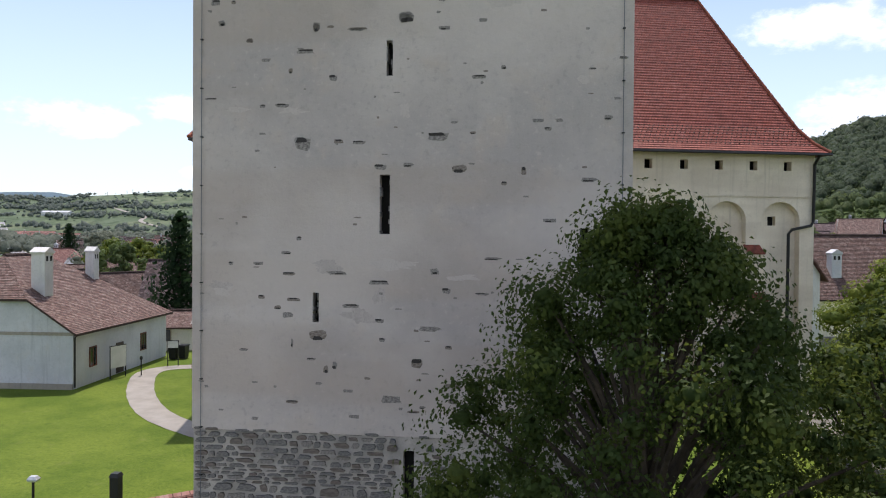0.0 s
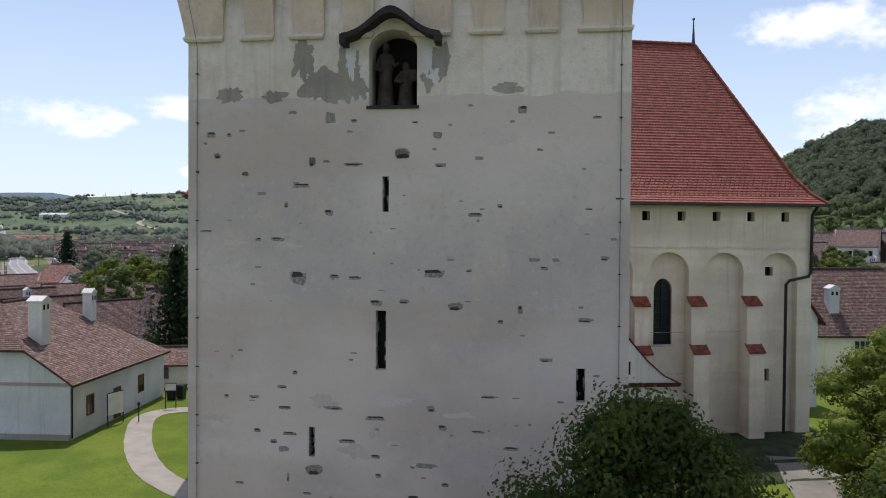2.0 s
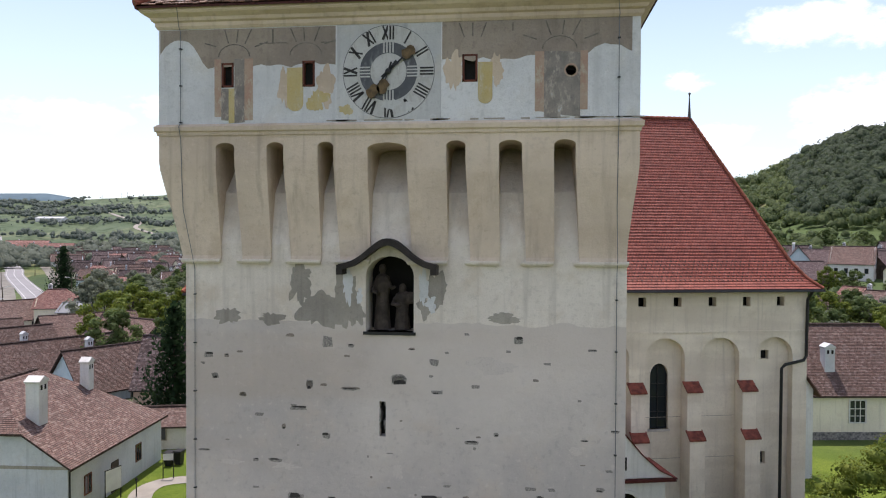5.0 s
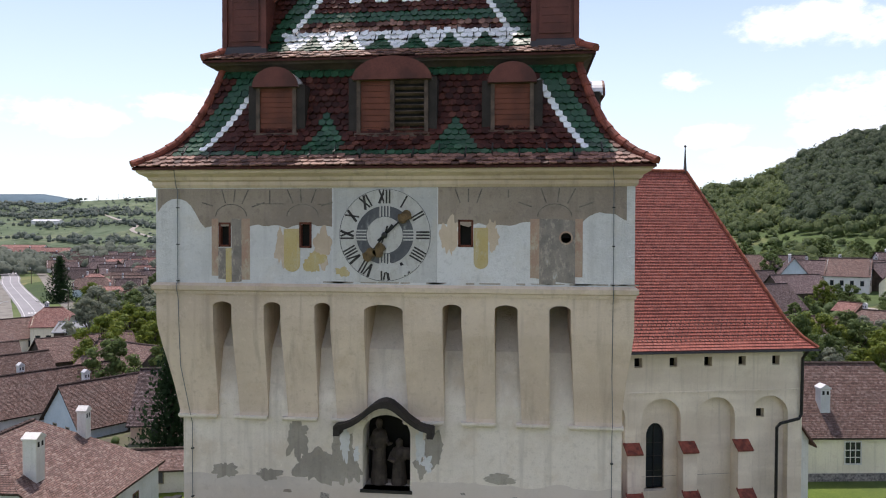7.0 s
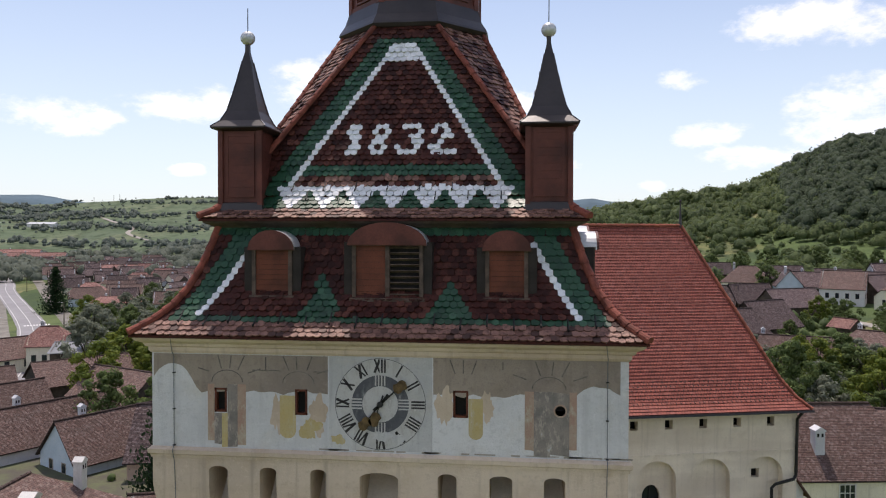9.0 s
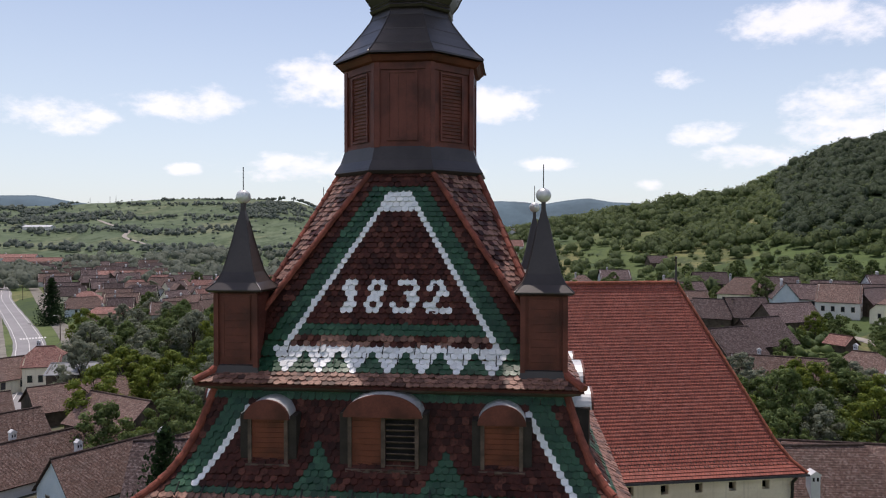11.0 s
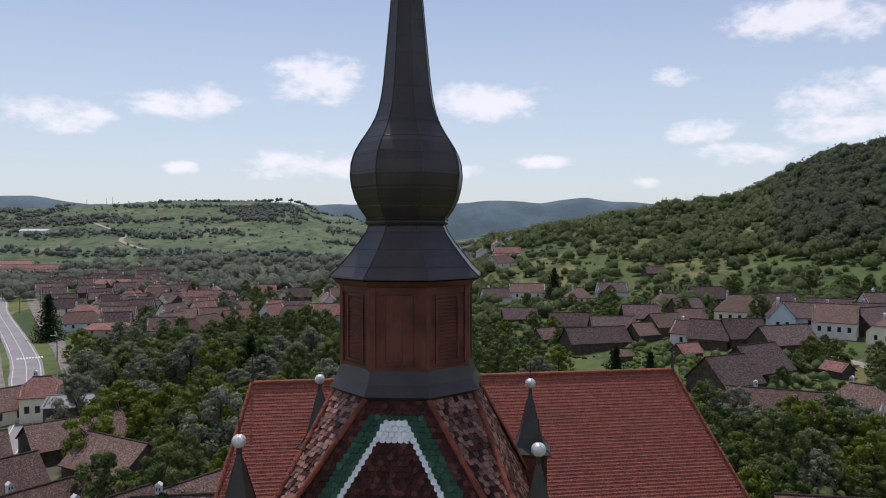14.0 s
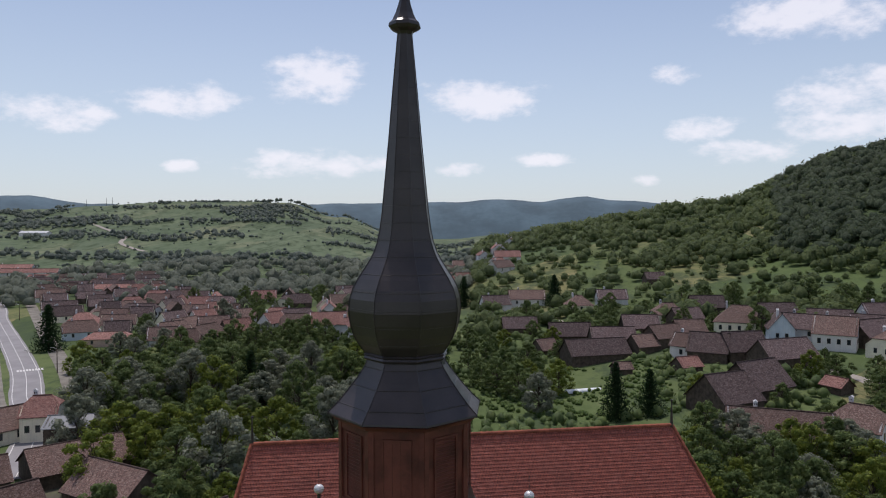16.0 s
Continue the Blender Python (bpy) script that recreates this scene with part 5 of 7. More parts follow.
def metal_body(name, profile, label):
    bm = bmesh.new()
    ring_solid(bm, profile)
    body = part(name, bm, M_METAL, lantern, label)
    for k in range(8):
        bm = bmesh.new()
        a = math.pi / 8 + k * math.pi / 4
        c = 1.005 / math.cos(math.pi / 8)
        tube(bm, [(r * c * math.cos(a), r * c * math.sin(a), z) for r, z in profile], 0.016, 5)
        part("standing_seam", bm, M_METAL, body)
    z = profile[0][1] + 0.35
    while z < profile[-1][1] - 0.2:
        for (r0, z0), (r1, z1) in zip(profile, profile[1:]):
            if z0 <= z < z1:
                r = r0 + (r1 - r0) * (z - z0) / (z1 - z0)
                bm = bmesh.new()
                ring_solid(bm, [(r - 0.01, z - 0.012), (r + 0.007, z - 0.008), (r + 0.007, z + 0.008), (r - 0.01, z + 0.012)])
                part("cross_seam", bm, M_METAL, body)
        z += 0.5


metal_body("lantern_roof", [(2.0, 34.38), (2.18, 34.40), (2.17, 34.45), (1.94, 34.68), (1.66, 35.02), (1.38, 35.4), (1.17, 35.72), (1.08, 35.95)], "dark sheet-metal bell roof")
bm = bmesh.new()
ring_solid(bm, [(1.05, 35.9), (1.16, 35.94), (1.2, 36.0), (1.16, 36.06), (1.2, 36.1), (1.14, 36.16), (1.1, 36.2)])
part("neck_ring", bm, M_METAL, lantern)
metal_body("onion_dome", [(1.14, 36.12), (1.33, 36.4), (1.47, 36.7), (1.56, 37.05), (1.6, 37.4), (1.57, 37.75), (1.48, 38.05), (1.34, 38.33), (1.17, 38.6), (1.02, 38.85), (0.9, 39.1), (0.8, 39.4),
                          (0.73, 39.75), (0.66, 40.3), (0.56, 41.4), (0.47, 42.4), (0.34, 44.0), (0.2, 45.6)], "dark sheet-metal onion dome with tall spire")
bm = bmesh.new()
ring_solid(bm, [(0.2, 45.55), (0.25, 45.65), (0.38, 45.72), (0.46, 45.8), (0.44, 45.9), (0.36, 45.98), (0.26, 46.2), (0.17, 46.5), (0.1, 46.9), (0.05, 47.3)])
ball(bm, (0, 0, 47.45), 0.2, segments=16)
tube(bm, [(0, 0, 47.6), (0, 0, 48.6)], 0.02, 6)
part("finial", bm, M_METAL, lantern, "metal collar and finial")

# ---- the church behind the tower ----
NAVE = Matrix.Translation((20.0, 29.3, 0)) @ Matrix.Rotation(radians(14), 4, "Z")
church = empty("church", "cream plastered church with blind arches and steep red tile roof", "church", m=NAVE)
bays = [(-10.09 - 3.47 * k, -7.62 - 3.47 * k) for k in range(-2, 7)]
bays = [(a, min(b, -0.5)) for a, b in bays]
holes = [(a, b, 0.2, 11.92, 1.15) for a, b in bays]
holes += [(-1.76 - 2.2 * k, -1.27 - 2.2 * k, 13.8, 14.36, 0) for k in range(15)]
bm = bmesh.new()
pierced(bm, -35.9, 0.25, 0.0, 14.9, 0.0, 0.47, holes)
for p, q in (((0.25, 0), (0.25, 13.1)), ((0.25, 13.1), (-35.9, 13.1)), ((-35.9, 13.1), (-35.9, 0))):
    bm.faces.new([bm.verts.new((*p, 0)), bm.verts.new((*q, 0)), bm.verts.new((*q, 14.9)), bm.verts.new((*p, 14.9))])
wall = part("church_wall", bm, M_NAVEWALL, church)
bm = bmesh.new()
windows = [(-9.6 - 6.94 * k, -8.45 - 6.94 * k, 6.4, 10.35, 0.75) for k in range(4)]
pierced(bm, -35.8, 0.0, 0.0, 13.2, 0.45, 0.35, windows + [(-2.5, -1.98, 10.5, 11.05, 0), (-2.58, -2.14, 4.06, 4.82, 0)])
part("arch_back", bm, M_NAVEWALL, church)
bm = bmesh.new()
box(bm, -35.6, -0.3, 0.78, 0.86, 0.5, 14.6)
part("church_dark", bm, M_DARK, church)
for a, b, c, d, r in windows:
    bm = bmesh.new()
    cx = (a + b) / 2
    for x in (a + 0.03, cx, b - 0.03):
        box(bm, x - 0.03, x + 0.03, 0.62, 0.68, c, d - (0.0 if x == cx else 0.6))
    for z in (c + 1.0, c + 1.9, c + 2.7):
        box(bm, a, b, 0.63, 0.67, z - 0.02, z + 0.02)
    wn = part("window_frame", bm, M_IRON, church, "dark leaded window bars")
    bm = bmesh.new()
    box(bm, a, b, 0.70, 0.71, c, d)
    part("pane", bm, M_GLASS, wn)
    bm = bmesh.new()
    box(bm, a - 0.12, b + 0.12, 0.38, 0.7, c - 0.14, c)
    part("window_sill", bm, M_MORTAR, church)
bm = bmesh.new()
box(bm, -35.9, 0.27, -0.06, 0.02, 12.22, 12.32)
box(bm, -35.9, 0.27, -0.03, 0.02, 12.18, 12.22)
part("string_course", bm, M_NAVEWALL, church)
bm = bmesh.new()
for a, b in bays:
    for z in (4.6, 7.1):
        if random.random() < 0.7:
            box(bm, a + 0.03, b - 0.03, 0.435, 0.45, z, z + 0.025)
part("plaster_joint", bm, M_STAINPATCH, church)
for k in range(10):
    x = -3.78 - 3.47 * k
    b = empty("buttress")
    b.parent = church
    bm = bmesh.new()
    loft(bm, [(x - 0.5, x + 0.5, -1.0, 0.05, 0.0), (x - 0.46, x + 0.46, -0.92, 0.05, 6.13)])
    part("lower_shaft", bm, M_NAVEWALL, b)
    bm = bmesh.new()
    loft(bm, [(x - 0.44, x + 0.44, -0.55, 0.05, 6.05), (x - 0.43, x + 0.43, -0.5, 0.05, 8.85)])
    part("upper_shaft", bm, M_NAVEWALL, b)
    for y, z0, z1, hw in ((-1.02, 6.08, 6.55, 0.52), (-0.64, 8.84, 9.34, 0.51)):
        bm = bmesh.new()
        back = -0.48 if y < -0.9 else 0.02
        solid(bm, [(y, z0), (back, z1), (back, z1 - 0.09), (y, z0 - 0.09)], "x", x - hw, x + hw)
        part("tile_cap", bm, M_HIP, b, "red tile coping")
# roof
NZ = [14.85, 15.45, 16.5, 26.09]
NY = [-0.6, 0.1, 0.95, 6.5]
NX = [0.85, 0.25, -0.35, -4.2]
far_y, far_x = [13.6, 12.9, 12.05, 6.5], [-36.3, -35.9, -35.5, -32.8]
nave_roof = empty("church_roof")
nave_roof.parent = church
faces = {"front": [((far_x[i], NY[i], NZ[i]), (NX[i], NY[i], NZ[i])) for i in range(4)],
         "back": [((NX[i], far_y[i], NZ[i]), (far_x[i], far_y[i], NZ[i])) for i in range(4)],
         "right": [((NX[i], NY[i], NZ[i]), (NX[i], far_y[i], NZ[i])) for i in range(4)],
         "left": [((far_x[i], far_y[i], NZ[i]), (far_x[i], NY[i], NZ[i])) for i in range(4)]}
for key, st in faces.items():
    bm = bmesh.new()
    deck(bm, st, 0.12, step=0.034, course=0.22)
    part("roof_slope", bm, M_NAVE, nave_roof, "steep red tiles in courses")
bm = bmesh.new()
ridge_tiles(bm, (-32.8, 6.5, 26.12), (-4.2, 6.5, 26.12), 0.13, 0.4)
part("ridge_tiles", bm, M_NAVEHIP, nave_roof)
for xs, ys in ((NX, NY), (NX, far_y), (far_x, NY), (far_x, far_y)):
    bm = bmesh.new()
    for i in range(3):
        ridge_tiles(bm, (xs[i], ys[i], NZ[i] + 0.04), (xs[i + 1], ys[i + 1], NZ[i + 1] + 0.04), 0.11, 0.38)
    part("hip_tiles", bm, M_NAVEHIP, nave_roof)
for x in (-4.25, -32.75):
    bm = bmesh.new()
    tube(bm, [(x, 6.5, 26.0), (x, 6.5, 26.4), (x, 6.5, 27.2), (x, 6.5, 27.9)], [0.14, 0.1, 0.055, 0.03], 8)
    ball(bm, (x, 6.5, 27.85), 0.09, segments=10)
    part("roof_finial", bm, M_METAL, nave_roof, "dark metal finial")
bm = bmesh.new()
for row in range(6):  # staggered rows of hooks over the flared foot of the roof
    z = 15.28 + 0.22 * row
    y = -0.6 + 0.7 * (z - 14.85) / 0.6 if z < 15.45 else 0.1 + 0.85 * (z - 15.45) / 1.05
    for k in range(118):
        x = -35.3 + 0.3 * k + 0.15 * (row % 2)
        tube(bm, [(x, y + 0.12, z + 0.14), (x, y - 0.04, z + 0.06), (x, y - 0.1, z + 0.12)], 0.02, 4)
part("snow_guard", bm, M_IRON, nave_roof, "rows of small snow hooks", kind="stuff")
bm = bmesh.new()
ring = [(0.85, -0.72), (-37.9, -0.72)]
solid(bm, [(-0.78, 14.72), (-0.62, 14.68), (-0.55, 14.8), (-0.72, 14.84)], "x", -36.3, 0.9)
part("gutter", bm, M_IRON, church, "dark metal gutter")
bm = bmesh.new()
tube(bm, [(0.15, -0.62, 14.7), (0.12, -0.2, 14.2), (0.1, -0.16, 10.75), (-0.08, -0.2, 10.5), (-1.3, -0.2, 10.25), (-1.48, -0.12, 10.0), (-1.5, -0.1, 0.9)], 0.095, 8)
part("downpipe", bm, M_IRON, church, "dark rainwater pipe with an elbow")
# porch
porch = empty("church_porch", "small white porch with arched door and red tiled gable", "porch", m=NAVE)
bm = bmesh.new()
pierced(bm, -15.2, -10.65, 0.5, 5.0, -4.0, 0.5, [(-13.85, -12.0, 0.9, 4.28, 0.9)])
for x in (-15.2, -10.65):
    bm.faces.new([bm.verts.new(p) for p in ((x, -4, 0.5), (x, 0, 0.5), (x, 0, 5.0), (x, -4, 5.0))])
part("porch_wall", bm, M_LIMEWHITE, porch)
bm = bmesh.new()
solid(bm, [(-15.6, 5.05), (-10.25, 5.05), (-11.0, 5.42), (-11.9, 6.2), (-12.92, 7.36), (-13.94, 6.2), (-14.84, 5.42)], "y", -4.0, -3.7)
part("porch_gable", bm, M_LIMEWHITE, porch)
bm = bmesh.new()
box(bm, -14.2, -11.6, -3.4, -3.3, 0.6, 4.6)
part("porch_dark", bm, M_DARK, porch)
bm = bmesh.new()
for s in (-1, 1):
    st = [((-12.92 + s * e, -4.08, z), (-12.92 + s * e, 0.0, z)) for e, z in ((2.94, 4.98), (1.95, 5.46), (1.02, 6.28), (0.0, 7.46))]
    deck(bm, st if s > 0 else [(q, p) for p, q in st], 0.06, step=0.015)
part("porch_roof", bm, M_REDCAP, porch)
bm = bmesh.new()
box(bm, -15.7, -10.1, -4.2, -4.0, 4.86, 5.02)
part("porch_eave", bm, M_REDCAP, porch, "red tile eave band")
bm = bmesh.new()
n = 12
arch = [(-12.92 - 1.15 * math.cos(math.pi * k / n), 3.38 + 1.1 * math.sin(math.pi * k / n)) for k in range(n + 1)]
inner = [(-12.92 - 0.95 * math.cos(math.pi * k / n), 3.38 + 0.92 * math.sin(math.pi * k / n)) for k in range(n + 1)]
solid(bm, arch + inner[::-1], "y", -4.08, -3.98)
part("door_surround", bm, M_LIMEWHITE, porch)
bm = bmesh.new()
box(bm, -12.98, -12.82, -4.02, -3.8, 5.5, 6.2)
part("gable_slit", bm, M_DARK, porch)

# ---- houses ----
SPOTS = []


def casing(x0, x1, z0, z1, t, y0, y1):
    """A rectangular frame in one piece."""
    bm = bmesh.new()
    rings = [[bm.verts.new((px, y, pz)) for px, pz in ((x0 - e, z0 - e), (x1 + e, z0 - e), (x1 + e, z1 + e), (x0 - e, z1 + e))] for e, y in ((0, y1), (0, y0), (t, y0), (t, y1))]
    for a, b in zip(rings, rings[1:] + rings[:1]):
        for k in range(4):
            bm.faces.new((a[k], a[(k + 1) % 4], b[(k + 1) % 4], b[k]))
    bmesh.ops.recalc_face_normals(bm, faces=bm.faces)
    return bm


def window_part(parent, x, z, w, h, y, frame_mat, bar=False):
    """A small casement in a wall that faces -y."""
    t = 0.08
    bm = casing(x - w / 2, x + w / 2, z, z + h, t, y - 0.05, y + 0.02)
    f = part("window", bm, frame_mat, parent)
    if bar:
        bm = bmesh.new()
        box(bm, x - 0.025, x + 0.025, y - 0.045, y - 0.01, z, z + h)
        part("glazing_bar", bm, frame_mat, f)
    bm = bmesh.new()
    box(bm, x - w / 2, x + w / 2, y - 0.025, y - 0.015, z, z + h)
    part("pane", bm, M_GLASS, f)


def chimney_part(parent, x, y, z0, z1, w, mat):
    bm = bmesh.new()
    loft(bm, [(x - w, x + w, y - w, y + w, z0), (x - w, x + w, y - w, y + w, z1), (x - w * 1.15, x + w * 1.15, y - w * 1.15, y + w * 1.15, z1 + 0.04), (x - w * 1.15, x + w * 1.15, y - w * 1.15, y + w * 1.15, z1 + 0.14)])
    c = part("chimney", bm, mat, parent)
    bm = bmesh.new()
    for s in (-0.45, 0.45):
        box(bm, x + s * w - w * 0.22, x + s * w + w * 0.22, y - w * 1.02, y - w * 0.9, z1 - 0.45, z1 - 0.12)
    part("smoke_hole", bm, M_DARK, c)
    bm = bmesh.new()
    solid(bm, [(x - w * 1.2, z1 + 0.14), (x + w * 1.2, z1 + 0.14), (x, z1 + 0.45)], "y", y - w * 1.2, y + w * 1.2)
    part("chimney_cap", bm, mat, c)


def house(x, y, turn, long, wide, eave, rise, wall_mat, roof_mat, hip=0.0, label="", windows=3, chimneys=1, gable_windows=2, group="village houses", category="house", course=False, doors=0, base=None, name="house"):
    """A gabled or hipped house: its ridge runs along its own x axis; hip: the share of the gable that is hipped at either end."""
    z = height(x, y) if base is None else base
    SPOTS.append((x, y, max(long, wide) / 2 + 1.5))
    ob = empty(name, label, category, group, m=Matrix.Translation((x, y, z)) @ Matrix.Rotation(radians(turn), 4, "Z"))
    hx, hy = long / 2, wide / 2
    hips = hip if isinstance(hip, tuple) else (hip, hip)
    bm = bmesh.new()
    box(bm, -hx, hx, -hy, hy, -1.5, eave)
    for s, h in ((-1, hips[0]), (1, hips[1])):
        if h < 1:
            top = eave + rise * (1 - h)
            run = hy * h
            solid(bm, [(-hy, eave), (hy, eave), (run, top), (-run, top)] if h > 0 else [(-hy, eave), (hy, eave), (0, top)], "x", s * hx, s * (hx - 0.25))
    part("wall", bm, wall_mat, ob)
    over, drop = 0.4, 0.4 * rise / hy
    ey, ez = hy + over, eave - drop
    ends = []
    for s, h in ((-1, hips[0]), (1, hips[1])):
        low = hx + (0.35 if h < 1 else over)
        ends.append((s * low, s * (low if h < 1 else hx + over), s * (hx - h * hy * 0.85 + (0.35 if h == 0 else 0)), h))
    bm = bmesh.new()
    step = 0.02 if course else 0.0
    for side in (-1, 1):
        st = []
        for frac in sorted({0.0, 1.0, *(1 - h for h in hips if 0 < h < 1)}):
            yy, zz = side * ey * (1 - frac), ez + (rise + drop) * frac
            xs = []
            for lo, lo2, top, h in ends:
                f = 0 if h == 0 else min(max((frac - (1 - h)) / h, 0), 1)
                xs.append(lo + (top - lo) * f)
            a, b = (xs[0], yy, zz), (xs[1], yy, zz)
            st.append((a, b) if side < 0 else (b, a))
        deck(bm, st, 0.14, step=step)
    for s, (lo, lo2, top, h) in zip((-1, 1), ends):
        if h > 0:
            yy, zz = ey * h, ez + (rise + drop) * (1 - h)
            st = [((lo, yy, zz), (lo, -yy, zz)), ((top, 0.01, ez + rise + drop), (top, -0.01, ez + rise + drop))]
            deck(bm, st if s < 0 else [(q, p) for p, q in st], 0.14, step=step)
    rf = part("roof", bm, roof_mat, ob)
    bm = bmesh.new()
    ridge_tiles(bm, (ends[0][2], 0, ez + rise + drop), (ends[1][2], 0, ez + rise + drop), 0.14, 0.5, 5)
    part("ridge", bm, roof_mat, rf)
    frame_mat = M_WOODFRAME if wall_mat is not M_OLDWOOD else M_OLDWOOD
    for k in range(windows):
        window_part(ob, -hx + long * (k + 0.7) / (windows + 0.4), eave * 0.38, 0.8, min(1.3, eave * 0.42), -hy, frame_mat)
    for k in range(gable_windows):
        for s in (-1, 1):
            holder = empty("gable_window")
            holder.parent = ob
            holder.matrix_basis = Matrix.Rotation(radians(90 * s), 4, "Z")
            window_part(holder, -hy + wide * (k + 0.9) / (gable_windows + 0.8), eave * 0.38, 0.75, min(1.2, eave * 0.42), -hx, frame_mat)
    for k in range(doors):
        bm = bmesh.new()
        dx = -hx + long * (0.25 + 0.5 * k)
        box(bm, dx - 1.2, dx + 1.2, -hy - 0.04, -hy + 0.05, 0, min(2.6, eave - 0.2))
        part("door", bm, M_OLDWOOD, ob, "dark plank door")
    for k in range(chimneys):
        cx = -hx * 0.45 + hx * 0.8 * k
        chimney_part(ob, cx, hy * 0.25, eave, eave + rise + 0.7, 0.32, M_STONE_WARM if wall_mat is M_OLDWOOD else M_HOUSEWALL)
    return ob


# parish house beside the lawn
parish = house(-31.9, 30.6, 93.5, 12.8, 13.2, 3.75, 4.45, M_HOUSEWALL, M_OLDROOF, hip=(0.55, 1.0), label="low whitewashed house with brown hipped tile roof", windows=0, chimneys=0, gable_windows=0, course=True, base=0.0, group="", name="parish_house")

# ---- trees ----
def crown_points(rnd, clumps, spread, shell=(0.62, 1.04), flat=0.62):
    pts = []
    for cx, cy, cz, r in clumps:
        for _ in range(spread):
            u, v, w_ = rnd.gauss(0, 1), rnd.gauss(0, 1), rnd.gauss(0, 1)
            d = math.sqrt(u * u + v * v + w_ * w_) or 1
            rr = r * rnd.uniform(*shell)
            pts.append((Vector((cx + u / d * rr, cy + v / d * rr, cz + w_ / d * rr * flat)), Vector((u / d, v / d, w_ / d))))
    return pts


def rounded(ob, normals):
    """Leaves take the light as the rounded crown does."""
    ob.data.polygons.foreach_set("use_smooth", [True] * len(ob.data.polygons))
    ob.data.normals_split_custom_set_from_vertices([tuple(v) for v in normals])
    return ob


def unit_ball():
    bm = bmesh.new()
    bmesh.ops.create_icosphere(bm, subdivisions=1, radius=1.0)
    bm.verts.index_update()
    got = [(v.co.copy(), 0) for v in bm.verts], [tuple(v.index for v in f.verts) for f in bm.faces]
    bm.free()
    return got


ICO = unit_ball()


def leaf_mesh(name, rnd, points, size, material, parent, per=1, face=1.3, cores=()):
    """Many small bent leaves, each a folded pair of triangles."""
    verts, faces, bend = [], [], []
    for p, out in points:
        for _ in range(per):
            up = (out * face + Vector((rnd.uniform(-1, 1), rnd.uniform(-1, 1), rnd.uniform(-0.6, 1.0)))).normalized()
            side = up.cross(Vector((rnd.uniform(-1, 1), rnd.uniform(-1, 1), rnd.uniform(-1, 1)))).normalized()
            d = side.cross(up)
            s = size * rnd.uniform(0.6, 1.3)
            q = p + Vector((rnd.uniform(-1, 1), rnd.uniform(-1, 1), rnd.uniform(-1, 1))) * size * 0.9 * (per > 1)
            o = len(verts)
            verts += [tuple(q - d * s * 0.5), tuple(q + side * s * 0.36 + up * s * 0.08), tuple(q + d * s * 0.6 - up * s * 0.1), tuple(q - side * s * 0.36 + up * s * 0.08)]
            faces += [(o, o + 2, o + 1), (o, o + 3, o + 2)]
            bend += [(out * 0.5 + up * 0.6).normalized()] * 4
    for cx, cy, cz, r in cores:  # the leafy mass inside a clump
        o = len(verts)
        for v, _ in ICO[0]:
            verts.append((cx + v.x * r, cy + v.y * r, cz + v.z * r * 0.62))
            bend.append(v)
        faces += [tuple(o + k for k in f) for f in ICO[1]]
    return rounded(raw(name, verts, faces, material, parent), bend)


def tree(name, seed, tall, radius, trunk, clump_count, leaf, spread, material, label, per=1, low=0.25, envelope=((0, 0.75), (0.25, 1.0), (0.6, 0.85), (0.85, 0.5), (1, 0.15)), clump=(0.24, 0.40), core=0.66, lobes=(), shell=(0.62, 1.04), flat=0.62):
    """A broadleaved tree with tapering limbs and leaf clumps at their ends."""
    rnd = random.Random(seed)
    t = empty(name, label, "tree")
    bm = bmesh.new()
    top = Vector((rnd.uniform(-0.3, 0.3), rnd.uniform(-0.3, 0.3), tall * 0.72))
    tube(bm, [(0, 0, -0.4), (0.05, 0, tall * 0.15), (top.x * 0.4, top.y * 0.4, tall * 0.4), top], [trunk * 1.3, trunk, trunk * 0.7, trunk * 0.2], 8)
    clumps = []
    for k in range(clump_count):
        a = k * 2.39996 + rnd.uniform(-0.4, 0.4)
        f = (k + 0.5) / clump_count
        h = tall * (low + (1 - low) * f * 0.95)
        wide = radius * along(f, envelope)
        r = wide * math.sqrt(rnd.uniform(0.1, 1.15))
        c = Vector((r * math.cos(a), r * math.sin(a), h))
        size = radius * rnd.uniform(*clump) * (1 - 0.35 * f)
        clumps.append((*c, size))
        if k % 2 == 0:
            start = Vector((0, 0, max(tall * 0.18, h * 0.62)))
            mid = start.lerp(c, 0.5) + Vector((0, 0, radius * 0.06))
            tube(bm, [start, mid, c], [trunk * 0.4, trunk * 0.24, trunk * 0.07], 5)
    for x, y, z, size in lobes:  # single limbs that reach out of the crown
        c = Vector((x, y, z))
        tube(bm, [Vector((0, 0, z * 0.6)), Vector((x * 0.4, y * 0.4, z * 0.82)), c], [trunk * 0.4, trunk * 0.22, trunk * 0.06], 5)
        for _ in range(11):
            q = Vector((rnd.uniform(-1, 1), rnd.uniform(-1, 1), rnd.uniform(-1.5, 0.5))) * size * 1.5 + (Vector((0, 0, z * 0.75)) - c) * rnd.uniform(0, 0.35)
            clumps.append((*(c + q), size * rnd.uniform(0.3, 0.8)))
    part("trunk", bm, M_BARK, t, "brown trunk with limbs")
    pts = crown_points(rnd, clumps, spread, shell, flat)
    leaf_mesh("crown", rnd, pts, leaf, material, t, per, cores=[(*c[:3], c[3] * core) for c in clumps])
    return t


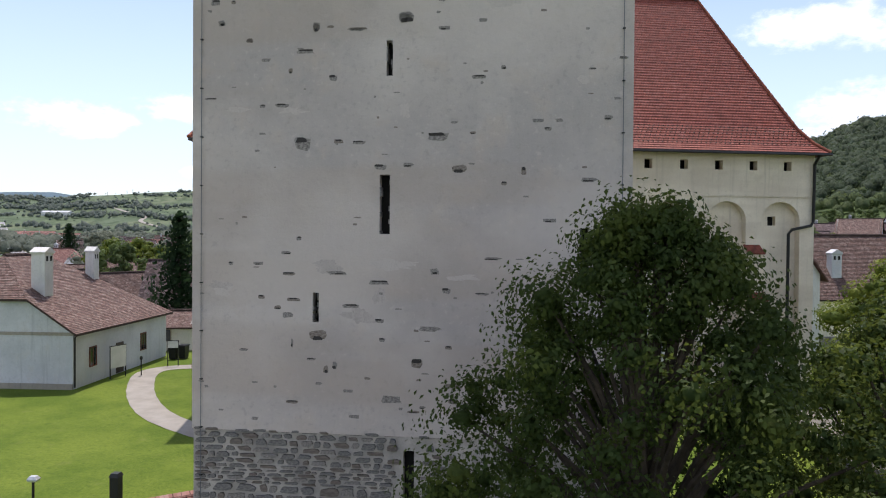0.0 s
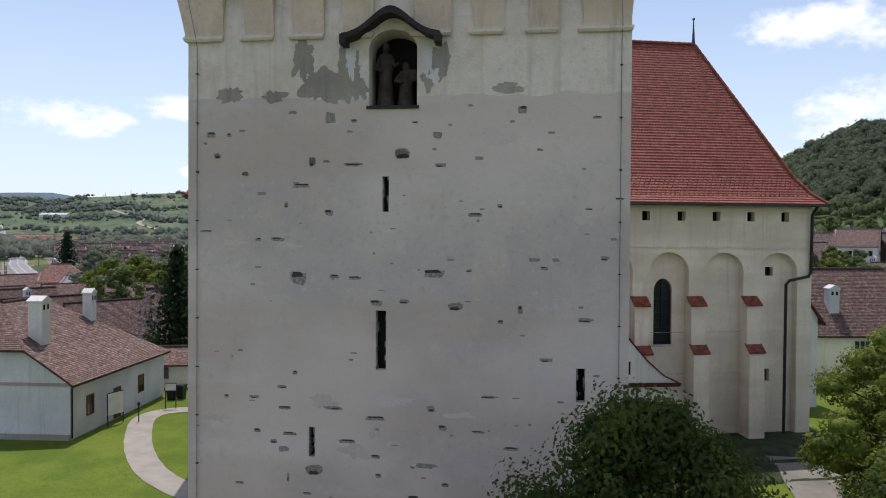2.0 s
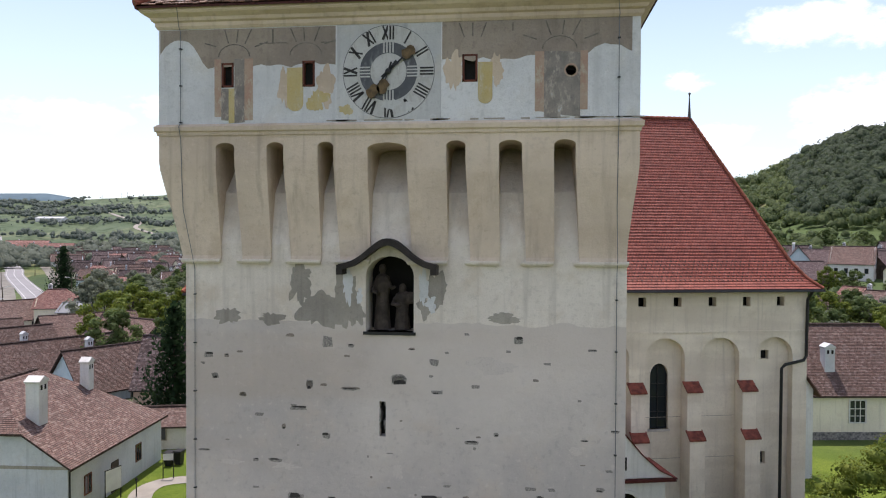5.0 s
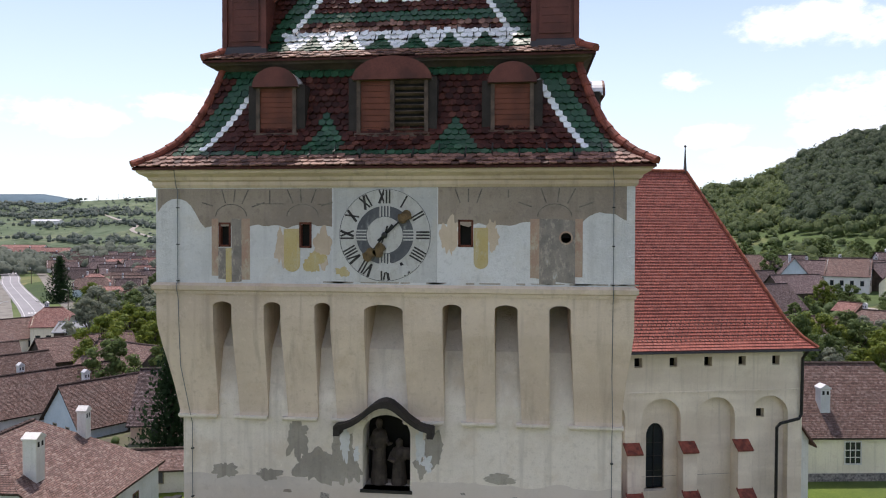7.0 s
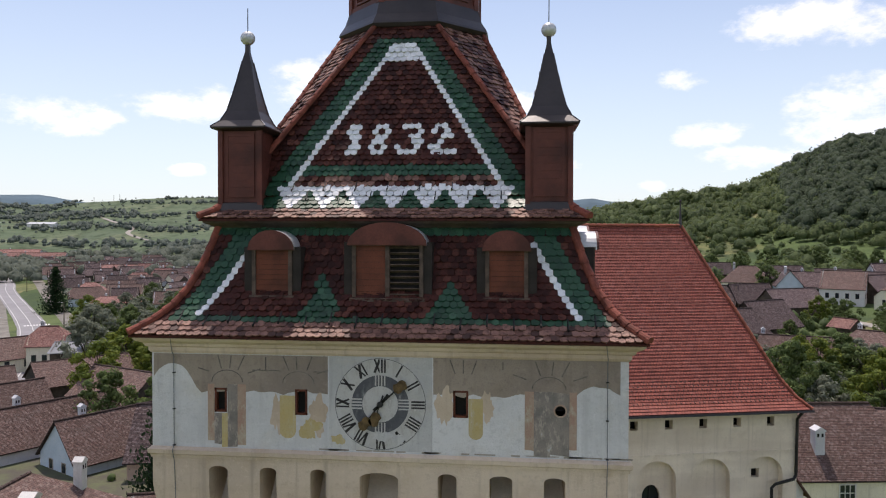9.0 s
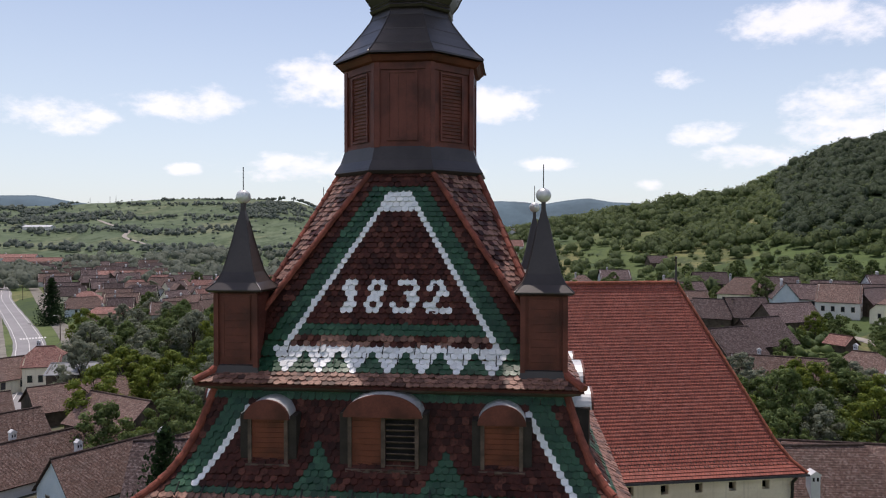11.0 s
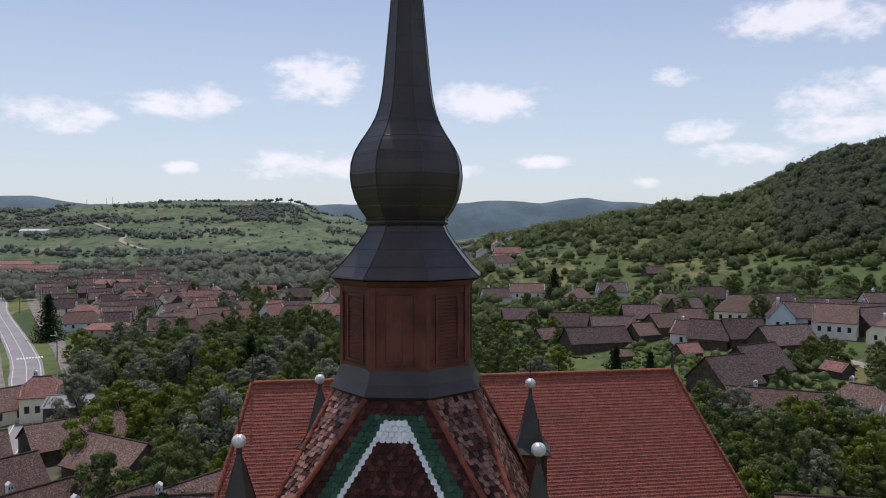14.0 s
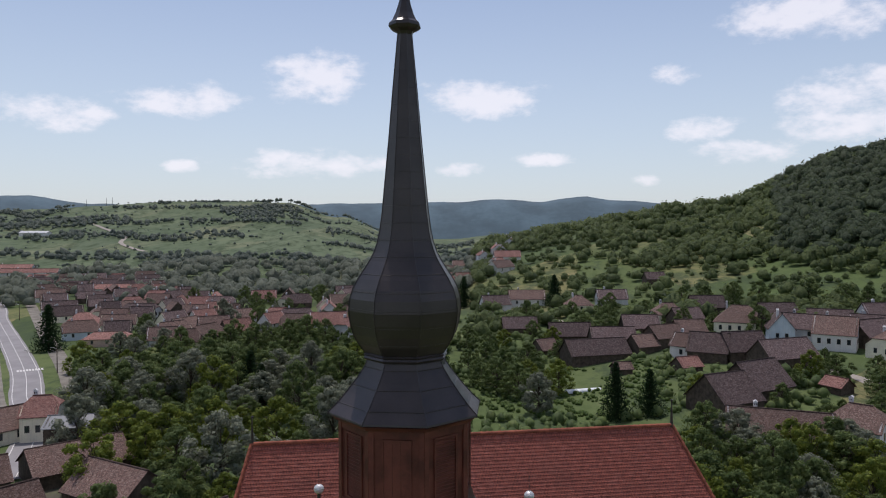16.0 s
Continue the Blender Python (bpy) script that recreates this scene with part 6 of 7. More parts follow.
def spruce(name, seed, tall, radius, label):
    rnd = random.Random(seed)
    t = empty(name, label, "tree")
    bm = bmesh.new()
    tube(bm, [(0, 0, -0.3), (0, 0, tall * 0.5), (0, 0, tall * 0.98)], [tall * 0.02, tall * 0.012, 0.02], 7)
    part("trunk", bm, M_BARK, t)
    pts = []
    layers = int(tall * 2.2)
    for k in range(layers):
        f = k / layers
        z = tall * (0.06 + 0.93 * f)
        r = radius * (1 - f) ** 0.85 + 0.12
        for j in range(max(5, int(11 * (1 - f)) + 4)):
            a = 2 * math.pi * (j + rnd.random()) / max(5, int(11 * (1 - f)) + 4)
            rr = r * rnd.uniform(0.75, 1.1)
            for s in range(7):
                q = rr * (s + 1) / 7
                pts.append((Vector((q * math.cos(a), q * math.sin(a), z - q * 0.32 + rnd.uniform(-0.1, 0.1))), Vector((math.cos(a), math.sin(a), -0.5))))
    leaf_mesh("needles", rnd, pts, max(0.35, tall * 0.035), M_NEEDLE, t, 2)
    return t


lime = tree("lime_tree", 3, 10.4, 4.5, 0.22, 260, 0.088, 400, M_LEAF, "dark green leafy lime tree in front of the tower", 1, 0.2,
            ((0, 1.0), (0.42, 0.95), (0.6, 0.74), (0.76, 0.52), (0.9, 0.30), (1, 0.1)), (0.07, 0.25), 0.25,
            (), (0.12, 1.3), 0.75)
lime.location = (4.9, -4.5, 0)
lime.scale = (0.92, 0.78, 1.0)

# ---- bare stones and stains on the tower ----
UNIT = []
for k in range(12):
    bm = bmesh.new()
    blob(bm, 0, 0, 1, 1, 0.0, 1.0, 40 + k, 9)
    UNIT.append(mesh_of("stone", bm, (M_BARESTONE, M_BARESTONE2, M_BARESTONE)[k % 3]))

# flat patches that carry the painted shade of the stone recesses
SHADE_PATCH = []
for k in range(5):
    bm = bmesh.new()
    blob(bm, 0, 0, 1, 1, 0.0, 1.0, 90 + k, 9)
    SHADE_PATCH.append(mesh_of("plaster_hollow", bm, M_RECESSSHADE))


BASE_UNIT = []
for k in range(12):
    bm = bmesh.new()
    blob(bm, 0, 0, 1, 1, 0.0, 1.0, 140 + k, 9)
    BASE_UNIT.append(mesh_of("stone", bm, (M_STONE, M_STONE_WARM, M_BARESTONE, M_STONE)[k % 4]))


def stone(x, z, w, h, y, depth, k, parent):
    ob = new("stone", (BASE_UNIT if parent is base else UNIT)[k % 12])
    ob.parent = parent
    ob.matrix_basis = Matrix.Translation((x, y, z)) @ Matrix.Diagonal((w, depth, h, 1))


def bare_stones(rows):
    for x, z, w, h in rows:
        k = int(abs(x * 31 + z * 17))
        stone(x, z, w * 1.1, h * 1.25, FRONT + 0.002, 0.008, k, shaft)
        if k % 5:  # flat dark patch painted as shade in the hollow where plaster came away
            ob = new("plaster_hollow", SHADE_PATCH[k % 5])
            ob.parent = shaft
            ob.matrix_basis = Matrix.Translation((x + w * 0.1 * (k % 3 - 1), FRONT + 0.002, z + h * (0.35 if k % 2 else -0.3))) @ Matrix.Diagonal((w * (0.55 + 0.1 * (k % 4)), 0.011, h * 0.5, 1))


bare_stones([(1.73, 15.67, 0.11, 0.05), (-2.4, 15.57, 0.19, 0.07), (2.89, 15.55, 0.24, 0.16), (-1.51, 15.44, 0.24, 0.22), (4.53, 15.36, 0.24, 0.05), (-0.94, 15.35, 0.14, 0.07), (0.47, 15.31, 0.14, 0.05), (-4.4, 15.07, 0.22, 0.11), (-3.95, 15.06, 0.11, 0.07), (0.99, 15.01, 0.24, 0.14), (0.19, 14.61, 0.32, 0.22), (0.16, 14.59, 0.27, 0.19), (-4.24, 14.58, 0.16, 0.11), (-4.24, 14.56, 0.14, 0.08), (1.93, 14.48, 0.22, 0.08), (-1.94, 14.44, 0.19, 0.19), (-1.95, 14.41, 0.16, 0.16), (-0.95, 14.37, 0.43, 0.05), (-0.99, 14.34, 0.4, 0.05), (1.06, 14.33, 0.24, 0.08), (-3.56, 14.16, 0.14, 0.08), (-3.54, 14.15, 0.14, 0.09)])
bare_stones([(-2.21, 13.87, 0.4, 0.08), (-3.14, 13.69, 0.22, 0.07), (5.06, 13.56, 0.19, 0.05), (-2.56, 13.42, 0.11, 0.11), (2.41, 13.41, 0.11, 0.08), (4.38, 13.34, 0.16, 0.04), (-1.53, 13.24, 0.22, 0.12), (1.84, 13.2, 0.38, 0.08), (-4.52, 12.8, 0.35, 0.04), (-2.75, 12.62, 0.38, 0.08), (-3.24, 12.61, 0.16, 0.07), (4.73, 12.25, 0.19, 0.08), (3.18, 12.2, 0.3, 0.08), (3.66, 12.2, 0.16, 0.07), (3.41, 12.01, 0.19, 0.07), (1.72, 11.94, 0.16, 0.05), (0.96, 11.86, 0.46, 0.16), (-1.39, 11.77, 0.22, 0.08), (-0.89, 11.74, 0.3, 0.07), (-2.25, 11.72, 0.43, 0.27), (0.24, 11.22, 0.24, 0.08), (-0.4, 11.17, 0.32, 0.11)])
bare_stones([(1.41, 11.12, 0.38, 0.15), (2.88, 11.07, 0.11, 0.16), (4.32, 10.87, 0.35, 0.08), (2.44, 10.79, 0.14, 0.08), (3.47, 9.96, 0.27, 0.08), (-2.34, 9.51, 0.14, 0.09), (-2.64, 9.18, 0.22, 0.07), (2.2, 9.09, 0.38, 0.05), (-3.32, 8.92, 0.22, 0.07), (-3.99, 8.91, 0.11, 0.07), (0.87, 8.78, 0.19, 0.12), (-1.42, 8.72, 0.43, 0.07), (-2.57, 8.68, 0.32, 0.07), (-0.43, 8.51, 0.46, 0.08), (1.15, 8.34, 0.22, 0.11), (1.97, 8.28, 0.35, 0.05), (-3.24, 8.13, 0.16, 0.08), (-2.45, 8.08, 0.32, 0.07), (-1.1, 7.95, 0.46, 0.08), (2.72, 7.93, 0.35, 0.07), (-2.84, 7.89, 0.16, 0.08), (-2.59, 7.72, 0.24, 0.12)])
bare_stones([(-0.4, 7.62, 0.24, 0.08), (0.76, 7.46, 0.49, 0.09), (-1.88, 7.25, 0.46, 0.2), (-0.33, 7.18, 0.14, 0.08), (-2.49, 7.06, 0.05, 0.16), (1.21, 7.04, 0.16, 0.07), (-3.66, 6.87, 0.22, 0.05), (-2.01, 6.69, 0.22, 0.05), (0.48, 6.65, 0.27, 0.19), (-1.46, 6.56, 0.11, 0.14), (-1.67, 6.46, 0.11, 0.16), (-0.68, 6.28, 0.14, 0.05), (1.32, 6.16, 0.4, 0.09), (-1.15, 5.97, 0.27, 0.07), (-0.12, 5.81, 0.46, 0.14), (1.3, 5.81, 0.19, 0.11), (-2.48, 5.67, 0.32, 0.07), (0.61, 5.65, 0.14, 0.05), (0.41, 5.54, 0.27, 0.05), (-0.99, 5.38, 0.22, 0.08), (-3.38, 5.25, 0.16, 0.07)])
rnd = random.Random(77)
for k in range(70):
    x, z = rnd.uniform(-4.8, 5.1), rnd.uniform(5.2, 15.3)
    if not any(a - 0.2 < x < b + 0.2 and c - 0.2 < z < d + 0.2 for a, b, c, d in SLITS):
        stone(x, z, rnd.uniform(0.05, 0.2), rnd.uniform(0.03, 0.07), FRONT + 0.002, 0.006, k, shaft)
z, k = 2.55, 0
while z < 5.0:
    h = rnd.choice((0.06, 0.08, 0.1, 0.13, 0.17, 0.21))
    x = SIDE_L + 0.04
    while x < 5.1:
        wd = rnd.uniform(0.14, 0.52) * (0.75 + h * 2)
        if x + wd < 0.14 or x > 0.46:
            near = x < 0.3
            if near or k % 3:
                stone(x + wd / 2, z + h / 2 + rnd.uniform(-0.01, 0.01), wd * rnd.uniform(0.8, 0.97), h * rnd.uniform(0.72, 0.98), FRONT + 0.052, 0.05 + rnd.uniform(-0.02, 0.03), k, base)
        x += wd + rnd.uniform(0.01, 0.04)
        k += 1
        if x > 1.2:
            break
    z += h + rnd.uniform(0.006, 0.02)
for x0, x1, seed in ((SIDE_L, -0.63, 2.0), (0.53, SIDE_R, 9.0)):
    edge = ragged(x0, x1, 15.57, 15.9, 0.12, seed)
    painted("plaster_edge", [(x, zz) for x, zz in edge], M_SHAFT, FRONT - 0.004)
for x, z, w_, h_, seed in ((-2.2, 16.75, 0.4, 0.8, 1), (-1.75, 16.2, 0.9, 0.7, 2), (-1.15, 16.5, 0.42, 1.1, 3), (-0.85, 16.2, 0.4, 0.7, 4), (1.05, 16.6, 0.34, 0.65, 5), (0.78, 16.3, 0.3, 0.5, 6),
                           (-3.9, 16.0, 0.5, 0.3, 7), (-2.9, 15.95, 0.5, 0.25, 8), (2.6, 16.05, 0.6, 0.2, 9), (-2.1, 17.05, 0.3, 0.3, 10)):
    bm = bmesh.new()
    stain(bm, x, z, w_ * 1.25, h_ * 1.2, FRONT, 0.005 + 0.0006 * seed, 200 + seed)
    part("bare_patch", bm, M_STAINPATCH, tower, "brown-grey bare plaster patch")
for x, z, w_, h_, seed in ((-1.05, 16.7, 0.22, 0.7, 1), (0.72, 16.75, 0.18, 0.6, 2), (-0.75, 16.5, 0.12, 0.35, 3), (0.9, 16.35, 0.2, 0.3, 4)):
    bm = bmesh.new()
    stain(bm, x, z, w_ * 1.2, h_ * 1.2, FRONT - 0.012, 0.003, 230 + seed)
    part("white_streak", bm, M_WHITE, tower)
rnd = random.Random(12)
for k in range(15):  # smears of later plaster and thin worn spots on the shaft
    x, z = rnd.uniform(-4.6, 4.9), rnd.choice((rnd.uniform(8.0, 9.4), rnd.uniform(5.2, 15.2), rnd.uniform(11.6, 13.6)))
    w_, h_ = rnd.uniform(0.25, 1.1), rnd.uniform(0.12, 0.42)
    if any(a - w_ / 2 - 0.1 < x < b + w_ / 2 + 0.1 and c - 0.4 < z < d + 0.4 for a, b, c, d in SLITS) or abs(x - 0.15) + w_ / 2 > 5.0:
        continue
    bm = bmesh.new()
    stain(bm, x, z, w_, h_, FRONT, 0.0012 + 0.0001 * k, 300 + k)
    part("plaster_smear", bm, (M_SMEAR, M_SMEAR, M_WORN)[k % 3], shaft)

# ---- parish house details ----
def on_parish(bm_fn, name, mat, label=""):
    bm = bmesh.new()
    bm_fn(bm)
    return part(name, bm, mat, parish, label)


for x in (-4.2, 2.6):
    window_part(parish, x, 1.15, 0.7, 1.15, -6.6, M_WOOD, True)
on_parish(lambda bm: box(bm, -1.3, -0.35, -6.66, -6.5, 0.05, 2.15), "door", M_OLDWOOD, "dark wooden door")
on_parish(lambda bm: box(bm, -6.44, -6.38, -6.6, 6.6, 3.35, 3.55), "gable_band", M_STAINPATCH)
on_parish(lambda bm: box(bm, -6.5, -6.35, -6.6, 6.6, -0.3, 0.35), "plinth", M_STAINPATCH)
on_parish(lambda bm: tube(bm, [(-6.3, -6.85, 3.4), (-6.3, -6.66, 3.2), (-6.3, -6.66, 0.1)], 0.05, 6), "downpipe", M_IRON)
for x, y, top, w_ in ((-4.5, -3.4, 8.35, 0.45), (2.9, -2.5, 8.3, 0.34)):
    chimney_part(parish, x, y, 5.2, top, w_, M_LIMEWHITE)


def beside(x, y):
    return Matrix.Translation((x, y, height(x, y)))


def notice_board(x, y, turn, wide, tall, low):
    ob = empty("notice_board", "white information board on black posts", "sign", m=beside(x, y) @ Matrix.Rotation(radians(turn), 4, "Z"))
    for s in (-1, 1):
        bm = bmesh.new()
        box(bm, s * wide / 2 - 0.03, s * wide / 2 + 0.03, -0.03, 0.03, -0.2, tall)
        part("post", bm, M_IRON, ob)
    bm = bmesh.new()
    box(bm, -wide / 2, wide / 2, -0.045, -0.03, low, tall - 0.05)
    part("panel", bm, M_PAPER, ob)
    bm = bmesh.new()
    box(bm, -wide / 2, wide / 2, -0.03, 0.03, tall - 0.05, tall)
    part("rail", bm, M_IRON, ob)


notice_board(-24.4, 28.6, 75, 1.3, 2.2, 0.7)
notice_board(-22.9, 33.2, 10, 0.75, 1.9, 1.35)
for x, y in ((-24.3, 36.0), (-23.7, 36.4)):
    ob = empty("wheelie_bin", "black plastic wheeled rubbish bin by the wall", "bin", "bins", m=beside(x, y))
    bm = bmesh.new()
    loft(bm, [(-0.24, 0.24, -0.28, 0.28, 0.04), (-0.3, 0.3, -0.36, 0.36, 1.0)])
    part("body", bm, M_BLACKPLASTIC, ob)
    bm = bmesh.new()
    loft(bm, [(-0.33, 0.33, -0.4, 0.4, 1.0), (-0.3, 0.3, -0.36, 0.36, 1.1)])
    part("lid", bm, M_BLACKPLASTIC, ob)
ob = empty("garden_lamp", "short black garden lamp on the lawn", "lamp", m=beside(-23.2, 29.4))
bm = bmesh.new()
tube(bm, [(0, 0, -0.1), (0, 0, 1.1)], 0.04, 8)
part("post", bm, M_IRON, ob)
bm = bmesh.new()
ring_solid(bm, [(0.06, 1.1), (0.09, 1.15), (0.09, 1.3), (0.03, 1.36)], 10, 0)
part("head", bm, M_IRON, ob)
ob = empty("yard_lamp", "slim grey lamp post with flat head", "lamp", m=Matrix.Translation((-10.1, 1.36, 0)))
bm = bmesh.new()
tube(bm, [(0, 0, -0.1), (0, 0, 2.98)], 0.035, 8)
part("post", bm, M_IRON, ob)
bm = bmesh.new()
loft(bm, [(-0.1, 0.12, -0.08, 0.08, 2.96), (-0.12, 0.16, -0.1, 0.1, 3.02), (-0.08, 0.1, -0.06, 0.06, 3.1)])
part("head", bm, M_TIN, ob, "pale metal lamp head")
ob = empty("dark_post", "dark boxed post on the lawn", "post", m=Matrix.Translation((-8.25, 2.2, 0)))
bm = bmesh.new()
loft(bm, [(-0.12, 0.12, -0.12, 0.12, -0.1), (-0.12, 0.12, -0.12, 0.12, 2.9)])
part("box", bm, M_IRON, ob)
bm = bmesh.new()
loft(bm, [(-0.14, 0.14, -0.14, 0.14, 2.9), (-0.1, 0.1, -0.1, 0.1, 3.0)])
part("cap", bm, M_IRON, ob)
ob = empty("yard_wall", "low stone wall with red tile coping beside the tower", "wall")
bm = bmesh.new()
box(bm, -2.3, 0, -0.25, 0.25, -0.2, 2.9)
body = part("wall_body", bm, M_MORTAR, ob)
bm = bmesh.new()
deck(bm, [((-2.3, -0.45, 2.85), (0, -0.45, 2.85)), ((-2.3, 0, 3.25), (0, 0, 3.25))], 0.08, step=0.02)
deck(bm, [((0, 0.45, 2.85), (-2.3, 0.45, 2.85)), ((0, 0, 3.25), (-2.3, 0, 3.25))], 0.08, step=0.02)
part("coping", bm, M_NEWROOF, ob)
ob.matrix_world = Matrix.Translation((-5.15, 0.6, 0)) @ Matrix.Rotation(radians(38), 4, "Z")
ob = empty("garden_bench", "small wooden bench on the lawn", "bench", m=beside(-19.2, 30.4) @ Matrix.Rotation(radians(60), 4, "Z"))
for y, z in ((-0.15, 0.45), (0.0, 0.45), (0.15, 0.45), (0.24, 0.65), (0.27, 0.8)):
    bm = bmesh.new()
    box(bm, -0.8, 0.8, y - 0.06, y + 0.06, z, z + 0.04)
    part("slat", bm, M_WOOD, ob)
for x in (-0.6, 0.6):
    bm = bmesh.new()
    box(bm, x - 0.05, x + 0.05, -0.2, 0.2, -0.05, 0.45)
    part("leg", bm, M_STONE, ob)


def ribbon(name, line, wide, material, label, lift=0.03, category="path"):
    """A strip that follows the ground along a line of points, rounded at the bends."""
    pts = []
    for i in range(len(line) - 1):
        p0, p1, p2, p3 = [Vector(line[min(max(j, 0), len(line) - 1)]) for j in (i - 1, i, i + 1, i + 2)]
        for k in range(8):
            t = k / 8
            pts.append(0.5 * (2 * p1 + (p2 - p0) * t + (2 * p0 - 5 * p1 + 4 * p2 - p3) * t * t + (3 * p1 - p0 - 3 * p2 + p3) * t ** 3))
    pts.append(Vector(line[-1]))
    verts, faces = [], []
    for i, p in enumerate(pts):
        d = (pts[min(i + 1, len(pts) - 1)] - pts[max(i - 1, 0)]).normalized()
        side = Vector((-d.y, d.x))
        for s in (-1, -0.33, 0.33, 1):
            q = p + side * s * wide / 2 * (1 + 0.02 * math.sin(i * 1.7 + s))
            verts.append((q.x, q.y, height(q.x, q.y) + lift))
    for i in range(len(pts) - 1):
        for j in range(3):
            faces.append((i * 4 + j, i * 4 + j + 1, i * 4 + j + 5, i * 4 + j + 4))
    return tagged(raw(name, verts, faces, material), label, category, kind="structure"), pts


ribbon("gravel_path", [(-18.0, 34.0), (-20.5, 33.4), (-22.8, 32.3), (-23.2, 30.2), (-21.6, 26.6), (-19.3, 22.8), (-16.5, 19.4), (-13, 16.8), (-9, 14.6), (-6, 12)], 1.6, M_GRAVEL, "pale curving gravel path over the lawn")
# dark strip laid over the lawn where the nave's shade falls
ribbon("shaded_bed", [(-2, 20.2), (8, 22.7), (14, 24.2), (20, 25.7), (23, 26.4)], 7.4, M_LAWNSHADE, "near-black green strip painted as the church's shade on the lawn", 0.03, "ground cover")
ribbon("courtyards", [(-26, 48), (-40, 58), (-56, 72), (-74, 92)], 30, M_EARTH, "trodden earth courtyards between the farm roofs", 0.04, "yard")
# added ground out of view; it keeps green lawn bounce off the tower
ribbon("yard", [(-14, -22), (-4, -14), (6, -9), (18, -3), (26, 8), (27, 24)], 22, M_DIRT, "unseen gravel yard added for neutral bounce light on the tower front")
ROAD = [(-78, 92), (-88, 110), (-101, 130), (-118, 150), (-142, 182), (-192, 242), (-237, 294), (-262, 326), (-335, 412), (-485, 590), (-560, 680)]
road, road_line = ribbon("road", ROAD, 8.2, M_ASPHALT, "grey asphalt main road with white markings", 0.12, "road")


def stripe(off, wide, a, b, dash=0):
    verts, faces = [], []
    for i in range(a, b):
        if dash and i % dash:
            continue
        o = len(verts)
        for p, q in ((road_line[i], road_line[i + 1]),):
            d = (q - p).normalized()
            s = Vector((-d.y, d.x))
            for e, f in ((p, off - wide / 2), (p, off + wide / 2), (q, off + wide / 2), (q, off - wide / 2)):
                v = e + s * f
                verts.append((v.x, v.y, height(v.x, v.y) + 0.2))
        faces.append((o, o + 3, o + 2, o + 1))
    ob = raw("road_marking", verts, faces, M_PAINT, road)


for off in (-3.3, 0.1, 3.3):
    stripe(off, 0.18, 0, len(road_line) - 2)
bm = bmesh.new()
at = Vector((-141.7, 183.8))
d = Vector((-0.61, 0.79))
for k in range(9):
    s = Vector((d.y, -d.x)) * (-3.2 + k * 0.8)
    q = at + s
    vs = [bm.verts.new((*(q + d * a + Vector((d.y, -d.x)) * b), height(q.x, q.y) + 0.22)) for a, b in ((-1.6, -0.28), (-1.6, 0.28), (1.6, 0.28), (1.6, -0.28))]
    bm.faces.new(vs)
part("zebra_crossing", bm, M_PAINT, road)
for k in range(7, 60, 8):
    p, q = road_line[k], road_line[k + 1]
    side = Vector((-(q - p).y, (q - p).x)).normalized() * (8.5 if k % 16 == 7 else -8.0)
    ob = empty("utility_pole", "slim grey wooden pole with a lamp beside the road", "pole", "roadside poles", m=beside(p.x + side.x, p.y + side.y))
    bm = bmesh.new()
    tube(bm, [(0, 0, -0.3), (0, 0, 7.5)], [0.16, 0.1], 6)
    part("post", bm, M_OLDWOOD, ob)
    bm = bmesh.new()
    tube(bm, [(0, 0, 7.2), (-side.x * 0.12, -side.y * 0.12, 7.6), (-side.x * 0.22, -side.y * 0.22, 7.6)], 0.05, 5)
    part("lamp_arm", bm, M_TIN, ob)
ribbon("verge", [(-110, 157), (-134, 189), (-179, 246), (-237, 319), (-332, 437)], 5.0, M_DIRT, "pale dusty verge beside the road", 0.06)
ribbon("verge", [(-109, 128), (-126, 148), (-150, 178), (-195, 235), (-253, 308)], 5.5, M_DIRT, "pale dusty verge beside the road", 0.06)
ribbon("lane", [(92, 140), (86, 148), (83, 160), (76, 170), (62, 186), (48, 214), (34, 238), (22, 262), (8, 272)], 3.6, M_GRAVEL, "pale village lane", 0.08)
ribbon("hill_track", [(-663, 1013), (-588, 936), (-520, 864), (-486, 831), (-456, 792), (-431, 735), (-391, 694), (-368, 680)], 5.0, M_GRAVEL, "pale track up the hillside", 0.5)

# ---- village ----
OLD, BARN, NEW = M_OLDROOF, M_OLDROOF2, M_NEWROOF
SHEET = M_SHEET
LAB = {SHEET: "grey sheet metal roof", OLD: "brown tile roof", BARN: "dark weathered tile roof", NEW: "fresh red tile roof"}
WALLS = {M_HOUSEWALL: "grey plastered", M_BLUEWALL: "pale blue", M_CREAM: "cream plastered", M_LIMEWHITE: "whitewashed", M_OLDWOOD: "dark wooden", M_PINK: "pink plastered"}


def village(x, y, turn, long, wide, eave, rise, wall_mat, roof_mat, hip=0.0, exact=False, **more):
    kind = "barn" if wall_mat is M_OLDWOOD else "house"
    if kind == "barn":
        more.setdefault("windows", 0)
        more.setdefault("gable_windows", 0)
        more.setdefault("chimneys", 0)
        more.setdefault("doors", 1)
    shape = "hipped" if hip else "gabled"
    if y > 125 and not exact:  # the small farmsteads of the valley
        long, wide, eave, rise = long * 0.86, wide * 0.82, eave * 0.8, rise * 0.84
    return house(x, y, turn, long, wide, eave, rise, wall_mat, roof_mat, hip, f"{WALLS[wall_mat]} {kind} with {shape} {LAB[roof_mat]}", group="village " + kind + "s", category=kind, name=kind, **more)


# near roofs beyond the lawn
village(-43.2, 59.8, 60, 11.5, 7.8, 2.4, 3.9, M_BLUEWALL, OLD, course=True, base=-0.9, windows=1)
village(-53.0, 63.5, 60, 15, 7.2, 2.6, 3.7, M_HOUSEWALL, OLD, course=True, base=-0.9, windows=1)
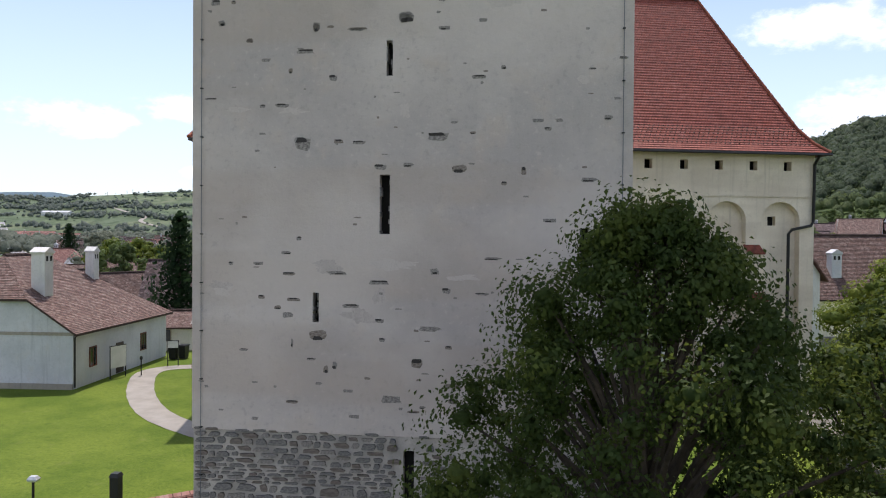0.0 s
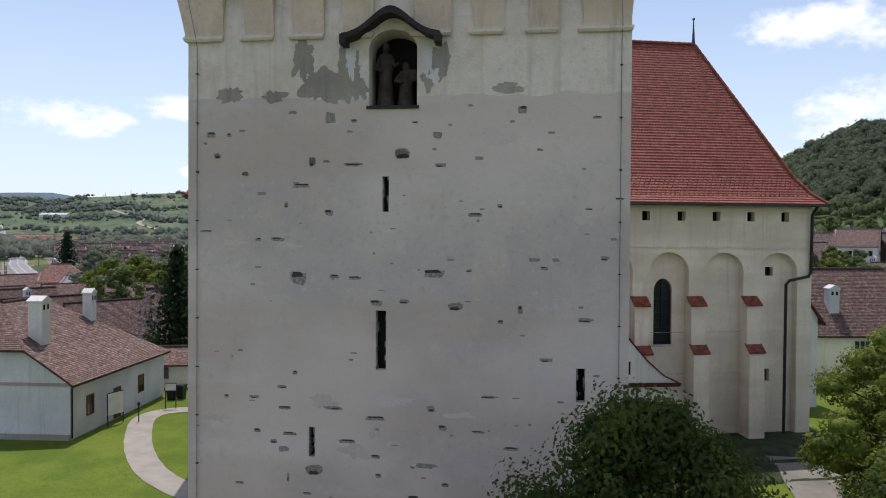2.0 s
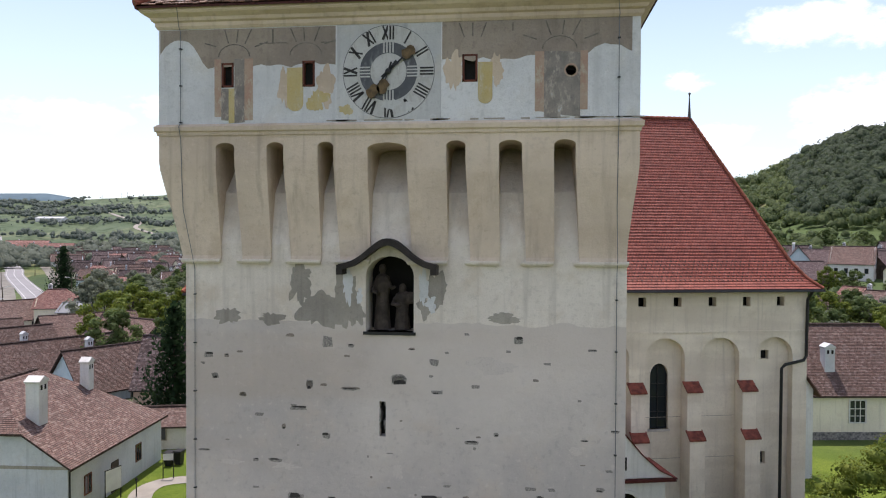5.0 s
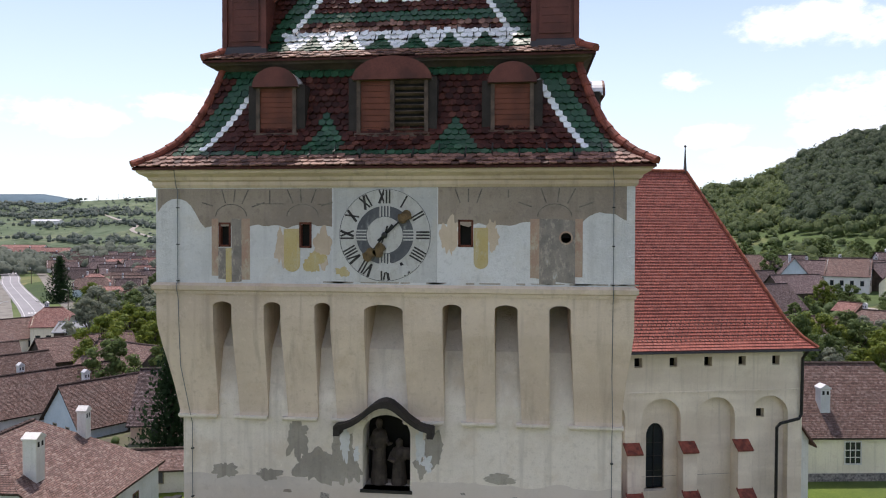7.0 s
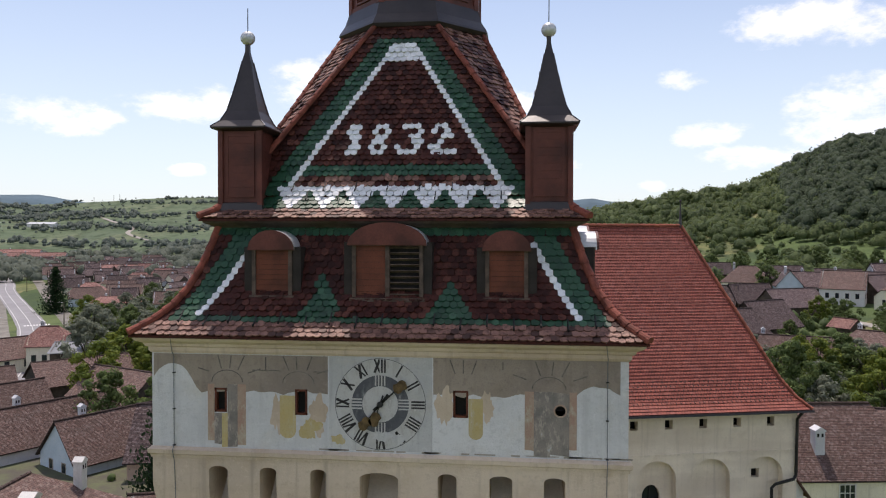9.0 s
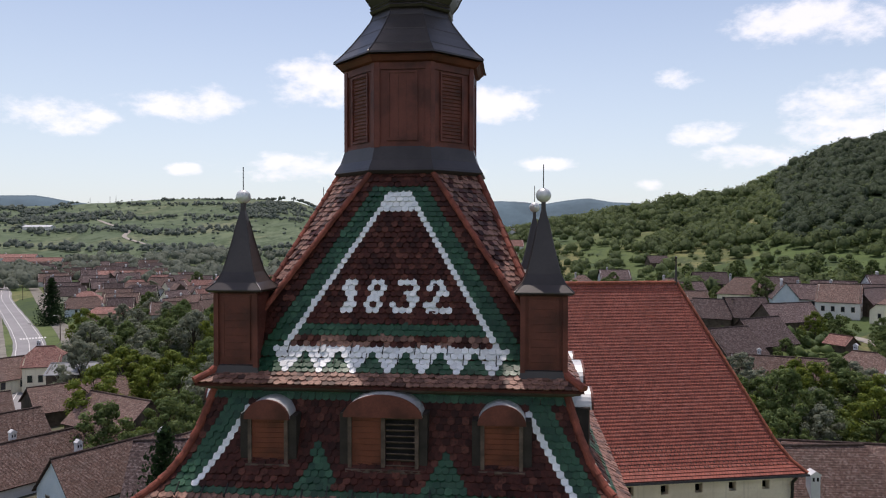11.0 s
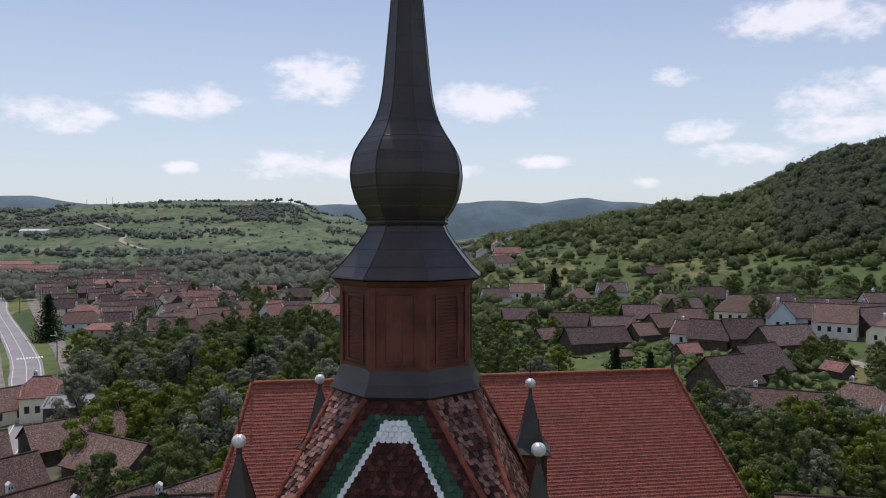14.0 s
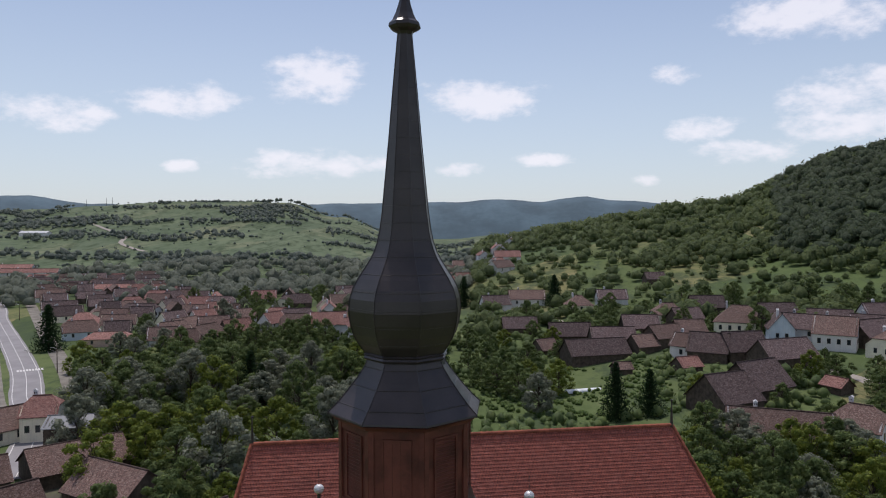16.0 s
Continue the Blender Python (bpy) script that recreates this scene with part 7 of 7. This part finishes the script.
village(-33.6, 57.6, 12, 8.5, 8.6, 3.0, 4.6, M_PINK, BARN, course=True, base=-0.6, windows=2)
village(-36.6, 69.5, 61, 9, 7, 2.2, 3.2, M_OLDWOOD, OLD, course=True, base=-0.7)
village(-69.6, 95.2, 48, 14.5, 11, 2.7, 3.0, M_OLDWOOD, OLD, course=True, base=-0.9)
village(-79.5, 84.5, 46, 9, 9, 2.7, 2.9, M_OLDWOOD, OLD, course=True, base=-0.9)
village(-54.4, 82.0, -24, 13, 9, 2.8, 3.6, M_OLDWOOD, OLD, course=True, base=-0.6)
village(-66, 70, 58, 13, 7.5, 3.0, 3.4, M_HOUSEWALL, OLD, course=True, base=-0.9)
shed = village(-79.2, 109.6, 16, 8.4, 7.0, 5.2, 1.4, M_OLDWOOD, SHEET, base=-1.4)
timber = village(-90.5, 116.8, 20, 6.5, 7.0, 5.4, 3.2, M_CREAM, NEW, hip=0.5, base=-1.6)
for x in (-2.9, -1.0, 1.0, 2.9):
    bm = bmesh.new()
    box(bm, x - 0.1, x + 0.1, -3.0, -2.84, 0.0, 4.2)
    part("timber_post", bm, M_OLDWOOD, timber, "dark timber framing")
for z in (2.2, 4.1):
    bm = bmesh.new()
    box(bm, -2.8, 2.8, -3.02, -2.85, z - 0.1, z + 0.1)
    part("timber_rail", bm, M_OLDWOOD, timber)
village(-98.5, 112.5, 60, 12, 8.5, 3.2, 3.4, M_CREAM, OLD)
village(-27.5, 41.5, 15, 4.5, 3.6, 2.2, 1.0, M_LIMEWHITE, OLD, chimneys=0, windows=1, gable_windows=0, base=0.0)
# behind the church to the right
annex = village(32.3, 51.8, 8, 13.5, 9.2, 4.3, 5.0, M_CREAM, OLD, hip=(0.0, 1.0), course=True, base=0.85, windows=0, chimneys=0, gable_windows=0)
chimney_part(annex, -3.6, -3.0, 4.0, 7.6, 0.42, M_HOUSEWALL)
bm = bmesh.new()
box(bm, -6.8, 6.8, -4.72, -4.55, -0.6, 0.75)
part("plinth", bm, M_STONE, annex, "dark stone plinth")
for x in (-1.9, 2.7):
    bm = bmesh.new()
    for q in ((x - 0.75, x - 0.65, 1.6, 3.4), (x + 0.65, x + 0.75, 1.6, 3.4), (x - 0.75, x + 0.75, 1.5, 1.6), (x - 0.75, x + 0.75, 3.4, 3.5), (x - 0.25, x - 0.19, 1.6, 3.4), (x + 0.19, x + 0.25, 1.6, 3.4), (x - 0.7, x + 0.7, 2.7, 2.76), (x - 0.7, x + 0.7, 2.1, 2.15)):
        box(bm, q[0], q[1], -4.68, -4.58, q[2], q[3])
    f = part("window", bm, M_LIMEWHITE, annex, "white barred window")
    bm = bmesh.new()
    box(bm, x - 0.65, x + 0.65, -4.63, -4.61, 1.6, 3.4)
    part("pane", bm, M_GLASS, f)
village(21.6, 38.5, 104, 5, 2.4, 6.6, 1.6, M_LIMEWHITE, NEW, windows=0, chimneys=0, gable_windows=1, base=0.8)
village(44, 63, -4, 24, 8.5, 3.0, 3.4, M_OLDWOOD, OLD, course=True)
# farmsteads behind the church: x, y, turn, length, width, eave, rise, walls, roof, hip
WOODEN, GREY, WHITE, PALE = M_OLDWOOD, M_HOUSEWALL, M_LIMEWHITE, M_CREAM
for row in (
        (92.5, 188.5, -30, 10.5, 8.5, 4.6, 4.4, WHITE, OLD, 0, 4), (81.5, 199.5, 78, 10, 6.8, 4.4, 4.2, M_BLUEWALL, BARN, 0, 2), (73.5, 214, -20, 12, 11, 4.2, 4.6, PALE, OLD, (1.0, 0.5), 4),
        (89, 202, -30, 11, 7.5, 3.6, 3.8, GREY, BARN, 0, 2), (71.6, 170, 24, 15, 8.5, 3.0, 4.0, WOODEN, BARN, 0, 0), (46.6, 133, 30, 10.5, 10.5, 2.8, 4.8, WOODEN, BARN, 0, 0), (56, 142.8, 34, 12, 10, 2.8, 5.0, WOODEN, BARN, 0, 0),
        (50.3, 113.5, -16, 17, 8, 2.6, 3.2, GREY, OLD, 0, 3), (64.5, 114.5, -40, 8, 8, 3.0, 3.4, GREY, OLD, 0.6, 2), (74, 145.3, -60, 5, 4.2, 1.8, 1.6, WOODEN, NEW, 0, 0),
        (27.4, 192.5, 20, 18.5, 8.5, 2.8, 3.8, WOODEN, BARN, 0, 0), (41.5, 196.5, 30, 7.5, 6.5, 2.6, 3.0, WOODEN, OLD, 0, 0), (34.7, 210, 5, 13.5, 8, 2.8, 3.6, WOODEN, BARN, 0, 0),
        (22.5, 223.5, 5, 13.5, 8, 2.8, 3.8, WOODEN, BARN, 0, 0), (45.6, 224, 5, 11.5, 8, 3.0, 3.8, WOODEN, BARN, 0, 0), (49, 202.6, 30, 11, 8, 3.2, 3.4, WOODEN, OLD, 0, 0), (50.8, 182.5, -40, 6.5, 6, 4.0, 3.0, WHITE, OLD, 0, 1),
        (56, 178.5, -25, 10, 8.5, 3.0, 4.4, WOODEN, BARN, 0, 0), (64, 178, 14, 11, 8.5, 3.0, 4.4, WOODEN, BARN, 0, 0), (47.3, 167.5, 26, 6, 5, 1.9, 2.0, WOODEN, NEW, 0, 0), (31.1, 282.5, 10, 10, 9, 3.4, 3.6, PALE, OLD, 1.0, 3),
        (45.8, 292.3, 5, 12.5, 8, 3.2, 3.6, GREY, BARN, 0, 1), (57.9, 239, 5, 9.5, 8.5, 3.6, 3.6, PALE, OLD, 0.8, 2), (62, 230.5, 20, 10, 7.5, 3.0, 3.4, WOODEN, BARN, 0, 0), (74.2, 251, 5, 12, 8, 3.0, 3.8, WOODEN, BARN, 0, 0),
        (100, 210, -20, 12, 8, 3.2, 3.6, WOODEN, BARN, 0, 0), (107, 199, -30, 11, 8, 3.2, 3.8, GREY, BARN, 0, 1), (102.5, 178, 34, 12, 8, 3.4, 3.6, PALE, OLD, 0.5, 2), (103, 192, 30, 12, 8, 3.2, 4.0, WOODEN, BARN, 0, 0),
        (10, 308, 5, 16, 8.5, 3.6, 3.6, WHITE, OLD, 0, 3), (-4, 296, 20, 12, 8, 3.2, 3.6, GREY, BARN, 0, 1), (6, 240, 8, 12, 7.5, 2.8, 3.4, WOODEN, BARN, 0, 0), (13.5, 205, 40, 7, 6, 2.4, 2.8, WOODEN, OLD, 0, 0), (32, 173, 15, 4.5, 4, 1.8, 1.4, WOODEN, OLD, 0, 0),
        (118, 214, 5, 14, 8, 3.4, 3.8, GREY, BARN, 0, 2), (122, 190, 20, 12, 8, 3.4, 3.8, WOODEN, BARN, 0, 0), (90, 226, 10, 12, 8, 3.2, 3.6, WOODEN, BARN, 0, 0), (58, 210, 12, 9, 7, 2.8, 3.2, WOODEN, OLD, 0, 0)):
    windows = {"windows": row[10], "gable_windows": 2} if row[10] else {}
    village(*row[:10], exact=True, **windows)
# left-hand village, beyond the wood
village(-182, 274, 20, 16, 14, 4.0, 5.0, M_CREAM, NEW, hip=1.0)
village(-145, 232, 15, 20, 9, 3.8, 2.4, M_PINK, NEW, hip=1.0)
village(-131, 281, 60, 13, 9, 4.2, 5.4, M_LIMEWHITE, NEW)
village(-104, 251, 50, 13, 9, 4.0, 4.8, M_OLDWOOD, NEW)
village(-118, 262, 30, 14, 9, 4.0, 4.8, M_HOUSEWALL, OLD)
village(-96, 270, 70, 13, 8.5, 4.0, 4.6, M_HOUSEWALL, NEW)
rnd = random.Random(9)
for k in range(70):
    th, dd = rnd.uniform(-27, -9), rnd.uniform(262, 420)
    x, y = 3 + dd * math.sin(radians(th)), -16 + dd * math.cos(radians(th))
    if all(math.hypot(x - a, y - b) > r + 2.5 for a, b, r in SPOTS):
        village(x, y, rnd.choice((15, 20, 60, 70, 105)), rnd.uniform(11, 18), rnd.uniform(8, 10), rnd.uniform(3.4, 4.4), rnd.uniform(4.0, 5.2), rnd.choice((M_HOUSEWALL, M_OLDWOOD, M_OLDWOOD, M_CREAM)), rnd.choice((OLD, BARN, NEW, BARN, OLD, BARN)), rnd.choice((0, 0, 0.5)), windows=2, gable_windows=1)
for k in range(15):
    for row, off in ((0, 15), (1, 31), (2, 47), (3, 64), (4, 82)):
        p = Vector((-178, 238)).lerp(Vector((-338, 438)), (k + rnd.uniform(-0.3, 0.3)) / 14) + Vector((0.78, 0.626)) * (off + rnd.uniform(-3, 5) * (row > 0))
        if all(math.hypot(p.x - a, p.y - b) > 9 for a, b, r in SPOTS):
            turn = (38 if row == 0 else rnd.choice((38, 38, 128, 20, 5))) + rnd.uniform(-6, 6)
            village(p.x, p.y, turn, rnd.uniform(13, 19) if row == 0 else rnd.uniform(9, 20), rnd.uniform(7, 9.5), rnd.uniform(3.2, 4.6), rnd.uniform(3.6, 5.4), rnd.choice((M_HOUSEWALL, M_BLUEWALL, M_CREAM, M_LIMEWHITE) if row == 0 else (M_HOUSEWALL, M_OLDWOOD, M_OLDWOOD, M_CREAM)), rnd.choice((OLD, BARN, BARN, OLD, NEW) if row else (OLD, BARN)), rnd.choice((0, 0, 0, 0.5)), windows=rnd.choice((1, 2, 3)), gable_windows=rnd.choice((1, 2)))
for k in range(16):
    th, dd = rnd.uniform(-7, 0.5), rnd.uniform(450, 640)
    x, y = 3 + dd * math.sin(radians(th)), -16 + dd * math.cos(radians(th))
    village(x, y, rnd.choice((10, 60, 100)), rnd.uniform(14, 26), rnd.uniform(9, 12), rnd.uniform(4, 5), rnd.uniform(3.5, 5), rnd.choice((M_LIMEWHITE, M_HOUSEWALL)), rnd.choice((NEW, NEW, OLD)), windows=2, gable_windows=1)
for x, y, l in ((-322, 462, 44), (-360, 487, 50), (-400, 520, 40), (-250, 410, 30)):
    village(x, y, 40 - 30, l, 10, 4, 3.2, M_LIMEWHITE, NEW, windows=4)
house(-575, 795, 5, 34, 12, 4, 2.0, M_LIMEWHITE, M_TIN, label="long white farm shed on the far hillside", windows=0, chimneys=0, gable_windows=0, group="", category="shed", name="farm_shed")
village(73, 340, 12, 11, 8, 3.2, 3.6, M_OLDWOOD, BARN)
for x, y, turn, l in ((20.5, 157, 20, 9.0), (8, 156, 18, 6.0)):
    ob = empty("cold_frame", "low plastic-covered garden tunnel among the beds", "greenhouse", "garden tunnels", m=beside(x, y) @ Matrix.Rotation(radians(turn), 4, "Z"))
    bm = bmesh.new()
    solid(bm, [(0.9 * math.cos(math.pi * k / 8), 0.8 * math.sin(math.pi * k / 8)) for k in range(9)], "x", -l / 2, l / 2)
    part("cover", bm, M_GREENHOUSE, ob)
for x, y in ((-906, 1500), (-880, 1480), (-960, 1510)):
    ob = empty("radio_mast", "tall thin lattice mast on the hilltop", "mast", "masts", m=beside(x, y))
    bm = bmesh.new()
    tube(bm, [(0, 0, -2), (0, 0, 38)], [1.0, 0.4], 4)
    part("pole", bm, M_IRON, ob)

# ---- trees of the churchyard, the wood and the gardens ----
walnut = tree("walnut_tree", 8, 9.7, 5.0, 0.25, 150, 0.14, 360, M_LEAF2, "bright green leafy tree beside the church", 1, 0.1, ((0, 0.8), (0.3, 1.0), (0.6, 0.92), (0.85, 0.62), (1, 0.2)), (0.13, 0.24), 0.72, (), (0.75, 1.1), 0.85)
walnut.location = (21.0, 16.0, 0)
fir = spruce("spruce", 4, 12.0, 4.6, "dark green spruce behind the parish house")
fir.location = (-28.8, 45.6, 0)
tall_fir = spruce("spruce", 5, 12.0, 4.2, "dark spruce between the village gardens")
tall_fir.location = (24.5, 131.3, 0.8)
for x, y, s in ((31.6, 132.5, 0.8), (-160, 219, 1.4), (-60, 150, 1.05), (-54, 141, 0.9), (-20, 330, 1.3), (22, 300, 1.2)):
    copy_thing(tall_fir, Matrix.Translation((x, y, height(x, y))) @ Matrix.Rotation(x, 4, "Z") @ Matrix.Diagonal((s * 1.2, s * 1.2, s, 1)))
second_lime = tree("lime_tree", 15, 8.9, 3.1, 0.2, 130, 0.095, 330, M_LEAF, "dark green leafy lime tree beside its taller neighbour", 1, 0.12, ((0, 0.9), (0.3, 1.0), (0.6, 0.9), (0.85, 0.6), (1, 0.15)), (0.11, 0.25), 0.25, (), (0.12, 1.3), 0.75)
second_lime.location = (9.6, -3.3, 0)
PROTO = [tree("broadleaf_tree", 20 + k, 9.0, 4.2, 0.22, 40, 0.36, 105, (M_LEAF3, M_LEAF3, M_LEAF2, M_WILLOW, M_LEAF3)[k], ("dark green broadleaf tree", "dense green broadleaf tree", "light green garden tree", "silvery willow tree", "tall dark broadleaf tree")[k] + " in the valley wood", 1, 0.1, clump=(0.18, 0.36), core=0.55, flat=0.85) for k in range(5)]
spots = [(-47, 66), (-41, 69.5), (-62, 103), (9, 138), (36, 108)]
for p, (x, y) in zip(PROTO, spots):
    p.location = (x, y, height(x, y))
    p["group"] = "valley trees"
placed = list(spots)


def free(x, y, gap):
    road_clear = all(math.hypot(x - p.x, y - p.y) > 9 for p in road_line[::3])
    return road_clear and all(math.hypot(x - a, y - b) > r for a, b, r in SPOTS) and all(math.hypot(x - a, y - b) > gap for a, b in placed)


def sector(count, th0, th1, d0, d1, kinds, size, seed, gap=4.0):
    rnd = random.Random(seed)
    done = tries = 0
    while done < count and tries < count * 12:
        tries += 1
        th, d = rnd.uniform(th0, th1), math.sqrt(rnd.uniform(d0 * d0, d1 * d1))
        x, y = 3 + d * math.sin(radians(th)), -16 + d * math.cos(radians(th))
        if not free(x, y, gap):
            continue
        s = rnd.uniform(*size)
        copy_thing(PROTO[rnd.choice(kinds)], Matrix.Translation((x, y, height(x, y) - 0.3)) @ Matrix.Rotation(rnd.uniform(0, 6.28), 4, "Z") @ Matrix.Diagonal((s * rnd.uniform(0.85, 1.15), s, s * rnd.uniform(0.85, 1.15), 1)))
        placed.append((x, y))
        done += 1


sector(70, -33, -8, 112, 205, (0, 1, 3, 3, 4, 3, 2), (0.8, 1.35), 1, 5.0)
sector(18, -33, -25, 150, 235, (0, 1, 2), (0.7, 1.1), 11, 4.5)
sector(26, -26, -5, 205, 262, (0, 1, 4, 3), (0.8, 1.3), 2, 6.0)
sector(22, -12, 4, 165, 235, (0, 1, 4, 2), (0.6, 1.1), 3, 5.5)
sector(24, 14, 27, 96, 132, (0, 1, 2, 3), (0.7, 1.05), 4, 4.2)
sector(16, 14, 27, 140, 200, (0, 1, 2), (0.45, 0.8), 5, 6.0)
sector(12, -30, -18, 78, 112, (0, 2, 1), (0.4, 0.75), 6, 4.0)
sector(26, 0, 27, 230, 300, (0, 1, 4), (0.7, 1.1), 7, 8.0)
sector(60, -31, -9, 225, 420, (0, 1, 3, 4), (0.55, 1.1), 8, 6.0)
sector(10, 17, 30, 84, 100, (0, 1, 2), (0.5, 0.8), 10, 4.0)


def thicket(name, spots_, material, label, seed, cards=26):
    """Far woods and hedges: every crown is a lumpy mass of foliage with leafy tufts standing out of it."""
    rnd = random.Random(seed)
    verts, faces, bend = [], [], []
    for x, y, z, r in spots_:
        tall = rnd.uniform(0.85, 1.25)
        knobs = [(rnd.uniform(0, 6.283), rnd.uniform(0.0, 1.2), rnd.uniform(0.1, 0.42)) for _ in range(5)]

        def crown(a, e):
            q = 1.0 + sum(g * (math.exp(-4.0 * (1 - math.cos(a - ka)) - 5.0 * (e - ke) ** 2)) for ka, ke, g in knobs) - 0.12
            return Vector((math.cos(a) * math.cos(e), math.sin(a) * math.cos(e), math.sin(e) * tall)) * q

        o, turn = len(verts), rnd.uniform(0, 6.283)
        rows = ((-0.4, 7), (0.25, 8), (0.85, 6))
        at = []
        for e, count in rows:
            at.append((len(verts), count))
            for k in range(count):
                c = crown(turn + 6.283 * k / count, e) * rnd.uniform(0.68, 0.86)
                verts.append((x + c.x * r, y + c.y * r, z + r * 0.55 + c.z * r))
                bend.append(Vector((c.x, c.y, c.z + 0.1)).normalized())
        top = len(verts)
        verts.append((x, y, z + r * (0.55 + tall * 0.88)))
        bend.append(Vector((0, 0, 1)))
        for (a0, n0), (a1, n1) in zip(at, at[1:]):
            i = j = 0
            while i < n0 or j < n1:
                if j >= n1 or (i < n0 and (i + 1) / n0 <= (j + 1) / n1):
                    faces.append((a0 + i % n0, a0 + (i + 1) % n0, a1 + j % n1))
                    i += 1
                else:
                    faces.append((a0 + i % n0, a1 + (j + 1) % n1, a1 + j % n1))
                    j += 1
        a1, n1 = at[-1]
        faces += [(a1 + k, a1 + (k + 1) % n1, top) for k in range(n1)]
        for _ in range(cards):
            a, e = rnd.uniform(0, 6.283), math.asin(rnd.uniform(-0.35, 1.0))
            c = crown(a, e) * rnd.uniform(0.84, 1.02)
            out = Vector((c.x, c.y, c.z + 0.15)).normalized()
            n = (out + Vector((rnd.uniform(-0.7, 0.7), rnd.uniform(-0.7, 0.7), rnd.uniform(-0.4, 0.7)))).normalized()
            c = Vector((x, y, z + r * 0.55)) + c * r
            d = n.cross(Vector((rnd.uniform(-1, 1), rnd.uniform(-1, 1), 0.3))).normalized()
            b = n.cross(d)
            s = r * rnd.uniform(0.08, 0.16)
            o = len(verts)
            k = rnd.uniform(0.5, 1.0)
            verts += [tuple(c - d * s - b * s * 0.5), tuple(c + d * s * k - b * s * 0.8 + n * s * 0.3), tuple(c + d * s * 0.7 + b * s), tuple(c - d * s * 0.8 + b * s * k + n * s * 0.3)]
            faces += [(o, o + 1, o + 2), (o, o + 2, o + 3)]
            bend += [(out * 0.8 + n * 0.35).normalized()] * 4
    return tagged(rounded(raw(name, verts, faces, material), bend), label, "woodland", kind="stuff")


rnd = random.Random(31)
forest, slope, orchard, hedges, belt = [], [], [], [], []
for _ in range(9000):
    th, d = rnd.uniform(-3, 32), math.sqrt(rnd.uniform(245 ** 2, 700 ** 2))
    x, y = 3 + d * math.sin(radians(th)), -16 + d * math.cos(radians(th))
    z = height(x, y)
    up = (d - 190) / 410
    patch = noise.noise((x * 0.011, y * 0.011, 2.0)) + 0.5 * noise.noise((x * 0.03, y * 0.03, 5.0))
    steep = smooth(th, 15, 22)
    core = smooth(th, 18.5, 21.5) * smooth(up, 0.40, 0.55)
    dense = max(core, 0.4 * smooth(up, 0.8, 0.95), smooth(patch, 0.10, 0.24) * (0.5 + 0.45 * smooth(up, 0.2, 0.8)))
    if rnd.random() < dense * 0.8:
        (forest if core > 0.3 else slope).append((x, y, z, (rnd.uniform(2.6, 5.4) if core > 0.3 else rnd.choice((rnd.uniform(1.8, 3.4), rnd.uniform(3.0, 6.4)))) * (0.7 + 0.3 * min(up, 1))))
    elif rnd.random() < 0.20 + 0.40 * max(patch, 0) and all(math.hypot(x - a, y - b) > r for a, b, r in SPOTS):
        orchard.append((x, y, z, rnd.choice((rnd.uniform(0.9, 1.8), rnd.uniform(1.6, 4.4)))))
for _ in range(15000):
    th, d = rnd.uniform(-42, -3), math.sqrt(rnd.uniform(430 ** 2, 1550 ** 2))
    x, y = 3 + d * math.sin(radians(th)), -16 + d * math.cos(radians(th))
    z = height(x, y)
    line = abs(math.sin((d + 90 * noise.noise((th * 0.10, 0, 1)) + 2.2 * th) * 0.0165))
    patch = noise.noise((x * 0.006, y * 0.006, 9.0)) + 0.5 * noise.noise((x * 0.019, y * 0.019, 3.0))
    if d < 640:
        if rnd.random() < 0.45 and all(math.hypot(x - a, y - b) > r for a, b, r in SPOTS):
            belt.append((x, y, z, rnd.uniform(3.0, 6.5)))
    elif (line > 0.93 and patch > -0.22 and rnd.random() < 0.8) or patch > 0.25:
        hedges.append((x, y, z, rnd.uniform(1.4, 4.6)))
    elif rnd.random() < 0.05:
        hedges.append((x, y, z, rnd.uniform(0.8, 2.6)))
thicket("hill_forest", forest, M_FOREST, "dense dark green forest on the steep hill", 1, 34)
thicket("slope_trees", slope, M_SCRUB, "groups of round green trees on the hillside", 6, 46)
thicket("orchard_bushes", orchard, M_SCRUB, "scattered bushes and fruit trees on the meadows", 2, 34)
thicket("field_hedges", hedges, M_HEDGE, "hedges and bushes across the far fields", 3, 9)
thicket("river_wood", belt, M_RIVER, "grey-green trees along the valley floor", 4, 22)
low = []
rnd = random.Random(44)
for _ in range(4300):
    th, d = rnd.uniform(-32, 28), math.sqrt(rnd.uniform(80 ** 2, 300 ** 2))
    x, y = 3 + d * math.sin(radians(th)), -16 + d * math.cos(radians(th))
    if noise.noise((x * 0.03, y * 0.03, 7.0)) > -0.08 and all(math.hypot(x - a, y - b) > r for a, b, r in SPOTS) and all(math.hypot(x - p.x, y - p.y) > 8 for p in road_line[::3]):
        if not (-8 < x - 0.12 * (y - 150) < 36 and 132 < y < 184):  # the open kitchen gardens
            low.append((x, y, height(x, y), rnd.uniform(0.5, 1.9)))
thicket("garden_shrubs", low, M_LEAF3, "low garden shrubs and rough growth", 5, 18)
beds = []
rnd = random.Random(61)
for _ in range(2600):
    x, y = rnd.uniform(-10, 40), rnd.uniform(132, 186)
    x += 0.12 * (y - 150)
    row = math.sin((x * 0.9 + y * 0.35) * 1.6)
    if row > -0.2 and noise.noise((x * 0.07, y * 0.07, 3.0)) > -0.25 and all(math.hypot(x - a, y - b) > r for a, b, r in SPOTS):
        beds.append((x, y, height(x, y) - 0.1, rnd.uniform(0.25, 0.75)))
thicket("garden_beds", beds, M_GARDEN, "rows of green vegetables and weeds in the kitchen gardens", 8, 12)
